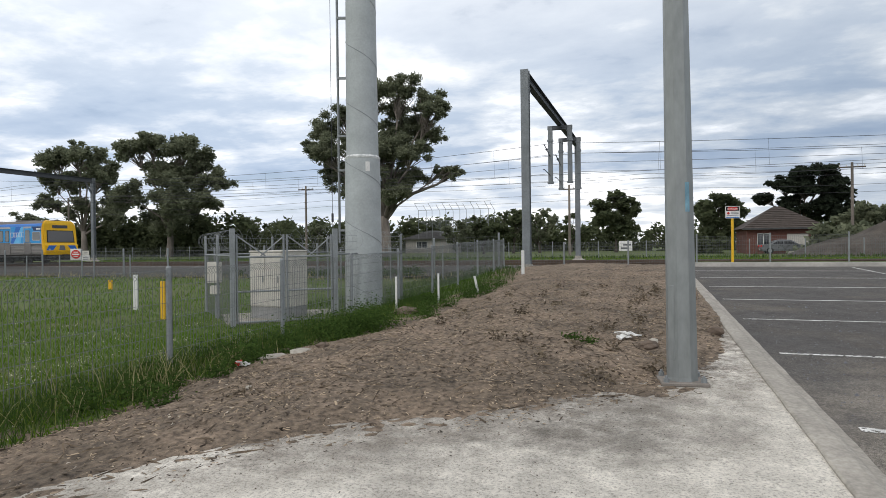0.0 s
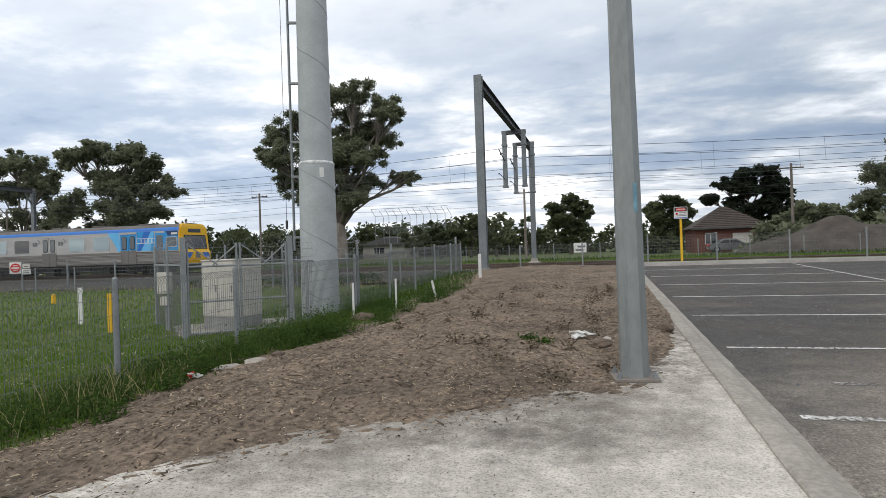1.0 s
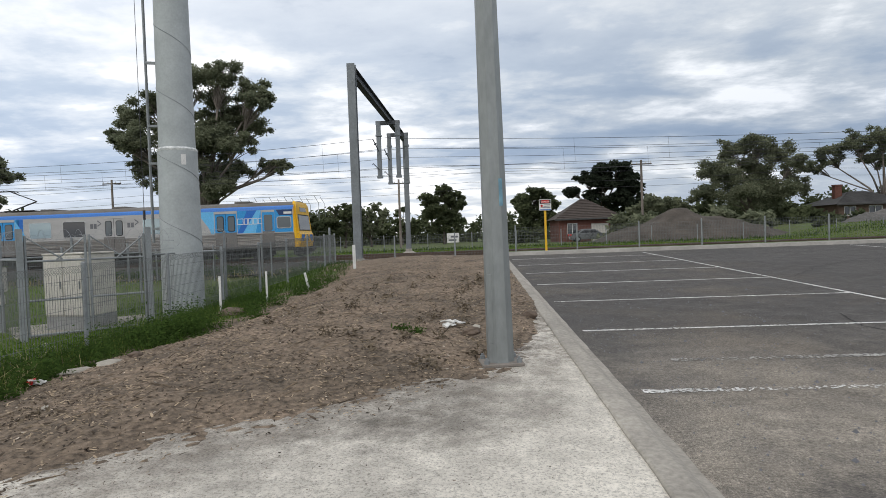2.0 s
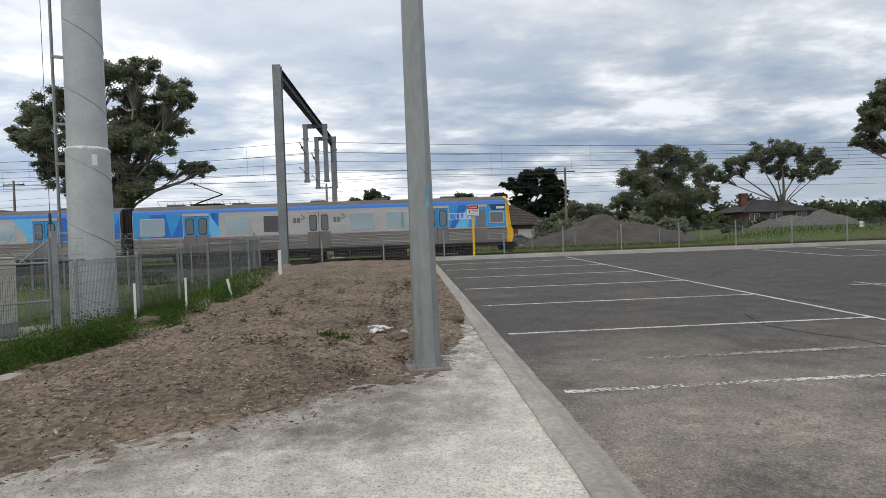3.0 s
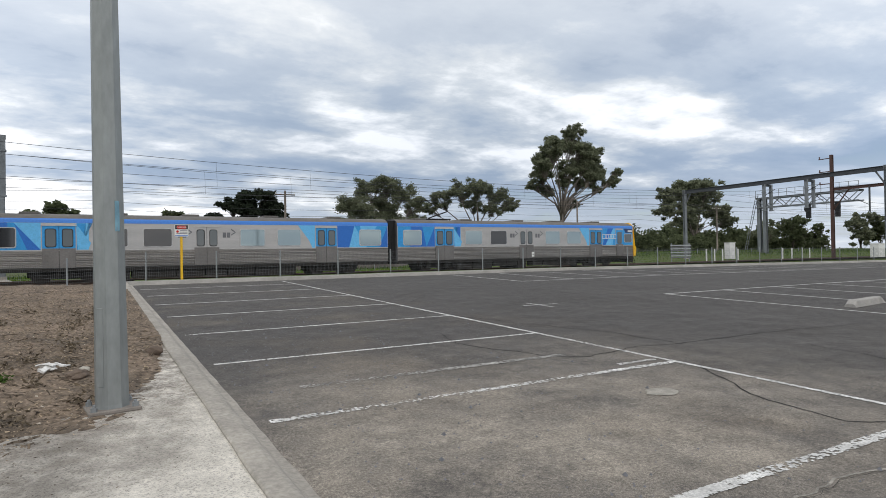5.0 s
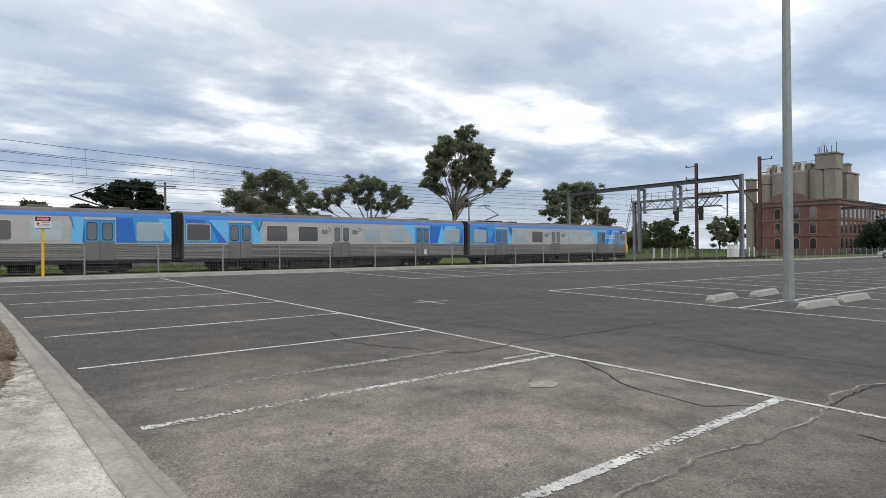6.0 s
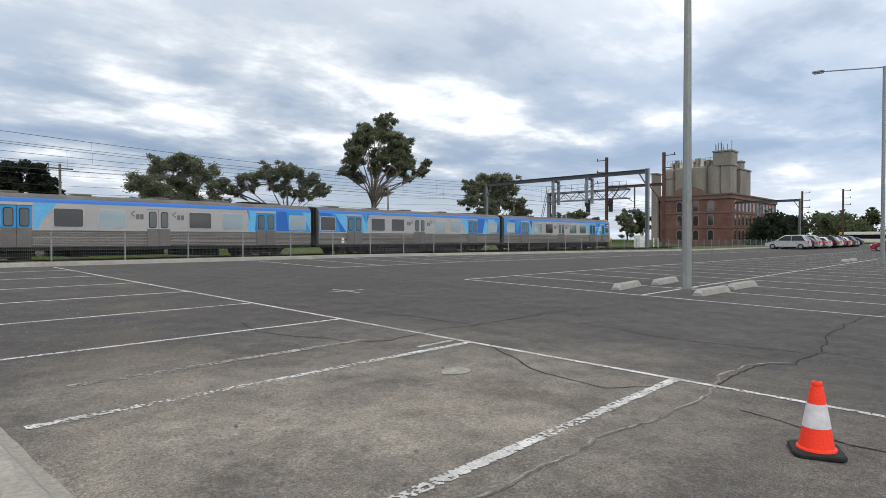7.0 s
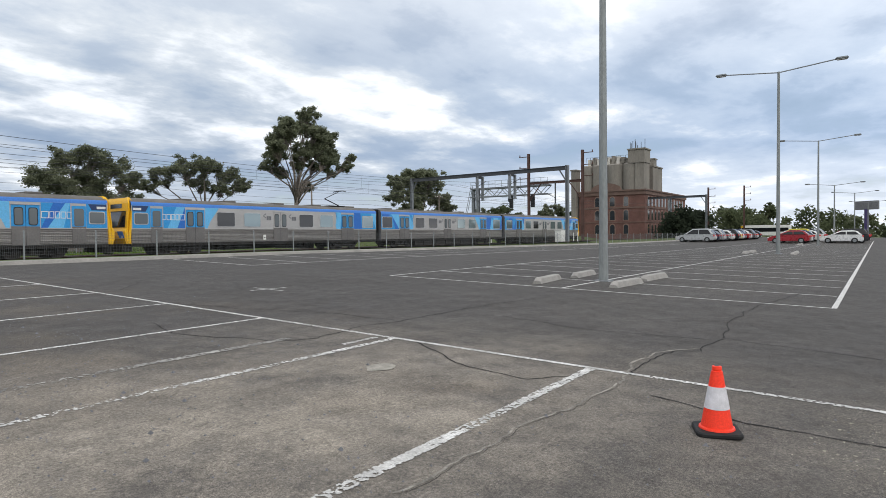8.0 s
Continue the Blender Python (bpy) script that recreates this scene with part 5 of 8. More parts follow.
def tree(name, x, y, z, blobs, label, trunk=0.35, fork=0.35, leaves=M_LEAF, bark=M_BARK, seed=0, leaf=0.14, dens=1.0, flat=0.75, depth=0.8, group="", sub=24, wide=1.1, full=1.12):
    """A tree: tapered trunk, limbs to each mass of foliage, twigs from the limbs, and a spray of leaves round each twig.
    blobs: (across, up, radius) in metres from the foot, spread in depth by chance."""
    rnd = random.Random(seed)
    blobs = [(a * wide, b, c * full) for a, b, c in blobs]
    t = thing(name, pose(x, y, z), label, "tree", group)
    H = max(b[1] for b in blobs)
    fz = H * fork
    bm = bm_new()
    mid = Vector((rnd.uniform(-0.2, 0.2), 0, fz))
    tube(bm, [(0, 0, -0.4), (0.02, 0, 0.3), mid * 0.5 + Vector((rnd.uniform(-0.15, 0.15), 0, 0)), mid], [trunk * 1.25, trunk * 0.95, trunk * 0.8, trunk * 0.66], 10)
    part("trunk", bm, bark, t, smooth=True)
    vs, fs = [], []
    for bx, bz, br in blobs:
        c = Vector((bx, rnd.uniform(-1, 1) * depth * min(H * 0.22, 4.0), bz))
        a = mid + Vector((0, 0, -rnd.uniform(0, 0.2) * fz))
        k1 = a.lerp(c, 0.35)
        k1 = Vector((k1.x * 0.62 + rnd.uniform(-0.3, 0.3), k1.y * 0.62 + rnd.uniform(-0.3, 0.3), k1.z + 0.04 * H * rnd.random()))
        k2 = a.lerp(c, 0.75) + Vector((rnd.uniform(-0.4, 0.4), rnd.uniform(-0.4, 0.4), 0.1))
        r0 = trunk * (0.24 + 0.20 * rnd.random())
        limbs = bm_new()
        tube(limbs, [a, k1, k2, c + Vector((0, 0, br * 0.2))], [r0, r0 * 0.72, r0 * 0.42, r0 * 0.14], 6)
        for i in range(sub):
            # sprays sit in the outer shell of the mass, more of them above than below
            d = Vector((rnd.gauss(0, 1), rnd.gauss(0, 1), rnd.gauss(0.2, 0.8))).normalized() * br * rnd.uniform(0.3, 1.08)
            s = c + Vector((d.x, d.y, d.z * 0.8))
            tube(limbs, [k2, k2.lerp(s, 0.6) + Vector((0, 0, 0.1)), s], [r0 * 0.26, r0 * 0.16, 0.015], 4, False)
            rr = br * rnd.uniform(0.20, 0.42)
            leaf_cloud(vs, fs, s, rr, int(98 * dens * max(0.12, (rr / 0.6) ** 1.7) * (0.20 / leaf) ** 1.5), leaf, rnd, flat)
        part("limb", limbs, bark, t, smooth=True)
    raw("crown", vs, fs, leaves, parent=t)
    return t


def scaled(blobs, k, dx=0, dz=0):
    return [(a * k + dx, b * k + dz, c * k) for a, b, c in blobs]


GUM = "tall gum tree with dark clumped foliage and pale limbs"
# the broad gum behind the monopole
tree("gum_tree", -31.0, 70, 0.2, [(-7.5, 16.2, 2.0), (-5.0, 18.2, 2.2), (-8.4, 14.2, 1.2), (-5.6, 13.2, 2.2), (-3.2, 15.5, 2.2), (-6.0, 10.4, 1.9), (-3.0, 11.5, 2.2), (-1.0, 20.3, 2.2), (2.0, 20.6, 2.1), (4.4, 19.2, 1.9),
      (5.6, 17.4, 1.6), (1.2, 17.2, 2.5), (3.8, 15.0, 2.0), (1.6, 13.0, 2.4), (4.2, 12.2, 1.7), (6.3, 10.2, 1.1), (7.7, 9.9, 0.9), (-0.6, 9.0, 2.4), (1.9, 7.6, 1.9), (-7.2, 11.6, 1.2), (0.2, 12.0, 2.6), (-1.2, 6.6, 1.9), (-3.4, 8.2, 1.9), (0.4, 15.0, 2.4), (3.2, 9.6, 1.6)], GUM, 0.8, 0.24, seed=1, dens=1.5, wide=1.22, full=1.14)
tree("gum_tree", -72, 78, 0.2, scaled([(-5, 18.2, 2.4), (-2, 19.6, 2.2), (2, 18.0, 2.8), (5.0, 16.2, 2.5), (-3, 14.6, 2.8), (1, 13.6, 3.4), (6.5, 12.5, 2.6), (4.0, 9.4, 3.0), (-0.5, 9.2, 3.0), (8.4, 9.0, 1.8), (-5.5, 10.5, 2.6), (0.5, 6.2, 2.8), (-4, 6.6, 2.6)], 0.93, 0.6), GUM, 0.6, 0.25, seed=2, dens=1.3, leaf=0.24, wide=1.02, full=1.2, sub=24)
tree("gum_tree", -92, 80, 0.2, scaled([(-6, 17.0, 3.0), (-2, 18.6, 2.8), (2.5, 17.6, 2.8), (-8.5, 13.8, 2.4), (-4, 13.6, 2.8), (1, 13.2, 2.8), (5.5, 14.5, 2.4), (-6.5, 9.6, 2.4), (4, 9.5, 3.0), (-1.5, 8.6, 3.0), (6.5, 6.6, 2.5)], 0.96, 0.4), GUM, 0.6, 0.25, seed=3, dens=1.3, leaf=0.24, wide=1.04, full=1.0, sub=26)
# the tall forked gum over the train
tree("gum_tree", 65.4, 75, 0.2, scaled([(0.3, 20.4, 1.6), (-1.8, 18.9, 1.3), (2.6, 19.2, 1.7), (-4.6, 16.6, 1.7), (-2.4, 16.2, 1.8), (0.4, 17.4, 1.9), (3.0, 16.4, 1.8), (-6.0, 14.3, 1.4), (-3.6, 13.4, 1.7), (-0.5, 14.0, 2.0), (4.8, 14.4, 1.6), (7.0, 15.6, 1.2), (2.2, 12.8, 1.6),
      (6.2, 12.4, 1.2), (-2.2, 11.2, 1.3), (2.8, 9.2, 1.3), (-4.6, 11.8, 1.0), (4.8, 17.6, 1.2), (1.6, 15.0, 1.6), (-4.2, 18.2, 1.0), (3.9, 12.6, 1.2), (-1.0, 12.2, 1.2), (7.6, 14.0, 0.9), (7.9, 15.9, 1.0), (8.5, 14.2, 0.8), (7.4, 11.6, 0.8)], 0.99, 1.3, 0.35), GUM, 0.42, 0.36, seed=4, dens=1.35, wide=1.14, full=1.1, sub=28)
tree("gum_tree", 52.2, 80, 0.2, scaled([(-5.2, 10.0, 1.7), (-3.0, 11.3, 1.9), (-0.6, 11.8, 1.9), (2.0, 12.2, 1.9), (4.2, 11.0, 1.7), (5.4, 9.2, 1.4), (-6.4, 8.4, 1.1), (0.6, 9.4, 1.6), (3.0, 8.6, 1.4)], 0.96, -0.5), "spreading gum tree with a flat open crown and pale forked limbs", 0.45, 0.3, seed=5, dens=1.0)
tree("gum_tree", 35.6, 80, 0.2, scaled([(-4.6, 8.6, 2.4), (-2.2, 11.2, 2.3), (0.6, 11.9, 2.4), (2.8, 10.8, 2.1), (4.2, 8.6, 1.9), (0.2, 8.2, 3.0), (-3.6, 5.6, 2.7), (1.6, 5.2, 2.9), (5.6, 6.0, 1.6), (-6.4, 5.6, 1.8)], 0.93, 0.8), "dense rounded gum tree beside the railway", 0.4, 0.25, seed=6, dens=1.25)
tree("gum_tree", 117.0, 90, 0.2, scaled([(-8, 10.5, 2.6), (-5.6, 13.4, 2.9), (-2.0, 15.4, 3.0), (2.2, 15.6, 3.1), (6.0, 13.8, 2.9), (8.6, 10.6, 2.5), (0, 11.5, 3.6), (-5.4, 8.5, 2.6), (5.0, 8.4, 2.8), (9.6, 7.6, 1.9), (0, 6.6, 2.4)], 0.96, 0, 0.4), "large round-crowned gum tree beyond the railway", 0.6, 0.25, seed=7, dens=1.1, leaf=0.3)
# dark conifer behind the brick house
tree("cypress_tree", 21.5, 100, 0.2, [(-2.6, 9.2, 1.8), (-0.4, 10.6, 1.9), (2.0, 10.6, 1.8), (-4.4, 7.6, 1.5), (0, 8.4, 2.2), (3.2, 8.4, 1.8), (-1.5, 5.6, 2.4), (2.2, 5.8, 2.2)], "dark flat-topped cypress tree behind a brick house", 0.5, 0.3, leaves=M_LEAF_C, bark=M_BARK_D, seed=8, dens=1.6, leaf=0.26, flat=0.55)
tree("cypress_tree", 26.2, 101, 0.2, [(0, 9.4, 1.2), (1.0, 8.0, 1.2), (-0.8, 7.0, 1.2), (0.6, 5.6, 1.5)], "small ragged dark cypress tree", 0.3, 0.3, leaves=M_LEAF_C, bark=M_BARK_D, seed=9, dens=1.2, leaf=0.26)
BUSHY = "dense dark rounded street tree"
tree("street_tree", -4.1, 90, 0.2, [(-1.4, 6.4, 1.5), (0.4, 7.2, 1.5), (1.7, 5.8, 1.3), (-0.6, 4.6, 1.7), (1.2, 4.0, 1.6), (-2.0, 4.6, 1.1), (0, 2.8, 1.5)], BUSHY, 0.25, 0.25, leaves=M_LEAF_B, bark=M_BARK_D, seed=10, dens=1.5, leaf=0.26)
tree("street_tree", 8.5, 85, 0.2, [(-1.3, 5.6, 1.4), (0.4, 6.2, 1.4), (1.9, 5.4, 1.3), (-0.6, 4.0, 1.6), (1.2, 3.6, 1.6), (0, 2.2, 1.6), (2.3, 3.6, 1.2)], BUSHY, 0.25, 0.2, leaves=M_LEAF_B, bark=M_BARK_D, seed=11, dens=1.5, leaf=0.26)
tree("street_tree", 23.5, 80, 0.2, [(-1.5, 3.6, 1.3), (0.4, 4.4, 1.5), (2.0, 3.8, 1.4), (0, 2.4, 1.6), (1.7, 2.0, 1.5), (3.6, 3.0, 1.3)], "bushy grey-green tree in front of a house", 0.2, 0.2, leaves=M_LEAF, seed=12, dens=1.5, leaf=0.25)
for i, (x, y, h) in enumerate(((-26, 84, 5.6), (-22.5, 86, 6.6), (-18.5, 88, 7.4), (-15, 90, 6.8), (-43, 95, 5.0), (-11.5, 100, 6.0), (39.5, 92, 6.5), (44, 96, 6.0), (58, 90, 5.2), (62, 92, 4.8), (78, 86, 4.4), (74, 84, 4.8), (-52, 90, 5), (-62, 94, 5.5), (99, 110, 6), (128, 104, 9.5), (138, 108, 8.5), (150, 112, 8),
                          (178, 66, 7.5), (186, 64, 8.5), (196, 60, 8), (215, 40, 11), (222, 30, 11), (228, 14, 8), (240, 8, 9), (250, -6, 8), (-110, 90, 8), (-124, 96, 9), (34, 60.5, 2.2), (31, 84, 4.6), (121, 76, 8.0), (127, 74, 8.6), (134, 78, 9.0), (156, 75, 9.8), (163, 74, 9.2), (146, 80, 7.5))):
    rnd = random.Random(100 + i)
    k = h / 7.0
    bl = [(rnd.uniform(-2.2, 2.2) * k, rnd.uniform(0.3, 0.92) * h, rnd.uniform(1.0, 1.6) * k) for _ in range(8)]
    tree("street_tree", x, y, 0.15, bl, "distant dark green tree beyond the railway", 0.22 * k, 0.22, leaves=M_LEAF_B if i % 3 else M_LEAF, bark=M_BARK_D, seed=200 + i, dens=1.1, leaf=0.3 * max(0.7, y / 95 if x < 150 else 1.6), group="background trees", sub=7)

# ---- lamps, cone, wheel stops on the car park ----
def car_park_lamp(x, y, h, arms, label):
    z = lot_z(x, y)
    p = thing("street_lamp", pose(x, y, z), label, "street lamp", "car park lamps")
    bm = bm_new()
    tube(bm, [(0, 0, 0.0), (0, 0, 0.9), (0, 0, h)], [0.125, 0.115, 0.07], 8)
    part("pole", bm, M_POLE, p)
    bm = bm_new()
    box(bm, -0.2, 0.2, -0.2, 0.2, -0.02, 0.03)
    part("base_plate", bm, M_GALV_DULL, p)
    bm = bm_new()
    box(bm, -0.135, -0.12, -0.05, 0.05, 0.45, 0.9)
    part("hatch", bm, M_POLE, p)
    for s in (-1, 1):
        bm = bm_new()
        tube(bm, [(0, 0, h - 0.05), (0, s * arms, h + 0.25)], 0.035, 6)
        part("arm", bm, M_GALV_DULL, p)
        bm = bm_new()
        box(bm, -0.14, 0.14, -0.32, 0.32, -0.06, 0.08)
        o = part("lantern", bevelled(bm, 0.05, 2), M_GALV_DULL, p, "grey lantern head")
        o.location = (0, s * (arms + 0.25), h + 0.26)
        bm = bm_new()
        box(bm, -0.11, 0.11, -0.24, 0.24, -0.085, -0.061)
        g = part("lens", bevelled(bm, 0.01, 1), M_CABINET, o)
    return p


LAMP = "tall grey steel car park lamp with two lanterns"
for x, y, h in ((15.8, 5.7, 10.8), (41.4, 4.68, 10.8), (70.0, 4.65, 10.2), (98.0, 4.74, 7.6), (128.0, 3.3, 8.0), (160.0, 1.8, 7.6)):
    car_park_lamp(x, y, h, 2.9, LAMP)


def wheel_stop(x, y, rz, tall=False):
    z = lot_z(x, y)
    p = thing("wheel_stop", pose(x, y, z, 0, 0, rz), "pale grey concrete wheel stop on asphalt", "wheel stop", "wheel stops")
    bm = bm_new()
    a = [(-0.12, 0.0), (0.12, 0.0), (0.085, 0.13), (0.05, 0.15), (-0.05, 0.15), (-0.085, 0.13)]
    n = len(a)
    L = 0.87
    rings = []
    for yy, k in ((-L, 0.0), (-L + 0.13, 1.0), (L - 0.13, 1.0), (L, 0.0)):
        rings.append([bm.verts.new((u, yy, v * (0.45 + 0.55 * k))) for u, v in a])
    for r0, r1 in zip(rings, rings[1:]):
        for k in range(n):
            bm.faces.new((r0[k], r0[(k + 1) % n], r1[(k + 1) % n], r1[k]))
    bm.faces.new(rings[0])
    bm.faces.new(rings[-1][::-1])
    bmesh.ops.recalc_face_normals(bm, faces=bm.faces)
    part("block", bm, M_STOP, p)


M_STOP = material("stop_concrete", (0.33, 0.315, 0.29), 0.85, var=0.2, scale=4, bump=0.3, bump_scale=40, detail=0.2)
for x, y, rz in ((14.7, 6.78, 98), (17.0, 6.75, 95), (15.05, 4.82, 88), (17.4, 4.85, 88), (40.6, 6.3, 92), (43.0, 6.3, 90), (40.8, 3.8, 90), (43.3, 3.9, 92), (69, 6.2, 90), (71.5, 6.2, 90)):
    wheel_stop(x, y, rz)


def build_cone():
    x, y = 4.75, 0.675
    c = thing("traffic_cone", pose(x, y, lot_z(x, y), 0, 0, 22), "orange traffic cone with a white reflective band and black base", "traffic cone")
    m_or = material("cone_orange", (0.93, 0.05, 0.02), 0.45, var=0.06, scale=6)
    m_band = material("reflective_band", (0.66, 0.64, 0.66), 0.4, var=0.15, scale=14, color2=(0.50, 0.49, 0.50))
    bm = bm_new()
    rings = [[bm.verts.new((u * k, v * k, z)) for u, v in rounded(-0.15, 0.15, -0.15, 0.15, 0.055, 5)] for k, z in ((0.97, 0.0), (1.0, 0.008), (1.0, 0.024), (0.95, 0.034))]
    for r0, r1 in zip(rings, rings[1:]):
        for i in range(len(r0)):
            bm.faces.new((r0[i], r0[(i + 1) % len(r0)], r1[(i + 1) % len(r0)], r1[i]))
    bm.faces.new(rings[0][::-1])
    bm.faces.new(rings[-1])
    part("base", bm, M_RUBBER, c, "black rubber base")
    bm = bm_new()
    tube(bm, [(0, 0, 0.034), (0, 0, 0.045), (0, 0, 0.05), (0, 0, 0.43), (0, 0, 0.432), (0, 0, 0.445), (0, 0, 0.462), (0, 0, 0.466)], [0.118, 0.115, 0.103, 0.037, 0.03, 0.033, 0.031, 0.024], 32)
    part("body", bm, m_or, c, smooth=False)
    bm = bm_new()
    tube(bm, [(0, 0, 0.175), (0, 0, 0.325)], [0.0832, 0.0572], 32)
    part("band", bm, m_band, c, "white reflective sleeve")
    # black disc on the closed tip stands in for the shaded opening
    bm = bm_new()
    tube(bm, [(0, 0, 0.4663), (0, 0, 0.467)], [0.018, 0.018], 20)
    part("hole", bm, M_BLACK, c)


build_cone()


# ---- parked cars ----
PAINT = {}


def car_paint(c):
    if c not in PAINT:
        m = material("car_paint_%d" % len(PAINT), c, 0.3, 0.2, var=0.04, scale=1, spec=0.6, detail=0.02)
        PAINT[c] = m
    return PAINT[c]


def car(x, y, rz, paint, kind, label):
    """Length along its own x."""
    z = lot_z(x, y)
    c = thing("car", pose(x, y, z, 0, 0, rz), label, "car", "parked cars")
    L, W, H = {"suv": (4.6, 0.92, 1.68), "hatch": (4.2, 0.87, 1.47), "sedan": (4.6, 0.89, 1.45)}[kind]
    h = L / 2
    low = [(-h, 0.45), (-h + 0.03, 0.75), (-h + 0.12, 0.90), (-h + 0.3, 0.96), (h - 1.15, 0.96), (h - 0.45, 0.82), (h - 0.1, 0.64), (h, 0.45), (h - 0.1, 0.26), (-h + 0.1, 0.26)]
    if kind == "sedan":
        top = [(-h + 0.75, 0.95), (-h + 1.35, H - 0.06), (-h + 1.8, H), (h - 1.9, H - 0.02), (h - 1.15, 0.95)]
    else:
        top = [(-h + 0.10, 0.95), (-h + 0.55, H - 0.12), (-h + 1.0, H), (h - 2.1, H - 0.03), (h - 1.05, 0.95)]
    p = car_paint(paint)
    bm = bm_new()
    prism(bm, low, -W, W)
    bmesh.ops.bevel(bm, geom=bm.edges[:], offset=0.06, segments=2, affect="EDGES", clamp_overlap=True)
    part("body", bm, p, c)
    bm = bm_new()
    a = [bm.verts.new((u, -W + (0.04 if v < 1 else 0.18), v)) for u, v in top]
    b = [bm.verts.new((u, W - (0.04 if v < 1 else 0.18), v)) for u, v in top]
    n = len(a)
    bm.faces.new(a[::-1])
    bm.faces.new(b)
    for k in range(n):
        bm.faces.new((a[k], a[(k + 1) % n], b[(k + 1) % n], b[k]))
    bmesh.ops.recalc_face_normals(bm, faces=bm.faces)
    bmesh.ops.bevel(bm, geom=bm.edges[:], offset=0.04, segments=1, affect="EDGES", clamp_overlap=True)
    part("cabin", bm, p, c)
    # glass, slightly proud of the cabin
    for s in (-1, 1):
        x0, x1 = top[0][0] + 0.28, top[-1][0] - 0.22
        u0, u1 = top[1][0] + 0.2, top[3][0] - 0.02
        xm = (x0 + x1) / 2 - 0.05
        for q in ([(x0, 1.0), (xm - 0.04, 1.0), (xm - 0.04, H - 0.14), (u0, H - 0.14)], [(xm + 0.04, 1.0), (x1, 1.0), (u1, H - 0.14), (xm + 0.04, H - 0.14)]):
            bm = bm_new()
            def yy(v):
                return s * (W - 0.03 - 0.14 * (v - 0.95) / (H - 0.95))
            f = [bm.verts.new((u, yy(v) + s * 0.012, v)) for u, v in q]
            g = [bm.verts.new((u, yy(v) - s * 0.03, v)) for u, v in q]
            bm.faces.new(f)
            for k in range(4):
                bm.faces.new((f[k], f[(k + 1) % 4], g[(k + 1) % 4], g[k]))
            bmesh.ops.recalc_face_normals(bm, faces=bm.faces)
            part("side_window", bm, M_CARGLASS, c)
    for (u0, v0), (u1, v1), sgn in ((top[-1], top[-2], 1), (top[0], top[1], -1)):
        bm = bm_new()
        q = []
        for t, w in ((0.12, W - 0.12), (0.88, W - 0.24)):
            u, v = u0 + (u1 - u0) * t + 0.015 * sgn, v0 + (v1 - v0) * t + 0.012
            q += [(u, -w, v), (u, w, v)]
        f = [bm.verts.new(q[i]) for i in (0, 1, 3, 2)]
        g = [bm.verts.new((q[i][0] - 0.05 * sgn, q[i][1], q[i][2] - 0.03)) for i in (0, 1, 3, 2)]
        bm.faces.new(f)
        for k in range(4):
            bm.faces.new((f[k], f[(k + 1) % 4], g[(k + 1) % 4], g[k]))
        bmesh.ops.recalc_face_normals(bm, faces=bm.faces)
        part("windscreen" if sgn > 0 else "rear_window", bm, M_CARGLASS, c)
    for u in (-h + 0.82, h - 0.85):
        for s in (-1, 1):
            bm = bm_new()
            tube(bm, [(u, s * (W - 0.2), 0.32), (u, s * (W + 0.012), 0.32)], 0.32, 18)
            wh = part("wheel", bm, M_RUBBER, c, "black tyre")
            bm = bm_new()
            tube(bm, [(u, s * (W + 0.013), 0.32), (u, s * (W + 0.022), 0.32)], [0.19, 0.17], 14)
            part("rim", bm, M_GALV_DULL, wh, "silver alloy rim")
    for s in (-1, 1):
        bm = bm_new()
        box(bm, h - 0.25, h - 0.03, s * (W - 0.2) - 0.16, s * (W - 0.2) + 0.16, 0.6, 0.72)
        part("headlight", bevelled(bm, 0.03, 1), M_CABINET, c)
        bm = bm_new()
        box(bm, -h - 0.01, -h + 0.12, s * (W - 0.17) - 0.12, s * (W - 0.17) + 0.12, 0.68, 0.9)
        part("tail_light", bevelled(bm, 0.02, 1), M_RED, c)
        bm = bm_new()
        box(bm, h - 1.55, h - 1.35, s * (W + 0.08) - 0.08, s * (W + 0.08) + 0.08, 0.98, 1.1)
        part("side_mirror", bevelled(bm, 0.03, 1), p, c)
    for e in (-1, 1):
        bm = bm_new()
        box(bm, e * h - 0.02, e * h + 0.02, -0.2, 0.2, 0.42, 0.52)
        part("plate_bar", bm, M_WHITE, c)
    return c


SILVER, WHITEP, REDP, DKBLUE, BLACKP, GREYP, YELP = (0.42, 0.43, 0.43), (0.68, 0.68, 0.66), (0.30, 0.012, 0.02), (0.02, 0.03, 0.06), (0.014, 0.014, 0.016), (0.12, 0.125, 0.13), (0.55, 0.48, 0.04)
NAMES = {SILVER: "silver", WHITEP: "white", REDP: "dark red", DKBLUE: "dark blue", BLACKP: "black", GREYP: "dark grey", YELP: "yellow"}


def park(x, y, paint, kind, rz=90):
    word = {"suv": "four-wheel-drive", "hatch": "hatchback", "sedan": "sedan"}[kind]
    car(x, y, rz, paint, kind, NAMES[paint] + " " + word + " parked nose-in on the asphalt")


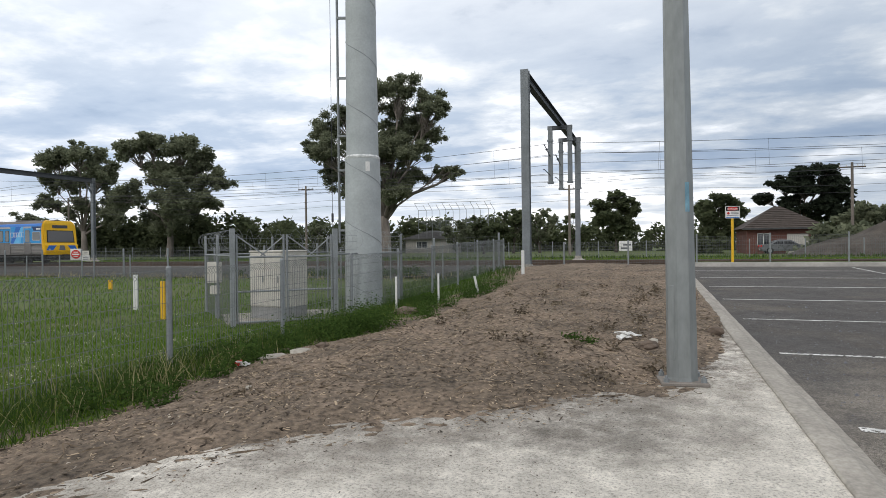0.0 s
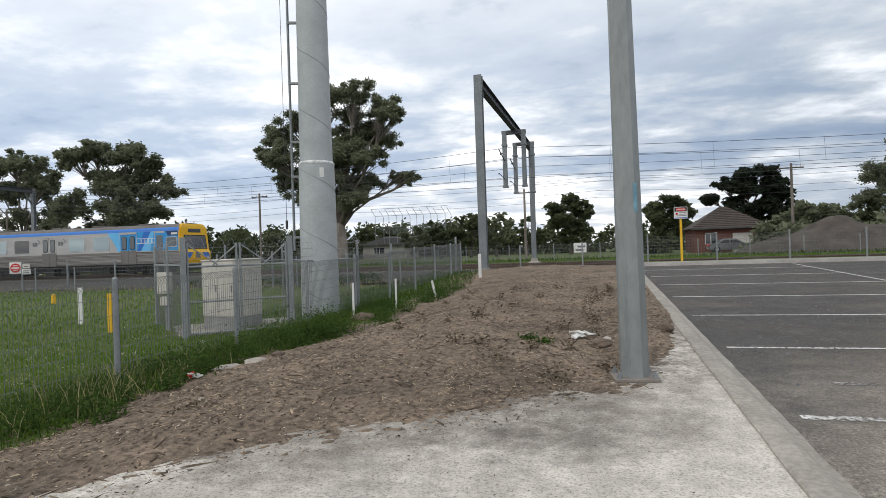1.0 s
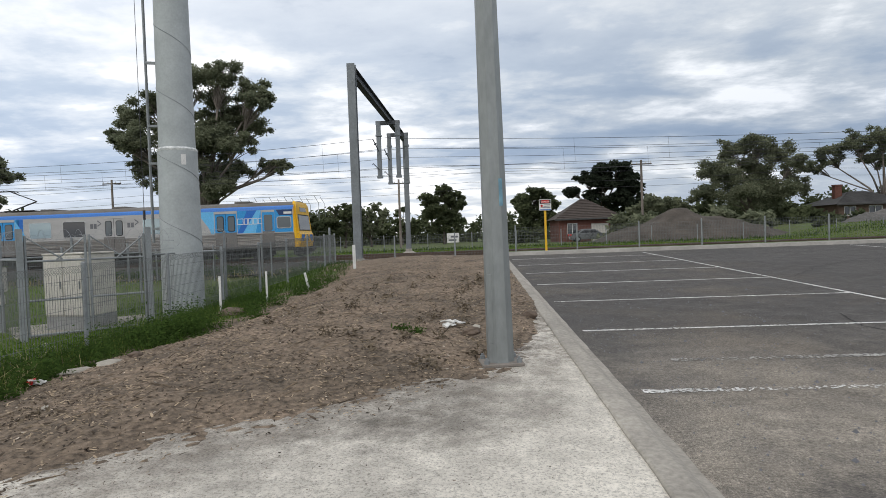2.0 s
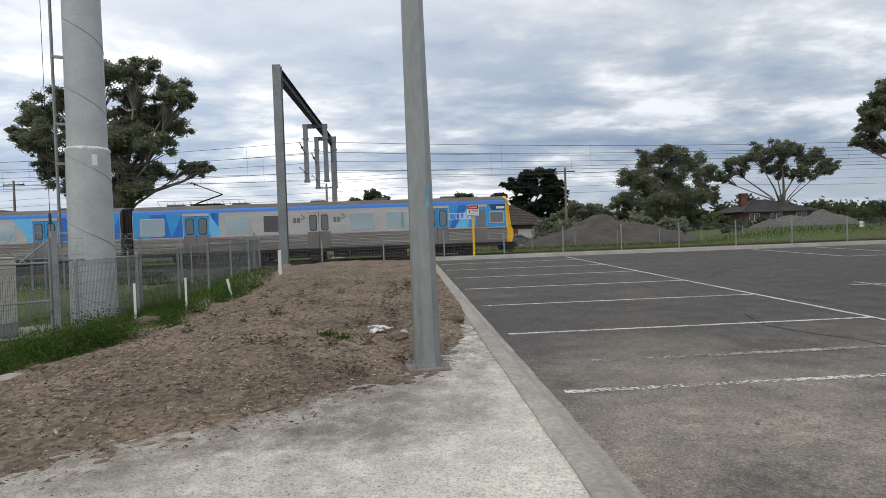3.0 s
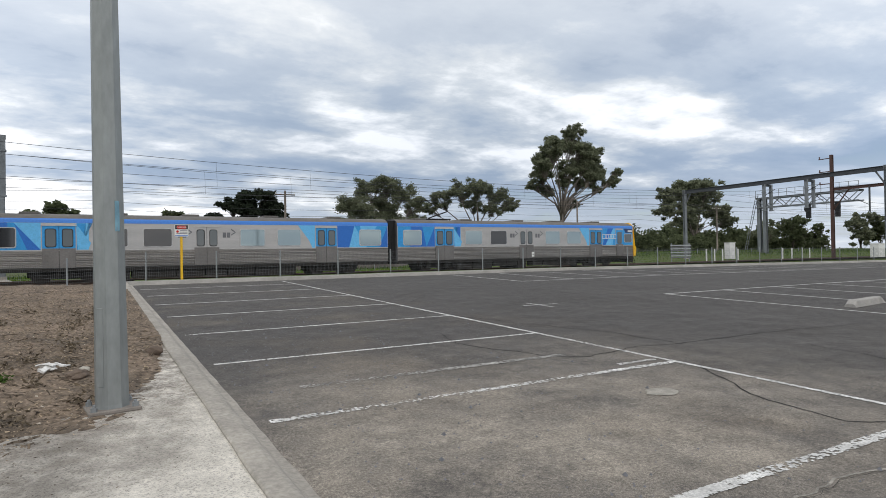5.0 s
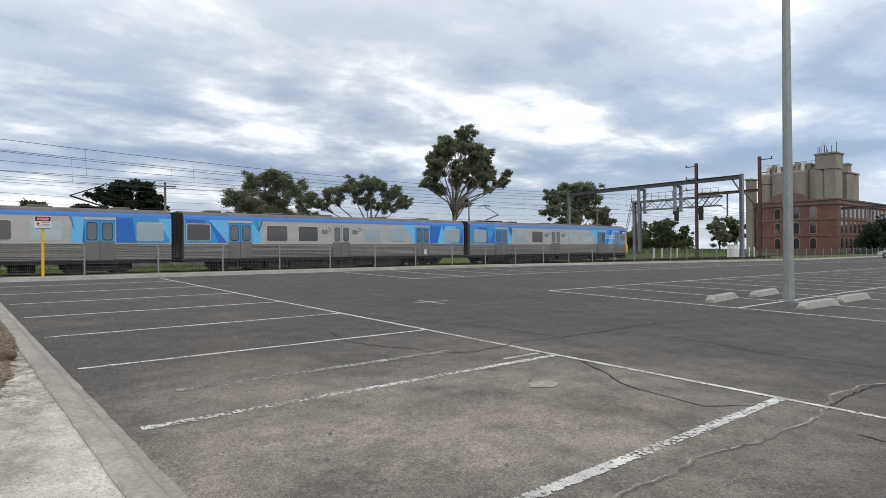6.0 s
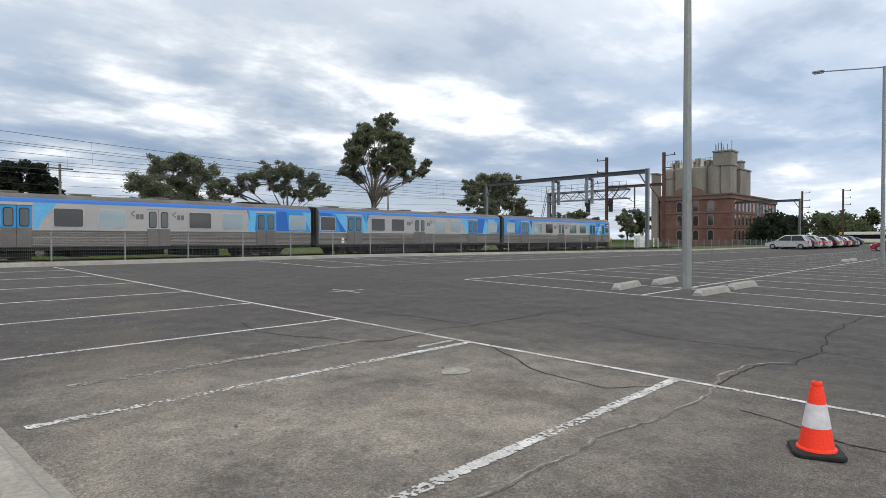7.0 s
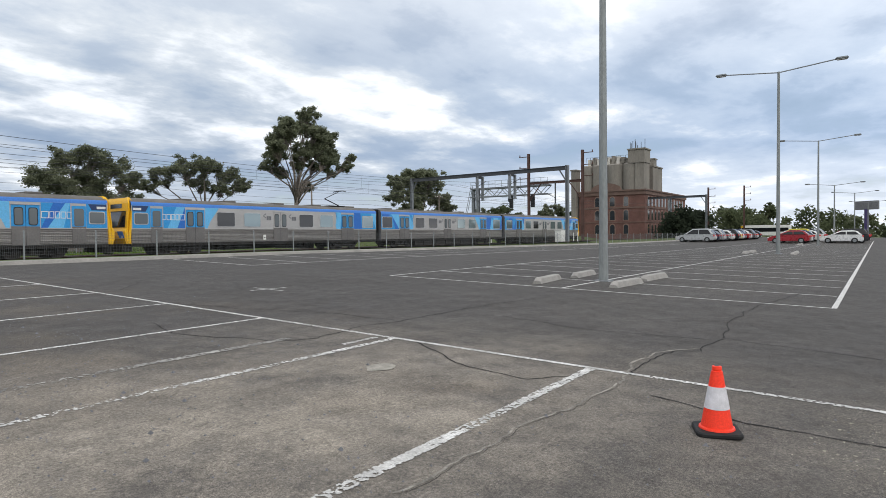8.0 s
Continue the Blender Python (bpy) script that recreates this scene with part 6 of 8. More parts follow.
park(80.5, 18.4, SILVER, "suv")
park(79.0, 8.1, REDP, "hatch")
park(83.0, 3.3, WHITEP, "hatch")
_r = random.Random(12)
for k in range(1, 14):
    park(80.5 + 2.62 * k, 18.2 + _r.uniform(-0.3, 0.3), (DKBLUE, SILVER, GREYP, WHITEP, BLACKP, YELP, WHITEP, DKBLUE, REDP, WHITEP, GREYP, SILVER, BLACKP)[k - 1], ("sedan", "hatch", "suv")[k % 3])
for k in range(1, 12):
    if k != 4:
        park(79.0 + 2.62 * k, 8.3 + _r.uniform(-0.3, 0.3), (WHITEP, DKBLUE, YELP, SILVER, WHITEP, BLACKP, WHITEP, GREYP, SILVER, REDP, WHITEP)[k - 1], ("suv", "sedan", "hatch")[k % 3])
for k in range(1, 13):
    park(83.0 + 2.62 * k, 3.2 + _r.uniform(-0.3, 0.3), (BLACKP, GREYP, REDP, WHITEP, BLACKP, SILVER, DKBLUE, WHITEP, GREYP, BLACKP, WHITEP, SILVER)[k - 1], ("sedan", "suv", "hatch")[k % 3])


# ---- signs ----
def build_danger_sign():
    s = thing("danger_sign", pose(2.98, 24.25, lot_z(3, LOT_END) + 0.12, 0, 0, 3), "white danger notice with black header on a yellow post", "sign")
    bm = bm_new()
    box(bm, -0.04, 0.04, -0.04, 0.04, -0.1, 1.6)
    part("post", bevelled(bm, 0.006, 1), M_YELLOW, s, "yellow steel post")
    bm = bm_new()
    prism(bm, rounded(-0.24, 0.24, 1.56, 2.0, 0.03), -0.062, -0.045)
    part("board", bm, M_WHITE, s)
    bm = bm_new()
    box(bm, -0.22, 0.22, -0.068, -0.0625, 1.83, 1.98)
    part("header", bm, M_BLACK, s, "black header")
    bm = bm_new()
    prism(bm, rounded(-0.17, 0.17, 1.85, 1.96, 0.05), -0.074, -0.0685)
    part("header_oval", bm, M_RED, s, "red oval")
    cu = bpy.data.curves.new("word", "FONT")
    cu.body, cu.size, cu.align_x, cu.extrude = "DANGER", 0.085, "CENTER", 0.001
    tmp = new("word", cu)
    dg = bpy.context.evaluated_depsgraph_get()
    me = bpy.data.meshes.new_from_object(tmp.evaluated_get(dg))
    bpy.data.objects.remove(tmp)
    me.materials.clear()
    me.materials.append(M_WHITE)
    w = new("lettering", me)
    w.parent, w.matrix_basis = s, pose(0, -0.076, 1.873, 90, 0, 0)
    for k in range(3):
        bm = bm_new()
        box(bm, -0.06 if k < 2 else -0.18, 0.2, -0.067, -0.0625, 1.77 - 0.055 * k, 1.79 - 0.055 * k)
        part("text_bar", bm, M_GREYBAR, s)
    bm = bm_new()
    tube(bm, [(-0.14, -0.0625, 1.745), (-0.14, -0.068, 1.745)], 0.045, 16)
    part("symbol", bm, M_RED, s, "round red prohibition symbol")
    bm = bm_new()
    box(bm, -0.22, 0.22, -0.067, -0.0625, 1.575, 1.605)
    part("footer", bm, M_B2, s, "blue strip")


build_danger_sign()


def flat_sign(x, y, z, w, h, mat, label, bars=(), rz=0, disc=False):
    s = thing("sign", pose(x, y, z, 0, 0, rz), label, "sign")
    bm = bm_new()
    prism(bm, rounded(-w / 2, w / 2, 0, h, 0.02), -0.012, 0.0)
    part("board", bm, mat, s)
    if disc:
        bm = bm_new()
        tube(bm, [(0, -0.012, h / 2), (0, -0.018, h / 2)], w * 0.43, 24)
        part("disc", bm, M_RED, s, "red disc")
        bm = bm_new()
        box(bm, -w * 0.33, w * 0.33, -0.024, -0.0185, h * 0.44, h * 0.56)
        part("bar", bm, M_WHITE, s)
        for zz in (0.28, 0.66):
            bm = bm_new()
            box(bm, -w * 0.2, w * 0.2, -0.022, -0.0185, h * zz, h * (zz + 0.07))
            part("text_bar", bm, M_WHITE, s)
    for x0, x1, z0, z1 in bars:
        bm = bm_new()
        box(bm, x0, x1, -0.017, -0.0125, z0, z1)
        part("text_bar", bm, M_GREYBAR, s)
    return s


YF = FENCE_Y + 0.4 - 0.06
flat_sign(-29.45, YF, 0.86, 0.56, 0.6, M_WHITE, "white square sign with a red no entry disc on the fence", disc=True, rz=25)
flat_sign(-28.75, YF, 0.82, 0.42, 0.28, M_WHITE, "small white notice on the mesh fence", ((-0.14, 0.14, 0.05, 0.1), (-0.14, 0.14, 0.16, 0.2)), rz=25)
flat_sign(-28.75, YF, 1.13, 0.34, 0.22, M_CABINET, "small grey notice on the mesh fence", ((-0.1, 0.1, 0.08, 0.12),), rz=25)
flat_sign(-1.7, 54.958, 0.75, 1.1, 0.85, M_WHITE, "white notice board with dark scrawl on the far fence", ((-0.4, 0.3, 0.15, 0.3), (-0.2, 0.45, 0.45, 0.6)))
flat_sign(19.7, FENCE_Y - 0.05, 1.25, 0.16, 0.24, M_WHITE, "small white plate on the railway fence", ((-0.05, 0.05, 0.1, 0.14),))


# ---- houses ----
M_BRICK = material("red_brick", (0.14, 0.06, 0.045), 0.85, var=0.25, scale=3, detail=0.2)
M_BRICK_B = material("brown_brick", (0.11, 0.075, 0.055), 0.85, var=0.25, scale=3, detail=0.2)
M_TILE = material("roof_tiles", (0.07, 0.056, 0.048), 0.8, var=0.3, scale=2, detail=0.25)
M_TILE_G = material("grey_roof_tiles", (0.075, 0.073, 0.072), 0.8, var=0.3, scale=2, detail=0.25)
M_RENDERED = material("cream_render", (0.33, 0.31, 0.28), 0.85, var=0.12, scale=2)
M_HOUSEGLASS = glassy("house_glass", (0.03, 0.035, 0.04))


def house(x0, x1, y0, y1, eave, ridge, wall, roof, label, wins, z=0.1, chimney=None, garage=None):
    h = thing("house", pose((x0 + x1) / 2, (y0 + y1) / 2, z), label, "house", "houses")
    a, b = (x1 - x0) / 2, (y1 - y0) / 2
    t = 0.25
    # front wall in pieces round its openings, the others plain
    spans = sorted([(w[0], w[1], w[2], w[3]) for w in wins] + ([(garage[0], garage[1], 0, 2.1)] if garage else []))
    bm = bm_new()
    x = -a
    for u0, u1, v0, v1 in spans:
        if u0 > x:
            box(bm, x, u0, -b, -b + t, -0.2, eave)
        if v0 > 0:
            box(bm, u0, u1, -b, -b + t, -0.2, v0)
        box(bm, u0, u1, -b, -b + t, v1, eave)
        x = u1
    box(bm, x, a, -b, -b + t, -0.2, eave)
    part("wall", bm, wall, h)
    for q in ((-a, a, b - t, b), (-a, -a + t, -b + t, b - t), (a - t, a, -b + t, b - t)):
        bm = bm_new()
        box(bm, *q, -0.2, eave)
        part("wall", bm, wall, h)
    o = 0.5
    bm = bm_new()
    k = min(a, b)
    e = [(-a - o, -b - o), (a + o, -b - o), (a + o, b + o), (-a - o, b + o)]
    lo = [bm.verts.new((u, v, eave - 0.05)) for u, v in e]
    r = [bm.verts.new((-a + k * 0.9, 0, ridge)), bm.verts.new((a - k * 0.9, 0, ridge))]
    bm.faces.new((lo[0], lo[1], r[1], r[0]))
    bm.faces.new((lo[2], lo[3], r[0], r[1]))
    bm.faces.new((lo[1], lo[2], r[1]))
    bm.faces.new((lo[3], lo[0], r[0]))
    bm.faces.new(lo[::-1])
    rf = part("roof", bm, roof, h, "hipped tiled roof")
    # tile courses on the front slope
    n = 12
    for i in range(n):
        f0 = i / n
        bm = bm_new()
        y = -b - o + (b + o) * f0
        zz = eave - 0.05 + (ridge - eave + 0.05) * f0
        xl = -a - o + (k * 0.9 + o) * f0
        xr = a + o - (k * 0.9 + o) * f0
        box(bm, xl, xr, y - 0.02, y + 0.12, zz + 0.012, zz + 0.06)
        part("tile_course", bm, roof, rf)
    bm = bm_new()
    box(bm, -a - o, a + o, -b - o - 0.06, -b - o, eave - 0.18, eave)
    part("gutter", bm, M_TILE_G, h)
    for u0, u1, v0, v1 in wins:
        w = bm_new()
        for q in ((u0, u1, v0, v0 + 0.07), (u0, u1, v1 - 0.07, v1), (u0, u0 + 0.07, v0, v1), (u1 - 0.07, u1, v0, v1), ((u0 + u1) / 2 - 0.03, (u0 + u1) / 2 + 0.03, v0, v1)):
            box(w, q[0], q[1], -b + 0.06, -b + 0.14, q[2], q[3])
        wf = part("window", w, M_WHITE, h, "white framed window")
        w = bm_new()
        box(w, u0, u1, -b + 0.15, -b + 0.17, v0, v1)
        part("pane", w, M_HOUSEGLASS, wf)
    if garage:
        w = bm_new()
        box(w, garage[0], garage[1], -b + 0.10, -b + 0.13, 0, 2.1)
        gd = part("garage_door", w, M_CABINET, h, "pale panelled garage door")
        for i in range(6):
            w = bm_new()
            box(w, garage[0], garage[1], -b + 0.07, -b + 0.099, i * 0.35 + 0.01, i * 0.35 + 0.34)
            part("panel", w, M_CABINET, gd)
    if chimney:
        w = bm_new()
        box(w, chimney - 0.4, chimney + 0.4, -0.9, -0.2, eave, ridge + 0.7)
        box(w, chimney - 0.47, chimney + 0.47, -0.97, -0.13, ridge + 0.7, ridge + 0.85)
        part("chimney", w, M_BRICK, h, "red brick chimney")
    return h


house(10.2, 17.4, 72, 80, 2.75, 5.2, M_BRICK, M_TILE, "red brick house with a brown tiled roof", [(-2.6, -1.4, 0.9, 2.2)], garage=(0.2, 2.2))
house(43.3, 52.2, 74, 82, 2.2, 3.8, M_BRICK_B, M_TILE_G, "brown brick house with a grey hipped roof and chimney", [(-3.8, -2.4, 0.8, 1.9), (-1.0, 0.6, 0.8, 1.9), (2.4, 3.9, 0.8, 1.9)], z=1.25, chimney=-2.6)
house(-40, -32, 99, 106, 2.6, 4.0, M_RENDERED, M_TILE_G, "low cream clubroom beyond the sports ground", [(-2, 0, 0.9, 2.1)])
house(81, 90, 84, 92, 4.4, 5.1, M_BRICK_B, M_TILE, "two-storey brick flats beyond the railway", [(-4, -2.5, 2.6, 3.8), (-1.5, 0, 2.6, 3.8), (1, 2.5, 2.6, 3.8), (3.0, 4.2, 2.6, 3.8)], z=1.2)
house(104, 114, 94, 102, 2.4, 3.9, M_BRICK_B, M_TILE_G, "distant brick house with a grey roof", [(-3, -1.4, 0.9, 2.1), (1, 2.6, 0.9, 2.1)], z=1.2)
house(134, 146, 96, 104, 2.8, 5.2, M_RENDERED, M_TILE_G, "distant pale house with a grey roof", [(-3, -1.4, 0.9, 2.1), (1, 2.6, 0.9, 2.1)])
house(152, 162, 88, 96, 2.9, 4.6, M_BRICK_B, M_TILE, "distant brown brick house with a tiled roof", [(-3, -1.4, 0.9, 2.1), (1, 2.6, 0.9, 2.1)])
house(120, 130, 90, 96, 2.6, 3.0, M_GREYBAR, M_TILE_G, "low grey railway equipment building", [(-3, -1.4, 0.9, 2.1)], z=1.0)


def mound(x, y, w, d, h, mat, label, seed, peak=0.0):
    vs, fs = [], []
    n, m = 44, 22
    for j in range(m + 1):
        for i in range(n + 1):
            u, v = i / n * 2 - 1, j / m * 2 - 1
            r = math.sqrt((u - peak * (1 - abs(u))) ** 2 + v * v)
            zz = h * max(0.0, 1 - r) ** 0.85
            zz *= 1 + 0.25 * noise.noise((u * 3 + seed, v * 3, 0))
            zz += 0.12 * noise.noise((u * 9, v * 9, seed)) * (1 if r < 1 else 0)
            vs.append((x + u * w, y + v * d, ground_z(x + u * w, y + v * d) - 0.03 + zz))
    for j in range(m):
        for i in range(n):
            k = j * (n + 1) + i
            fs.append((k, k + 1, k + n + 2, k + n + 1))
    return tagged(raw("earth_mound", vs, fs, mat, True), label, "mound")


M_SPOIL = material("dark_spoil", (0.078, 0.066, 0.055), 0.95, var=0.4, scale=0.8, bump=1, bump_scale=5, detail=0.3)
M_GRAVELPILE = material("grey_gravel_pile", (0.115, 0.108, 0.10), 0.95, var=0.25, scale=1.2, bump=1, bump_scale=9, detail=0.3)
mound(21.5, 62, 9.5, 5, 3.2, M_SPOIL, "dark heap of spoil with weeds beyond the railway", 1)
mound(45.0, 62, 4.2, 3, 1.75, M_GRAVELPILE, "grey gravel heap beyond the railway", 4)
mound(41.0, 61, 4.2, 3, 1.25, M_GRAVELPILE, "low grey gravel heap", 7)
mound(37.4, 59.5, 2.2, 2, 0.85, M_GRAVELPILE, "small grey gravel heap", 9)
car(13.4, 70.0, 0, GREYP, "sedan", "dark grey sedan parked before a brick house").location.z = 0.15


# ---- old flour mill with silos ----
M_SURROUND = material("stone_surround", (0.24, 0.16, 0.125), 0.85, var=0.2, scale=1)


def build_mill():
    m = thing("grain_mill", pose(130, 42, 0.1), "old red brick mill with grey concrete silos and rooftop aerials", "mill building")
    mb = material("mill_brick", (0.155, 0.08, 0.065), 0.85, var=0.3, scale=0.5, detail=0.15)
    mc = material("silo_concrete", (0.235, 0.215, 0.185), 0.85, var=0.25, scale=0.35, stretch=(1, 1, 0.3))
    md = material("mill_parapet", (0.16, 0.105, 0.085), 0.85, var=0.2, scale=1)
    bm = bm_new()
    box(bm, 0, 33, -1.8, 12.9, -0.3, 9.6)
    part("wall", bm, mb, m)
    for z0, z1, o in ((9.6, 10.4, 0.25), (10.4, 10.7, 0.45), (6.7, 7.0, 0.12), (3.6, 3.8, 0.1)):
        bm = bm_new()
        box(bm, -o, 33 + o, -1.8 - o, 12.9 + o, z0, z1)
        part("cornice", bm, md, m)
    # arched gable over the narrow front
    bm = bm_new()
    pts = [(0, 10.7)] + [(4 + 3.4 * math.cos(radians(a)), 10.7 + 1.6 * math.sin(radians(a))) for a in range(180, -1, -15)] + [(8, 10.7)]
    q = [bm.verts.new((-0.3, 10.6 - u, z)) for u, z in pts]
    w = [bm.verts.new((0.3, 10.6 - u, z)) for u, z in pts]
    bm.faces.new(q)
    bm.faces.new(w[::-1])
    for k in range(len(pts)):
        bm.faces.new((q[k], q[(k + 1) % len(pts)], w[(k + 1) % len(pts)], w[k]))
    bmesh.ops.recalc_face_normals(bm, faces=bm.faces)
    part("gable", bm, md, m)
    # windows: arched frames and panes on the front and the long side

    def arched(name, cx, z0, z1, half, front, mat, out):
        pts = [(-half, z0), (half, z0)] + [(half * math.cos(radians(a)), z1 - half + half * math.sin(radians(a))) for a in range(0, 181, 30)]
        bm = bm_new()
        if front:
            a = [bm.verts.new((-out, cx + u, z)) for u, z in pts]
            b = [bm.verts.new((0.1, cx + u, z)) for u, z in pts]
        else:
            a = [bm.verts.new((cx + u, -1.8 - out, z)) for u, z in pts]
            b = [bm.verts.new((cx + u, -1.7, z)) for u, z in pts]
        bm.faces.new(a)
        for k in range(len(pts)):
            bm.faces.new((a[k], a[(k + 1) % len(pts)], b[(k + 1) % len(pts)], b[k]))
        bmesh.ops.recalc_face_normals(bm, faces=bm.faces)
        return bm

    for front, xs in ((True, (2.2, 5.2, 8.6)), (False, (2.5, 5, 7.5, 10, 12.5, 15, 17.5, 20, 22.5, 25, 27.5, 30))):
        for cx in xs:
            for z0, z1 in ((7.2, 9.2), (4.2, 6.3), (1.2, 3.2)):
                wf = part("window", arched("window", cx, z0 - 0.15, z1 + 0.25, 0.68, front, M_RENDERED, 0.05), M_SURROUND, m, "arched window with stone surround")
                part("pane", arched("pane", cx, z0, z1, 0.5, front, M_HOUSEGLASS, 0.09), M_HOUSEGLASS, wf)
    # silos
    for cx, cy, r in ((2.6, 1.7, 1.95), (2.6, 5.2, 1.9), (2.6, 8.7, 1.9), (2.6, 11.8, 1.5), (7.0, 4.9, 2.2), (7.0, 9.4, 2.2), (12.4, 9.4, 2.2)):
        bm = bm_new()
        tube(bm, [(cx, cy, 9), (cx, cy, 16.3), (cx, cy, 16.6), (cx, cy, 16.6)], [r, r, r - 0.3, 0.1], 28)
        part("silo", bm, mc, m, "grey concrete silo")
    for q, z0, z1 in (((0.7, 4.4, -1.5, 0.5), 9, 16.4), ((0.6, 4.6, -1.6, 2.0), 16.4, 19.2), ((9, 16, -0.9, 3.2), 9, 16.2), ((10, 12, -0.8, 1.2), 16.2, 17.9), ((2.2, 14, 2.4, 10.5), 16.5, 17.5), ((-1.0, 1.5, 13.2, 14.4), 0, 15.4)):
        bm = bm_new()
        box(bm, *q, z0, z1)
        part("tower", bevelled(bm, 0.08, 1), mc, m, "concrete tower")
        bm = bm_new()
        box(bm, q[0] - 0.15, q[1] + 0.15, q[2] - 0.15, q[3] + 0.15, z1, z1 + 0.3)
        part("parapet", bm, mc, m)
    rnd = random.Random(3)
    for k in range(9):
        bm = bm_new()
        x, y = rnd.uniform(0.8, 4.4), rnd.uniform(-1.4, 1.8)
        tube(bm, [(x, y, 19.3), (x, y, 19.5 + rnd.uniform(0.8, 2.2))], 0.06, 5)
        part("aerial", bm, M_GANTRY_DK, m)
    for k in range(8):
        bm = bm_new()
        y = 3.2 + k * 1.1
        box(bm, 2.0, 3.4, y, y + 0.7, 16.6, 17.6 + rnd.uniform(0, 0.9))
        part("rooftop_box", bm, M_CABINET if k % 2 else mc, m)
    bm = bm_new()
    for y in range(0, 13):
        tube(bm, [(2, y, 17.3), (2, y, 18.4)], 0.04, 4)
    tube(bm, [(2, 0, 18.4), (2, 12, 18.4)], 0.04, 4)
    part("roof_rail", bm, M_GANTRY_DK, m)


build_mill()


# ---- masts, signal gantry, poles ----
def red_mast(x, y, h, label, side):
    p = thing("overhead_mast", pose(x, y, 0), label, "railway mast", "railway masts")
    bm = bm_new()
    i_beam(bm, (0, 0, -0.3), (0, 0, h), 0.34, 0.3, 0.04)
    part("column", bm, M_MASTRED, p)
    for z in (h - 0.4, h - 2.0, h - 3.5):
        bm = bm_new()
        tube(bm, [(0, 0, z), (0, side * 1.5, z)], 0.06, 5)
        tube(bm, [(0, side * 1.4, z), (0, side * 1.4, z + 0.3)], 0.07, 6)
        part("arm", bm, M_MASTRED, p)


red_mast(78, 40.4, 12.8, "rust red steel mast with short cross arms", 1)
red_mast(78, 32.3, 12.7, "rust red steel mast with short cross arms", -1)
red_mast(146, 31, 11.5, "distant red steel mast", -1)
red_mast(160, 26, 12.5, "distant red steel mast", -1)
b = thing("overhead_beam", pose(78, 32.3, 8.6), "dark steel beam with knee braces between two masts", "railway gantry")
bm = bm_new()
i_beam(bm, (0, 0.2, 0), (0, 8.0, 0), 0.25, 0.36)
part("beam", bm, M_MASTRED, b)
for y0, y1 in ((0.2, 1.9), (7.9, 6.2)):
    bm = bm_new()
    i_beam(bm, (0, y0, -2.4), (0, y1, -0.15), 0.12, 0.12, 0.02)
    part("brace", bm, M_MASTRED, b)
bm = bm_new()
tube(bm, [(0, 4.0, 0), (0, 4.0, -3.0)], 0.1, 6)
tube(bm, [(0, 4.0, -2.2), (-1.5, 4.6, -1.6), (-2.0, 4.9, -1.7)], 0.04, 5)
part("drop_post", bm, M_GANTRY_DK, b)


def signal_gantry():
    g = thing("signal_gantry", pose(86, 41.0, 0), "grey lattice signal gantry with a railed walkway", "railway gantry")
    for y in (0, 0.9):
        bm = bm_new()
        i_beam(bm, (0, 13 + y, -0.2), (0, 13 + y, 9.0), 0.5, 0.45, 0.05)
        part("column", bm, M_GANTRY, g)
    bm = bm_new()
    L = 14.0
    for z in (7.6, 8.9):
        for x in (-0.6, 0.6):
            box(bm, x - 0.08, x + 0.08, 0, L, z - 0.08, z + 0.08)
    n = 10
    for i in range(n):
        y0, y1 = L * i / n, L * (i + 1) / n
        a, c = (7.6, 8.9) if i % 2 else (8.9, 7.6)
        for x in (-0.6, 0.6):
            tube(bm, [(x, y0, a), (x, y1, c)], 0.06, 4)
    part("truss", bm, M_GANTRY, g)
    bm = bm_new()
    box(bm, -0.7, 0.7, 0, L, 8.98, 9.05)
    part("walkway", bm, M_GANTRY_DK, g)
    bm = bm_new()
    for i in range(13):
        tube(bm, [(-0.65, L * i / 12, 9.0), (-0.65, L * i / 12, 10.1)], 0.035, 4)
    for z in (9.55, 10.1):
        tube(bm, [(-0.65, 0, z), (-0.65, L, z)], 0.035, 4)
    part("handrail", bm, M_GANTRY, g)
    bm = bm_new()
    for x in (-0.25, 0.25):
        tube(bm, [(x, 16.5, 0), (x, 14.2, 9.6)], 0.045, 4)
    for i in range(20):
        t = i / 20
        tube(bm, [(-0.25, 16.5 - 2.3 * t, 9.6 * t), (0.25, 16.5 - 2.3 * t, 9.6 * t)], 0.03, 4)
    part("ladder", bm, M_GANTRY, g)
    for y in (2.6, 6.4):
        bm = bm_new()
        box(bm, -0.75, -0.4, y - 0.3, y + 0.3, 5.6, 7.6)
        s = part("signal_head", bevelled(bm, 0.04, 1), M_BLACK, g, "black signal head")
        bm = bm_new()
        tube(bm, [(-0.76, y, 6.9), (-0.8, y, 6.9)], 0.5, 16)
        part("backing_disc", bm, M_BLACK, s)


signal_gantry()


def power_pole(x, y, h):
    p = thing("power_pole", pose(x, y, 0.1), "wooden street power pole with cross arm", "power pole", "power poles")
    bm = bm_new()
    tube(bm, [(0, 0, -0.3), (0, 0, h)], [0.17, 0.12], 8)
    part("shaft", bm, M_BARK, p)
    bm = bm_new()
    box(bm, -1.2, 1.2, -0.06, 0.06, h - 0.55, h - 0.42)
    part("cross_arm", bm, M_BARK_D, p)
    for u in (-1.1, -0.5, 0.5, 1.1):
        bm = bm_new()
        tube(bm, [(u, 0, h - 0.42), (u, 0, h - 0.25)], 0.05, 6)
        part("insulator", bm, M_WHITE, p)


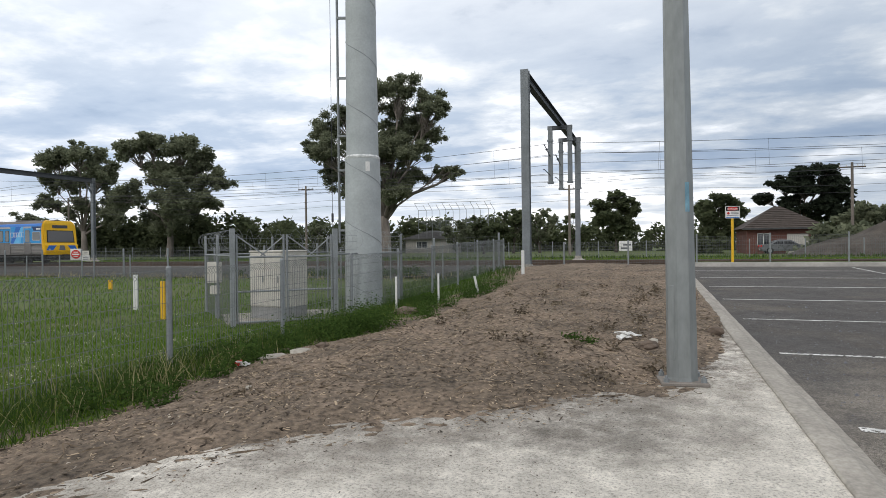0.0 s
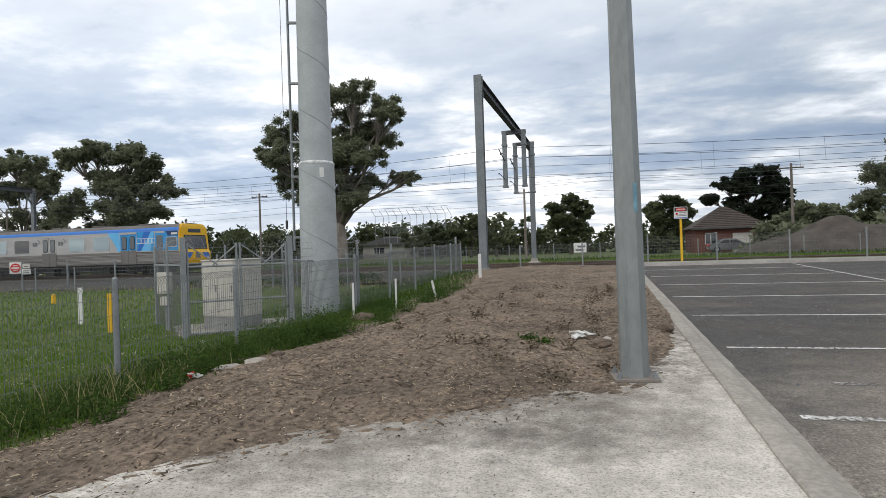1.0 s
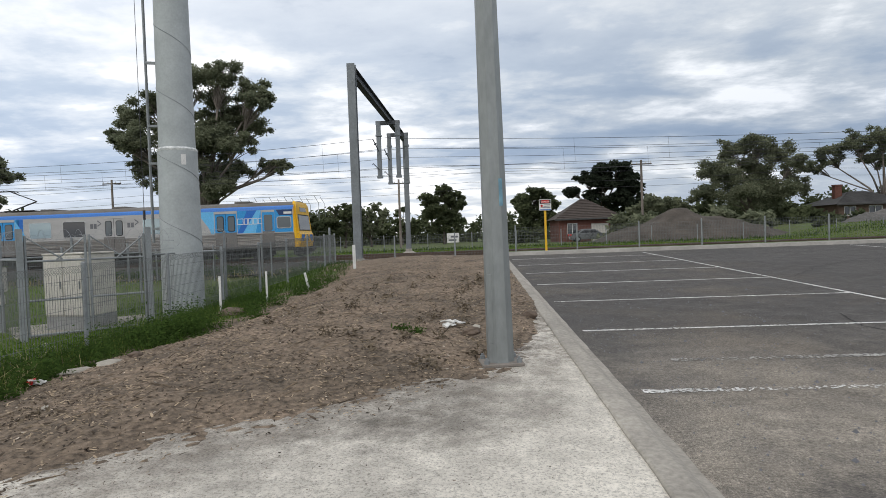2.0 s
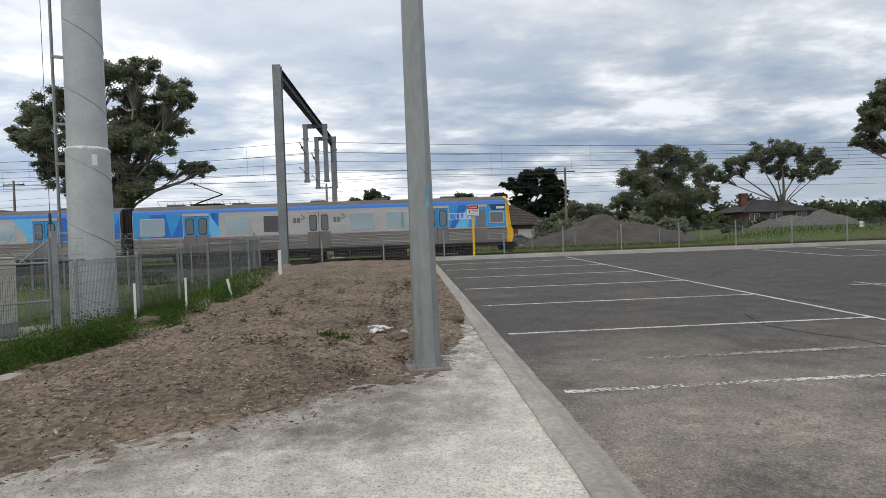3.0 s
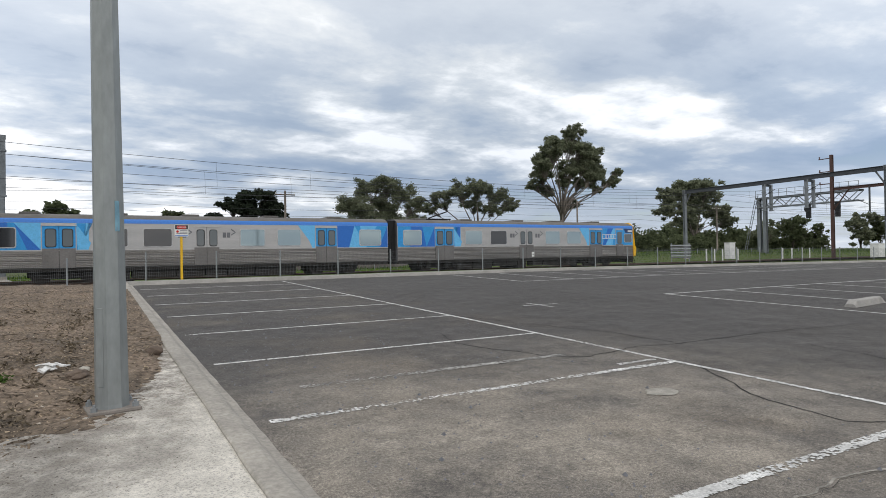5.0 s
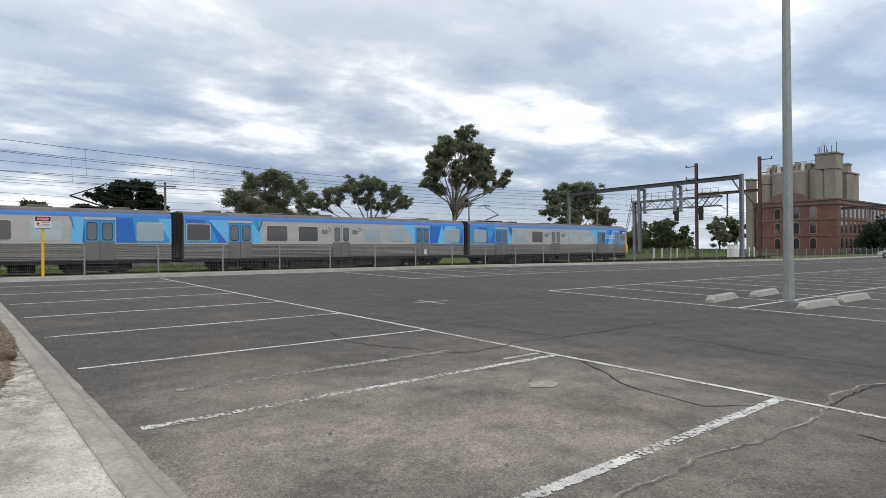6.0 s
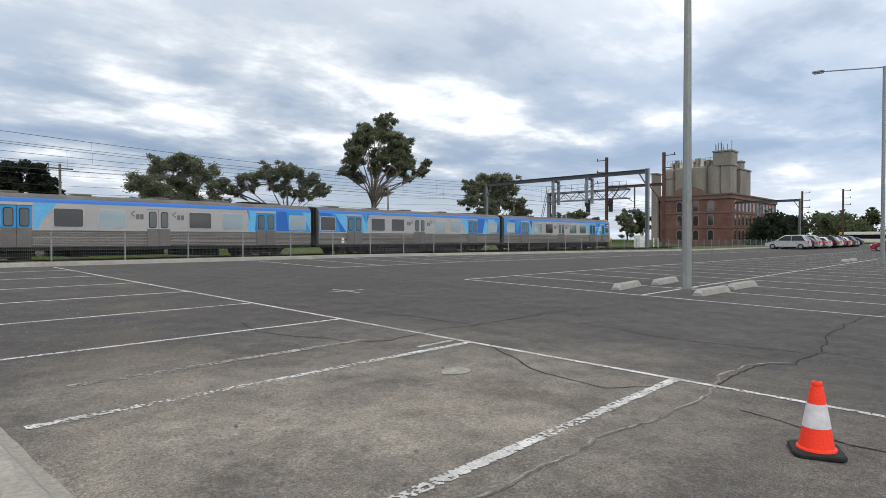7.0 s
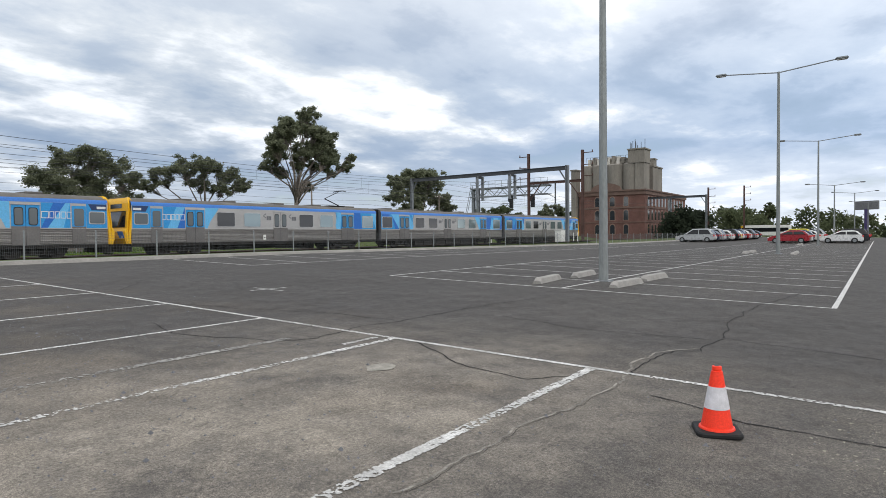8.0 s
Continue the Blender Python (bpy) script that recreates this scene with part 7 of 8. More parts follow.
for x, y, h in ((-8.5, 72.2, 8.2), (20.0, 72.2, 9.3), (-45.3, 75, 9.9), (66.0, 72.2, 9.4), (100, 72.2, 9.4), (-86, 72, 9.5), (29.2, 118, 9.7)):
    power_pole(x, y, h)


def batting_cage():
    c = thing("batting_cage", pose(-36, 95, 0.1), "tall steel-framed sports net beyond the railway", "sports cage")
    for i in range(6):
        for y in (0, 4):
            bm = bm_new()
            tube(bm, [(i * 2.4, y, 0), (i * 2.4, y, 7.2), (i * 2.4 - 0.7, y, 8.4)], 0.04, 5)
            part("post", bm, M_GALV_DULL, c)
    for z in (3.6, 5.4, 7.2, 8.4):
        bm = bm_new()
        tube(bm, [(-0.7 * (z > 8), 0, z), (12.4, 0, z)], 0.045, 4)
        part("rail", bm, M_GALV_DULL, c)
    bm = bm_new()
    for i in range(60):
        x = i * 0.2
        s = 1.4 * 4 * (i / 60) * (1 - i / 60)
        tube(bm, [(x, 0, 5.4), (x, 0.4, 5.2 - s)], 0.012, 3, False)
    for k in range(8):
        tube(bm, [(12 * i / 12, 0.4 * k / 8, 5.4 - (0.2 + 1.4 * 4 * (i / 12) * (1 - i / 12)) * k / 8) for i in range(13)], 0.012, 3, False)
    part("net", bm, M_GALV_DULL, c, "sagging grey net")


batting_cage()


def billboard():
    b = thing("billboard", pose(170, 2.2, 0, 0, 0, 60), "distant dark billboard on a purple post", "billboard")
    bm = bm_new()
    tube(bm, [(0, 0, 0), (0, 0, 6.4)], 0.45, 10)
    part("post", bm, material("purple_paint", (0.06, 0.045, 0.13), 0.6), b)
    bm = bm_new()
    box(bm, -2.6, 2.6, -0.3, 0.3, 6.3, 8.3)
    part("panel", bevelled(bm, 0.05, 1), M_GREYBAR, b)
    bm = bm_new()
    box(bm, -2.4, 2.4, -0.36, -0.31, 6.5, 8.1)
    part("poster", bm, M_GALV_DULL, b)


billboard()


def bus():
    b = thing("bus", pose(172, 23, 0.1, 0, 0, 85), "white and yellow bus beyond the parked cars", "bus")
    bm = bm_new()
    box(bm, -5.5, 5.5, -1.25, 1.25, 0.4, 3.0)
    part("body", bevelled(bm, 0.15, 2), M_WHITE, b)
    bm = bm_new()
    box(bm, -5.3, 5.35, -1.27, 1.27, 1.35, 2.35)
    part("window_band", bevelled(bm, 0.03, 1), M_CARGLASS, b)
    bm = bm_new()
    box(bm, 4.6, 5.52, -1.28, 1.28, 2.4, 2.9)
    part("front_panel", bm, M_YELLOW, b)
    for u in (-3.4, 3.2):
        for s in (-1, 1):
            bm = bm_new()
            tube(bm, [(u, s * 1.0, 0.45), (u, s * 1.28, 0.45)], 0.45, 16)
            part("wheel", bm, M_RUBBER, b)


bus()


def relay_box(x, y, z, w, d, h):
    c = thing("relay_cabinet", pose(x, y, z), "white railway relay cabinet on short legs", "cabinet", "relay cabinets")
    bm = bm_new()
    box(bm, -w, w, -d, d, 0.25, h)
    part("body", bevelled(bm, 0.02, 1), M_WHITE, c)
    bm = bm_new()
    box(bm, -w - 0.04, w + 0.04, -d - 0.04, d + 0.04, h, h + 0.05)
    part("roof", bm, M_WHITE, c)
    for sx in (-1, 1):
        bm = bm_new()
        box(bm, sx * (w - 0.05) - 0.04, sx * (w - 0.05) + 0.04, -0.04, 0.04, -0.2, 0.25)
        part("leg", bm, M_GALV_DULL, c)


relay_box(68.4, 31.2, 0.0, 0.6, 0.4, 1.8)
relay_box(67.6, 47.0, 0.1, 0.5, 0.4, 2.2)
for x, y in ((63.2, 47), (64.7, 47), (66.2, 47), (68.6, 46.6), (78.5, 47), (80.6, 47), (83, 47), (84.4, 46.8), (71.5, 30.8), (73, 30.9)):
    stake(x, y, 0.05, 1.5, M_WHITE, "white marker post beside the railway", 0.09)
# a low grey stack beside the track, built as slats with two added posts
s = thing("sign", pose(58.6, 46.9, 0.1), "stack of grey slats on two posts beside the railway", "sign")
for k in range(8):
    bm = bm_new()
    box(bm, -1.7, 1.7, -0.05, 0.05, 0.5 + k * 0.2, 0.62 + k * 0.2)
    part("slat", bm, M_GALV if k % 2 else M_GREYBAR, s)
for u in (-1.5, 1.5):
    bm = bm_new()
    box(bm, u - 0.05, u + 0.05, 0.05, 0.12, -0.2, 2.2)
    part("post", bm, M_GALV_DULL, s)


# ---- distant scrub that closes the view ----
def scrub(x0, x1, y, h0, h1, seed, label, step=2.2, mat=M_LEAF_B, across=False):
    """A belt of bushes along x, or along y from x0 to x1 at the place y across."""
    rnd = random.Random(seed)
    vs, fs = [], []
    x = x0
    while x < x1:
        h = rnd.uniform(h0, h1)
        for k in range(4):
            u, v = x + rnd.uniform(-1, 1), y + rnd.uniform(-2, 2)
            leaf_cloud(vs, fs, (v, u, h * (0.12 + 0.26 * k)) if across else (u, v, h * (0.12 + 0.26 * k)), h * (0.48 - 0.05 * k), 105, 0.34 if h < 5 else 0.5, rnd, 0.8)
        x += step * rnd.uniform(0.6, 1.3)
    tagged(raw("scrub", vs, fs, mat), label, "bushes", kind="stuff")


scrub(-125, -60, 88, 3.0, 5.5, 1, "dark hedge of bushes beyond the railway")
scrub(-100, -52, 84, 4.0, 7.0, 40, "dark understorey below the gum trees", 1.6)
scrub(-75, -8, 112, 3.6, 6.6, 2, "distant dark trees along the sports ground", 1.5)
scrub(-8, 62, 108, 3.2, 5.6, 3, "distant dark trees behind the houses", 1.7)
scrub(52, 82, 84, 2.6, 4.6, 4, "dark garden shrubs behind a fence")
scrub(60, 200, 118, 3.5, 6.0, 5, "distant dark trees behind the houses", 3.0)
scrub(172, 192, 30, 4.0, 7.5, 6, "dark palms and shrubs beside the mill", 2.0)
scrub(15, 31, 64.5, 2.2, 3.6, 7, "scrubby bushes on the spoil heap", 1.8, M_LEAF)
scrub(54, 150, 79, 2.6, 4.4, 8, "dark shrubs along the far street", 1.8)
scrub(150, 205, 52, 4.0, 8.0, 9, "dark trees beyond the mill", 3.0)
scrub(-60, 52, 205, 4.0, 8.5, 20, "distant dark trees beyond the parked cars", 4.0, across=True)
scrub(-40, 30, 178, 2.0, 5.0, 21, "distant bushes beyond the parked cars", 4.0, across=True)
scrub(33, 56, 85, 3.0, 5.4, 30, "dark garden trees behind the brick house", 1.6)
scrub(4, 9, 76, 1.5, 3.2, 31, "dark garden shrubs beside a brick house", 1.5)
scrub(17, 24, 70, 1.5, 3.4, 32, "grey-green shrubs beside the spoil heap", 1.5, M_LEAF)
scrub(92, 150, 86, 3.4, 6.2, 33, "dark trees along the far street", 2.0)
scrub(36, 43, 71, 2.2, 3.0, 34, "dark garden shrubs before a brick house", 1.4)
scrub(121, 152, 32.5, 3.4, 6.0, 35, "dark palms and bushes between the fence and the tracks", 2.0, M_LEAF_C)

# ---- grass, weeds, chips, litter, cracks ----
def blades(name, n, area, zf, h0, h1, w, mat, label, seed, bend=0.5, keep=None, kind="stuff", cat="grass"):
    rnd = random.Random(seed)
    vs, fs = [], []
    made = 0
    while made < n:
        x, y = area(rnd)
        made += 1
        if keep and not keep(x, y):
            continue
        z = zf(x, y) - 0.01
        h = rnd.uniform(h0, h1)
        a = rnd.uniform(0, 6.283)
        dx, dy = math.cos(a), math.sin(a)
        lx, ly = rnd.gauss(0, bend) * h, rnd.gauss(0, bend) * h
        ww = w * rnd.uniform(0.6, 1.3)
        i = len(vs)
        vs += [(x - dx * ww, y - dy * ww, z), (x + dx * ww, y + dy * ww, z), (x + dx * ww * 0.7 + lx * 0.4, y + dy * ww * 0.7 + ly * 0.4, z + h * 0.6), (x - dx * ww * 0.7 + lx * 0.4, y - dy * ww * 0.7 + ly * 0.4, z + h * 0.6), (x + lx, y + ly, z + h)]
        fs += [(i, i + 1, i + 2, i + 3), (i + 3, i + 2, i + 4)]
    return tagged(raw(name, vs, fs, mat), label, cat, kind=kind)


def left_of_bank(x, y):
    return x < bank_edge(y) - 0.15 + 0.35 * noise.noise((x * 1.3, y * 1.3, 4))


blades("grass", 60000, lambda r: (r.triangular(-17, -4.0, -5), r.triangular(1.5, 24, 3.5)), ground_z, 0.035, 0.09, 0.006, M_GRASS, "short green lawn grass behind the fence", 21, keep=left_of_bank)
blades("grass", 16000, lambda r: (r.uniform(-40, -12), r.uniform(8, 25)), ground_z, 0.05, 0.14, 0.012, M_GRASS, "green lawn grass near the tracks", 22)
blades("tall_grass", 9000, lambda r: (r.gauss(-5.2, 0.4), r.uniform(1.0, 14)), ground_z, 0.08, 0.26, 0.005, M_WEED, "uncut grass along the fence", 23, keep=left_of_bank)
blades("dry_grass", 160, lambda r: (r.gauss(-4.75, 0.3), r.gauss(5.0, 0.8)), ground_z, 0.2, 0.5, 0.004, M_DRY, "dry straw-coloured grass by the fence", 24, keep=left_of_bank)
blades("dry_grass", 1500, lambda r: (r.uniform(-40, -6), r.uniform(24, 26)), ground_z, 0.1, 0.35, 0.010, M_DRY, "dry grass along the tracks", 25)
blades("tall_grass", 9000, lambda r: (r.uniform(-9, -3.0), r.uniform(14, 30)), lambda x, y: ground_z(x, y) + 0.02, 0.08, 0.24, 0.006, M_WEED, "rough grass at the end of the bank", 26, keep=left_of_bank)
blades("grass", 50000, lambda r: (r.uniform(-60, 120), r.uniform(48.5, 60)), ground_z, 0.04, 0.12, 0.03, M_GRASS, "green grass beyond the railway", 27)
blades("yellow_grass", 18000, lambda r: (r.uniform(-60, 120), r.uniform(48.5, 60)), ground_z, 0.04, 0.13, 0.03, M_GRASS_Y, "yellowish grass beyond the railway", 227)
blades("tall_grass", 6000, lambda r: (r.uniform(-60, 120), r.gauss(54.5, 1.2)), ground_z, 0.15, 0.45, 0.03, M_WEED, "long grass along the far fence", 127)
blades("tall_grass", 3500, lambda r: (r.uniform(1.5, 90), r.uniform(23.1, 25)), ground_z, 0.02, 0.05, 0.010, M_WEED, "low weeds beside the tracks", 28)


blades("yellow_grass", 5000, lambda r: (r.triangular(-17, -4.2, -6), r.triangular(2, 24, 5)), ground_z, 0.05, 0.12, 0.006, M_GRASS_Y, "yellowish patches in the lawn", 29, keep=lambda x, y: left_of_bank(x, y) and noise.noise((x * 0.7, y * 0.9, 3)) > 0.1)
blades("yellow_grass", 1500, lambda r: (r.gauss(-5.2, 0.45), r.uniform(2.5, 12)), ground_z, 0.10, 0.28, 0.0035, M_GRASS_Y, "pale seeding grass along the fence", 30, keep=left_of_bank)


def weeds(name, spots, mat, label, seed, size=0.035, n=260):
    rnd = random.Random(seed)
    vs, fs = [], []
    for x, y, r, h in spots:
        z = max(ground_z(x, y), mulch_z(x, y) if x > bank_edge(y) - 0.2 else -9)
        for _ in range(int(n * r / 0.3)):
            p = Vector((x + rnd.gauss(0, r * 0.5), y + rnd.gauss(0, r * 0.5), z + abs(rnd.gauss(0, h * 0.5))))
            a = Vector((rnd.gauss(0, 1), rnd.gauss(0, 1), rnd.gauss(0.3, 0.5))).normalized()
            b = a.cross(Vector((rnd.gauss(0, 1), rnd.gauss(0, 1), rnd.gauss(0, 1)))).normalized()
            s = size * rnd.uniform(0.5, 1.5)
            i = len(vs)
            vs += [tuple(p - a * s), tuple(p + b * s * 0.45), tuple(p + a * s), tuple(p - b * s * 0.45)]
            fs.append((i, i + 1, i + 2, i + 3))
    return tagged(raw(name, vs, fs, mat), label, "weeds", kind="stuff")


_w = random.Random(8)
weeds("weeds", [(-4.8 + _w.gauss(0, 0.3), 4.0 + 0.25 * k, _w.uniform(0.15, 0.4), _w.uniform(0.12, 0.36)) for k in range(20)] + [(-4.55 + _w.gauss(0, 0.2), 8.4 + 0.2 * k, 0.35, 0.38) for k in range(9)] +
      [(-4.2 + _w.gauss(0, 0.3), 10.5 + 0.5 * k, 0.25, 0.2) for k in range(14)], M_WEED, "dark green weeds along the foot of the bank", 31, 0.022, 480)
weeds("weeds", [(-0.75, 6.75, 0.13, 0.05), (-0.6, 6.65, 0.1, 0.05)], M_WEED, "small patch of green weeds in the mulch", 32, 0.02, 260)
weeds("weeds", [(-13.0 + _w.gauss(0, 2.5), 26 + _w.uniform(0, 4), 0.5, 0.3) for k in range(24)], M_WEED, "weeds along the track edge", 33, 0.07, 120)
weeds("dead_weeds", [(_w.uniform(-3.2, 0.5), _w.uniform(5.5, 14), _w.uniform(0.05, 0.14), _w.uniform(0.06, 0.16)) for k in range(34)] + [(-0.35, 5.2, 0.14, 0.12), (0.1, 5.6, 0.1, 0.12), (-3.2, 4.2, 0.12, 0.1)],
      material("dead_stalks", (0.14, 0.11, 0.075), 0.95, island=0.4), "dry dead weed stalks in the mulch", 34, 0.022, 170)
weeds("clover", [(_w.triangular(-14, -4.8, -5.5), _w.triangular(2.5, 14, 5), 0.25, 0.06) for k in range(90)], M_FLOWER, "pale clover flowers in the lawn", 35, 0.010, 40)


def chips(name, n, mat, label, seed, s0, s1, dens, flat=0.3, area=((-4.8, 1.0), (1.2, 25.0)), long=1.0):
    rnd = random.Random(seed)
    vs, fs = [], []
    for _ in range(n):
        x = rnd.uniform(*area[0])
        y = rnd.triangular(area[1][0], area[1][1], area[1][0] + 3)
        d = y - path_edge(x)
        if not dens(rnd, x, y, d) or x > 0.92 or noise.noise((x * 1.6, y * 1.6, seed)) < rnd.uniform(-0.7, 0.25):
            continue
        z = max(mulch_z(x, y), path_z(x, y))
        s = rnd.uniform(s0, s1)
        a = rnd.uniform(0, 6.283)
        ca, sa = math.cos(a), math.sin(a)
        l, w, t = s * long * rnd.uniform(0.7, 1.6), s * rnd.uniform(0.3, 0.8), s * flat * rnd.uniform(0.5, 1.5)
        tilt = rnd.gauss(0, 0.25)
        i = len(vs)
        for u, v, k in ((-l, -w, 0), (l, -w * 0.7, 0), (l * 0.8, w, 0), (-l, w * 0.6, 0), (-l * 0.6, -w * 0.4, 1), (l * 0.7, -w * 0.3, 1), (l * 0.5, w * 0.6, 1)):
            vs.append((x + ca * u - sa * v, y + sa * u + ca * v, z - 0.003 + k * t + u * tilt))
        fs += [(i, i + 1, i + 5, i + 4), (i + 1, i + 2, i + 6, i + 5), (i + 2, i + 3, i + 4, i + 6), (i + 3, i, i + 4), (i + 4, i + 5, i + 6)]
    return tagged(raw(name, vs, fs, mat), label, "mulch", kind="stuff")


def on_bank(r, x, y, d):
    return d > -0.25 + r.gauss(0, 0.18) and x > bank_edge(y) - 0.4


chips("bark_chips", 64000, M_CHIP, "brown bark chips strewn over the soil bank", 41, 0.004, 0.014, on_bank, long=1.6)
chips("dark_chips", 36000, material("dark_chips", (0.070, 0.052, 0.038), 0.95, island=0.5), "dark damp bark chips on the soil", 42, 0.004, 0.014, on_bank, long=1.6)
chips("twigs", 2600, material("dead_twigs", (0.12, 0.09, 0.062), 0.95, island=0.5), "thin dead twigs lying on the soil", 45, 0.008, 0.016, on_bank, 0.5, long=6.0)
chips("pale_chips", 1300, M_CHIP_PALE, "pale wood chips and stones in the mulch", 43, 0.004, 0.013, on_bank, 0.6)
chips("path_grit", 20000, material("soil_grit", (0.13, 0.10, 0.08), 0.95, island=0.5), "dark grit and soil crumbs on the concrete", 44, 0.002, 0.008, lambda r, x, y, d: -2.8 < d < 0.2 and r.random() < math.exp(d * 1.1) * 0.9 + 0.05, 0.6, ((-4.8, 1.0), (0.0, 9.0)))


def stone(x, y, r, mat, label, seed, flat=0.6, z=None, name="rock"):
    rnd = random.Random(seed)
    bm = bm_new()
    bmesh.ops.create_icosphere(bm, subdivisions=3, radius=r)
    for v in bm.verts:
        k = 1 + 0.35 * noise.noise(v.co / r * 1.3 + Vector((seed, 0, 0))) + 0.12 * noise.noise(v.co / r * 4)
        v.co = Vector((v.co.x * k * 1.25, v.co.y * k, v.co.z * k * flat))
    o = part(name, bm, mat, smooth=False)
    o.location = (x, y, (mulch_z(x, y) if z is None else z) + r * flat * 0.5)
    o.rotation_euler = (0, 0, rnd.uniform(0, 6))
    return tagged(o, label, "rock")


M_STONE_D = material("brown_stone", (0.14, 0.105, 0.08), 0.9, scale=6, bump=0.4, bump_scale=20)
M_STONE_P = material("pale_stone", (0.36, 0.33, 0.28), 0.9, scale=6, bump=0.4, bump_scale=20)
stone(0.03, 6.55, 0.085, M_STONE_D, "rounded brown stone in the mulch", 1)
stone(0.78, 7.75, 0.075, M_STONE_D, "brown stone beside the kerb", 2, 0.8)
stone(-3.85, 6.7, 0.07, M_STONE_D, "brown stone at the edge of the bank", 3)
stone(0.08, 6.85, 0.05, M_STONE_P, "small pale stone in the mulch", 4)
stone(-4.3, 6.35, 0.15, M_STONE_P, "flat pale slab of broken concrete", 5, 0.22)
stone(-4.1, 6.6, 0.12, M_STONE_P, "flat pale slab of broken concrete", 6, 0.25)
stone(-3.4, 4.6, 0.03, M_STONE_P, "small pale stone on the bank", 7)
stone(-4.6, 11.3, 0.22, M_STONE_D, "mossy stone at the foot of the bank", 8, 0.4)

# crumpled white litter: a broken plastic bracket, and a torn wrapper
def litter(x, y, label, seed, s, mats):
    t = thing("litter", pose(x, y, mulch_z(x, y) + 0.005, 0, 0, 20), label, "litter")
    rnd = random.Random(seed)
    for k in range(4):
        bm = bm_new()
        box(bm, -s, s, -s * 0.35, s * 0.35, 0, 0.018)
        bmesh.ops.subdivide_edges(bm, edges=bm.edges[:], cuts=2, use_grid_fill=True)
        for v in bm.verts:
            v.co.z += 0.3 * s * noise.noise(v.co * (2.0 / s) + Vector((seed + k, 0, 0)))
        o = part("fragment", bm, mats[k % len(mats)], t)
        o.location, o.rotation_euler = (rnd.uniform(-s, s) * 0.8, rnd.uniform(-s, s) * 0.5, 0.01 + 0.012 * k), (rnd.uniform(-0.3, 0.3), rnd.uniform(-0.4, 0.4), rnd.uniform(0, 3))


litter(-0.19, 6.95, "broken white plastic bracket lying on the mulch", 3, 0.09, [M_WHITE])
litter(-4.36, 5.75, "torn white and red wrapper by the grass", 6, 0.07, [M_WHITE, M_WHITE, M_RED])


def crack(pts, seed, w=0.0105, mat=None, label="dark crack in the worn asphalt", lift=0.0045):
    """A ragged dark groove in the asphalt."""
    vs, fs = [], []
    P = [Vector((x, y, 0)) for x, y in pts]
    seg = []
    for a, b in zip(P, P[1:]):
        n = max(2, int((b - a).length / 0.07))
        seg += [a.lerp(b, i / n) for i in range(n)]
    seg.append(P[-1])
    for i, p in enumerate(seg):
        d = (seg[min(i + 1, len(seg) - 1)] - seg[max(i - 1, 0)]).normalized()
        s = Vector((-d.y, d.x, 0))
        p = p + s * (0.09 * noise.noise((i * 0.13, seed, 0)) + 0.03 * noise.noise((i * 0.7, seed, 3)))
        ww = w * (0.55 + 0.9 * abs(noise.noise((i * 0.4, seed, 7))))
        for q in (p - s * ww, p + s * ww):
            vs.append((q.x, q.y, lot_z(q.x, q.y) + lift))
    for i in range(len(seg) - 1):
        fs.append((2 * i, 2 * i + 1, 2 * i + 3, 2 * i + 2))
    tagged(raw("crack", vs, fs, mat or M_CRACK), label, "crack", "asphalt cracks", "structure")


M_CRACK = material("crack_tar", (0.016, 0.015, 0.014), 0.95, scale=9)
for k, pts in enumerate((((4.7, 6.4), (5.0, 5.7), (5.4, 5.4), (6.5, 5.65), (7.0, 5.5), (9.5, 5.5), (11.5, 5.2)), ((6.1, 4.4), (5.5, 3.5), (5.3, 2.95), (5.25, 2.4), (5.65, 2.05)),
                         ((6.0, 1.7), (6.9, 1.78), (7.5, 1.66), (7.65, 1.43), (8.1, 1.46), (8.7, 1.33), (8.4, -0.3), (8.8, -2)),
                         ((8.7, 1.4), (10.3, 1.62), (12.9, 1.58), (15.8, 1.15)), ((5.4, 1.33), (5.25, 0.94), (5.1, 0.55), (5.1, 0.26), (5.15, -0.5)), ((6.0, 15.3), (7.0, 14.6), (7.95, 14.3), (6.6, 12.6)),
                         ((4.77, 8.0), (4.5, 7.1), (4.7, 6.4)), ((6.0, 10.25), (6.5, 8.3), (7.1, 6.75), (7.1, 5.6)), ((8.5, 1.4), (8.2, 3.2), (8.6, 4.6)), ((7.95, 14.3), (10, 16), (13, 16.4)), ((14, 10), (16, 8.8), (19, 9.2)))):
    crack(pts, k + 1)
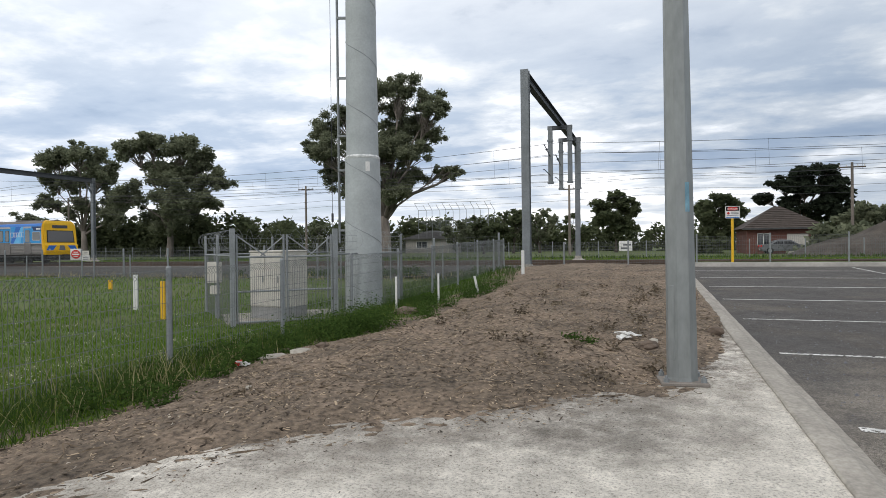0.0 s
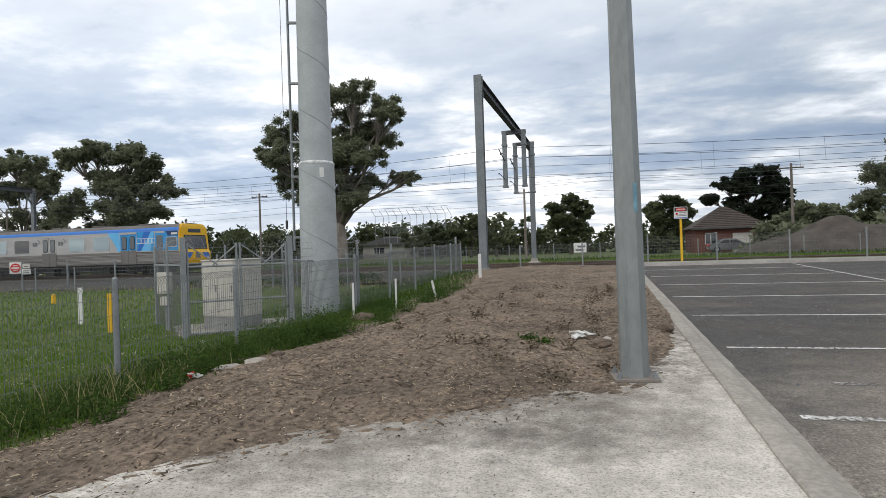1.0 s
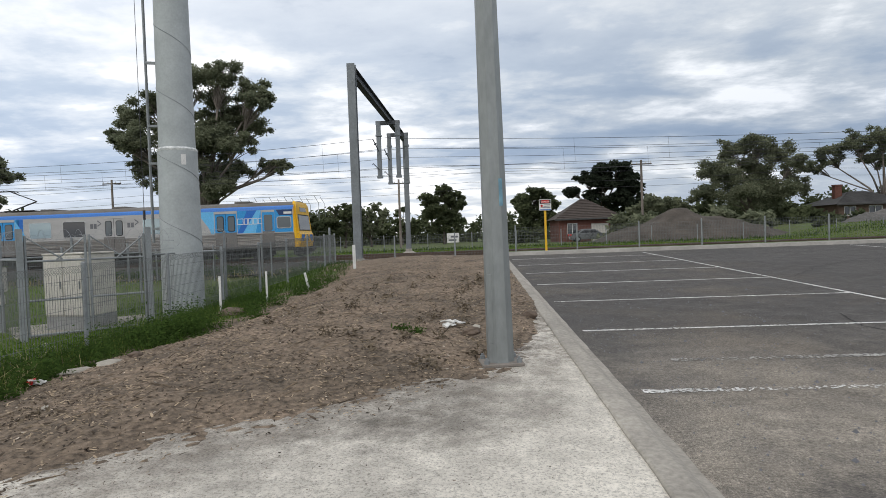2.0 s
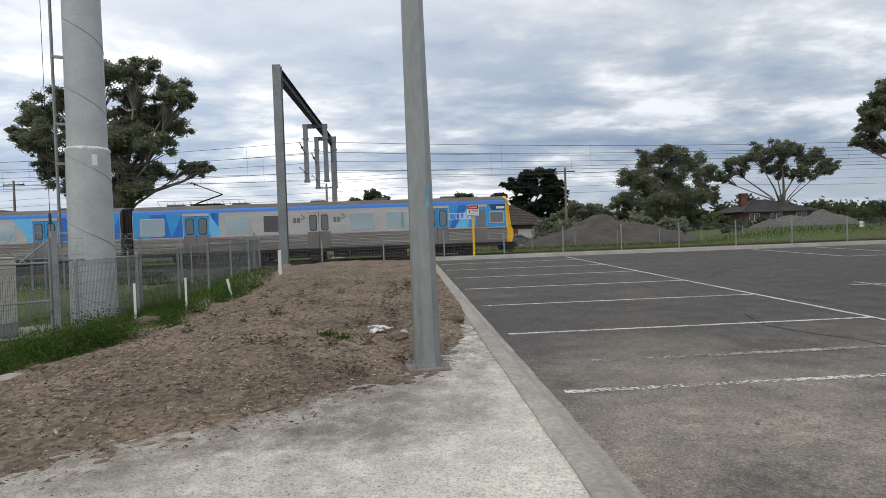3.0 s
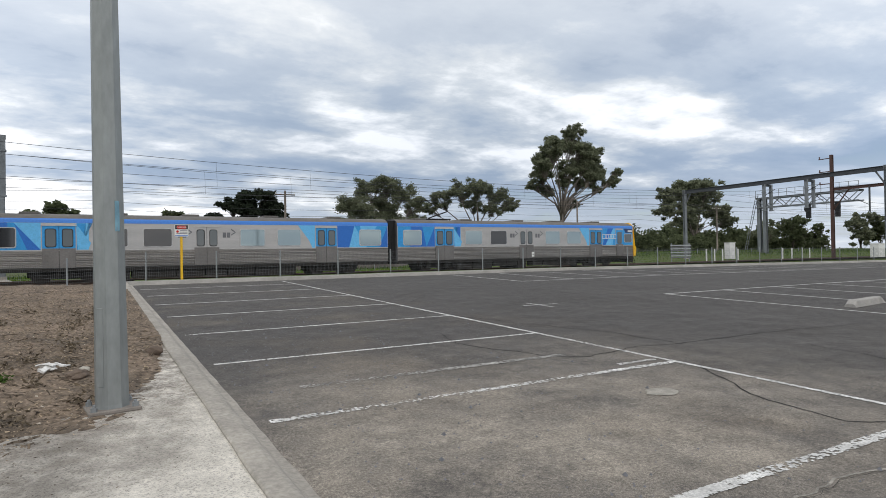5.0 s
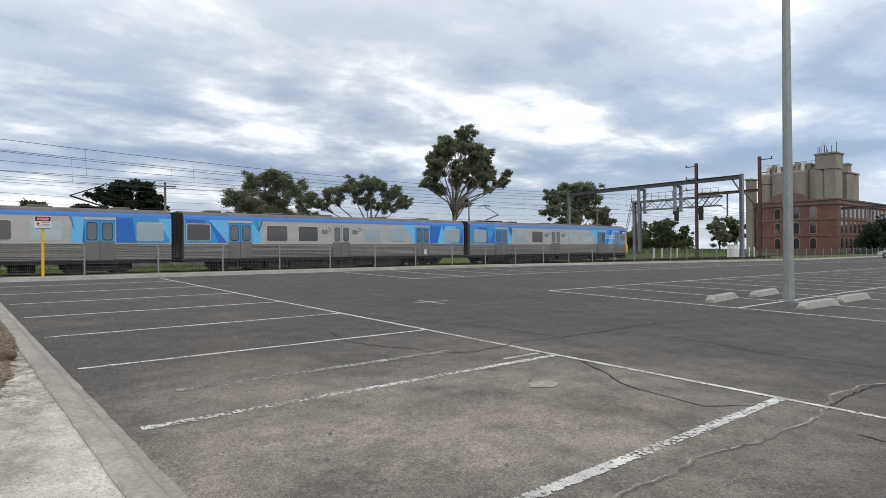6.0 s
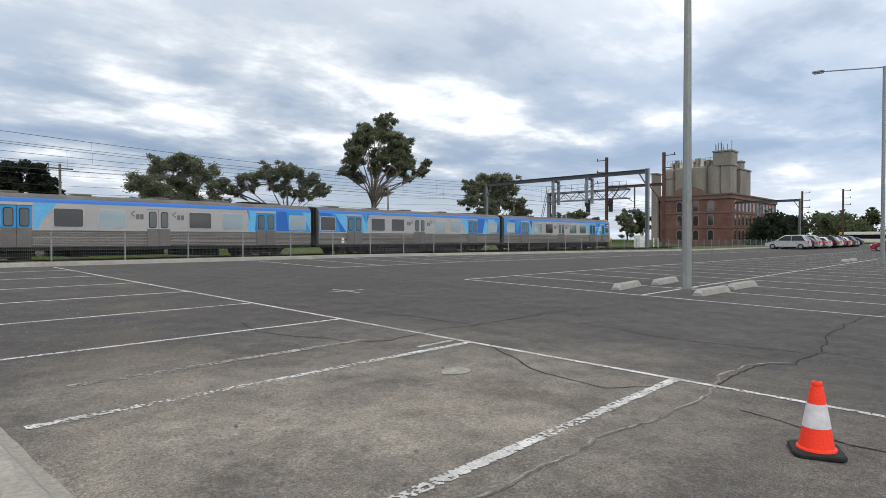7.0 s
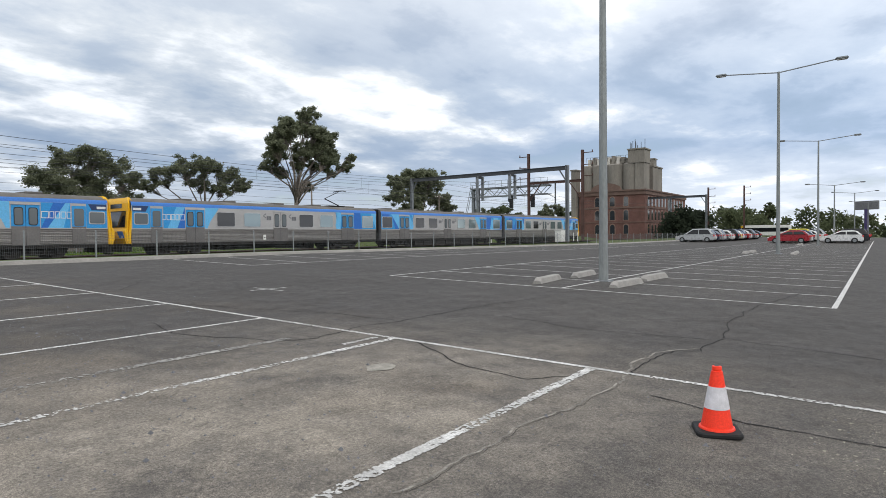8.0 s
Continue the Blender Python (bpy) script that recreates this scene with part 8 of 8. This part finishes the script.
# shallow pale patch, pebbles
M_PATCH = material("pale_patch", (0.30, 0.28, 0.24), 0.9, var=0.3, scale=8, detail=0.3)
vs = [(4.76 + 0.17 * math.cos(a * 0.5236) * (1 + 0.2 * math.sin(a * 2.3)), 3.78 + 0.14 * math.sin(a * 0.5236), lot_z(4.76, 3.78 + 0.14 * math.sin(a * 0.5236)) + 0.005) for a in range(12)]
tagged(raw("asphalt_patch", vs, [tuple(range(12))], M_PATCH), "small pale patch on the asphalt", "patch", kind="structure")
_r = random.Random(77)
vs, fs = [], []
for _ in range(1500):
    x, y = 1.35 + abs(_r.gauss(0, 2.2)), _r.uniform(-1.5, 12)
    s = _r.uniform(0.004, 0.012) if _r.random() < 0.97 else 0.022
    z = lot_z(x, y)
    i = len(vs)
    vs += [(x + s, y, z), (x - s * 0.6, y + s, z), (x - s * 0.5, y - s, z), (x, y, z + s * 1.1)]
    fs += [(i, i + 1, i + 3), (i + 1, i + 2, i + 3), (i + 2, i, i + 3)]
tagged(raw("pebbles", vs, fs, M_GREYBAR), "dark pebbles scattered on the asphalt", "pebbles", kind="stuff")

# the seam beside the bay line, silted up with pale dust
M_SILT = material("pale_silt", (0.30, 0.278, 0.24), 0.95, var=0.4, scale=5, color2=(0.10, 0.092, 0.08), detail=0.4)
SEAM = ((2.66, 1.84), (3.15, 1.83), (3.81, 1.80), (4.5, 1.77), (4.94, 1.71), (5.62, 1.67))
crack(SEAM, 41, 0.014, M_SILT, "asphalt crack filled with pale dust", 0.003)
crack([(x, y - 0.03) for x, y in SEAM], 41, 0.0025)
crack(((5.62, 1.67), (6.0, 1.72), (6.5, 1.86), (7.2, 1.84), (7.6, 1.66), (7.8, 1.46)), 43, 0.016, M_SILT, "asphalt crack filled with pale dust", 0.003)
_f = random.Random(19)
vs, fs = [], []
for _ in range(420):
    x, y = _f.gauss(5.1, 0.5), _f.gauss(-0.25, 0.22)
    r, i, k = _f.uniform(0.002, 0.010) * (1.8 if _f.random() < 0.08 else 1), len(vs), _f.randint(5, 7)
    vs += [(x + r * _f.uniform(0.5, 1.3) * math.cos(6.283 * q / k), y + r * _f.uniform(0.4, 1.0) * math.sin(6.283 * q / k), lot_z(x, y) + 0.004) for q in range(k)]
    fs.append(tuple(range(i, i + k)))
tagged(raw("mortar_flakes", vs, fs, material("dried_mortar", (0.31, 0.29, 0.225), 0.9, var=0.3, scale=9, island=0.4)), "dried pale mortar splashes on the asphalt", "splashes", kind="stuff")



# ---- what moves ----
def train_x(t):
    return -47.19 + 18.575 * t - 0.2183 * t * t


def motions():
    times = [0.5 * k for k in range(17)]
    walk(TRAIN_A, [(t, pose(train_x(t), TRACKS[1], RAIL_Z)) for t in times])
    walk(TRAIN_B, [(t, pose(train_x(t) - 69.4, TRACKS[1], RAIL_Z)) for t in times])


motions()
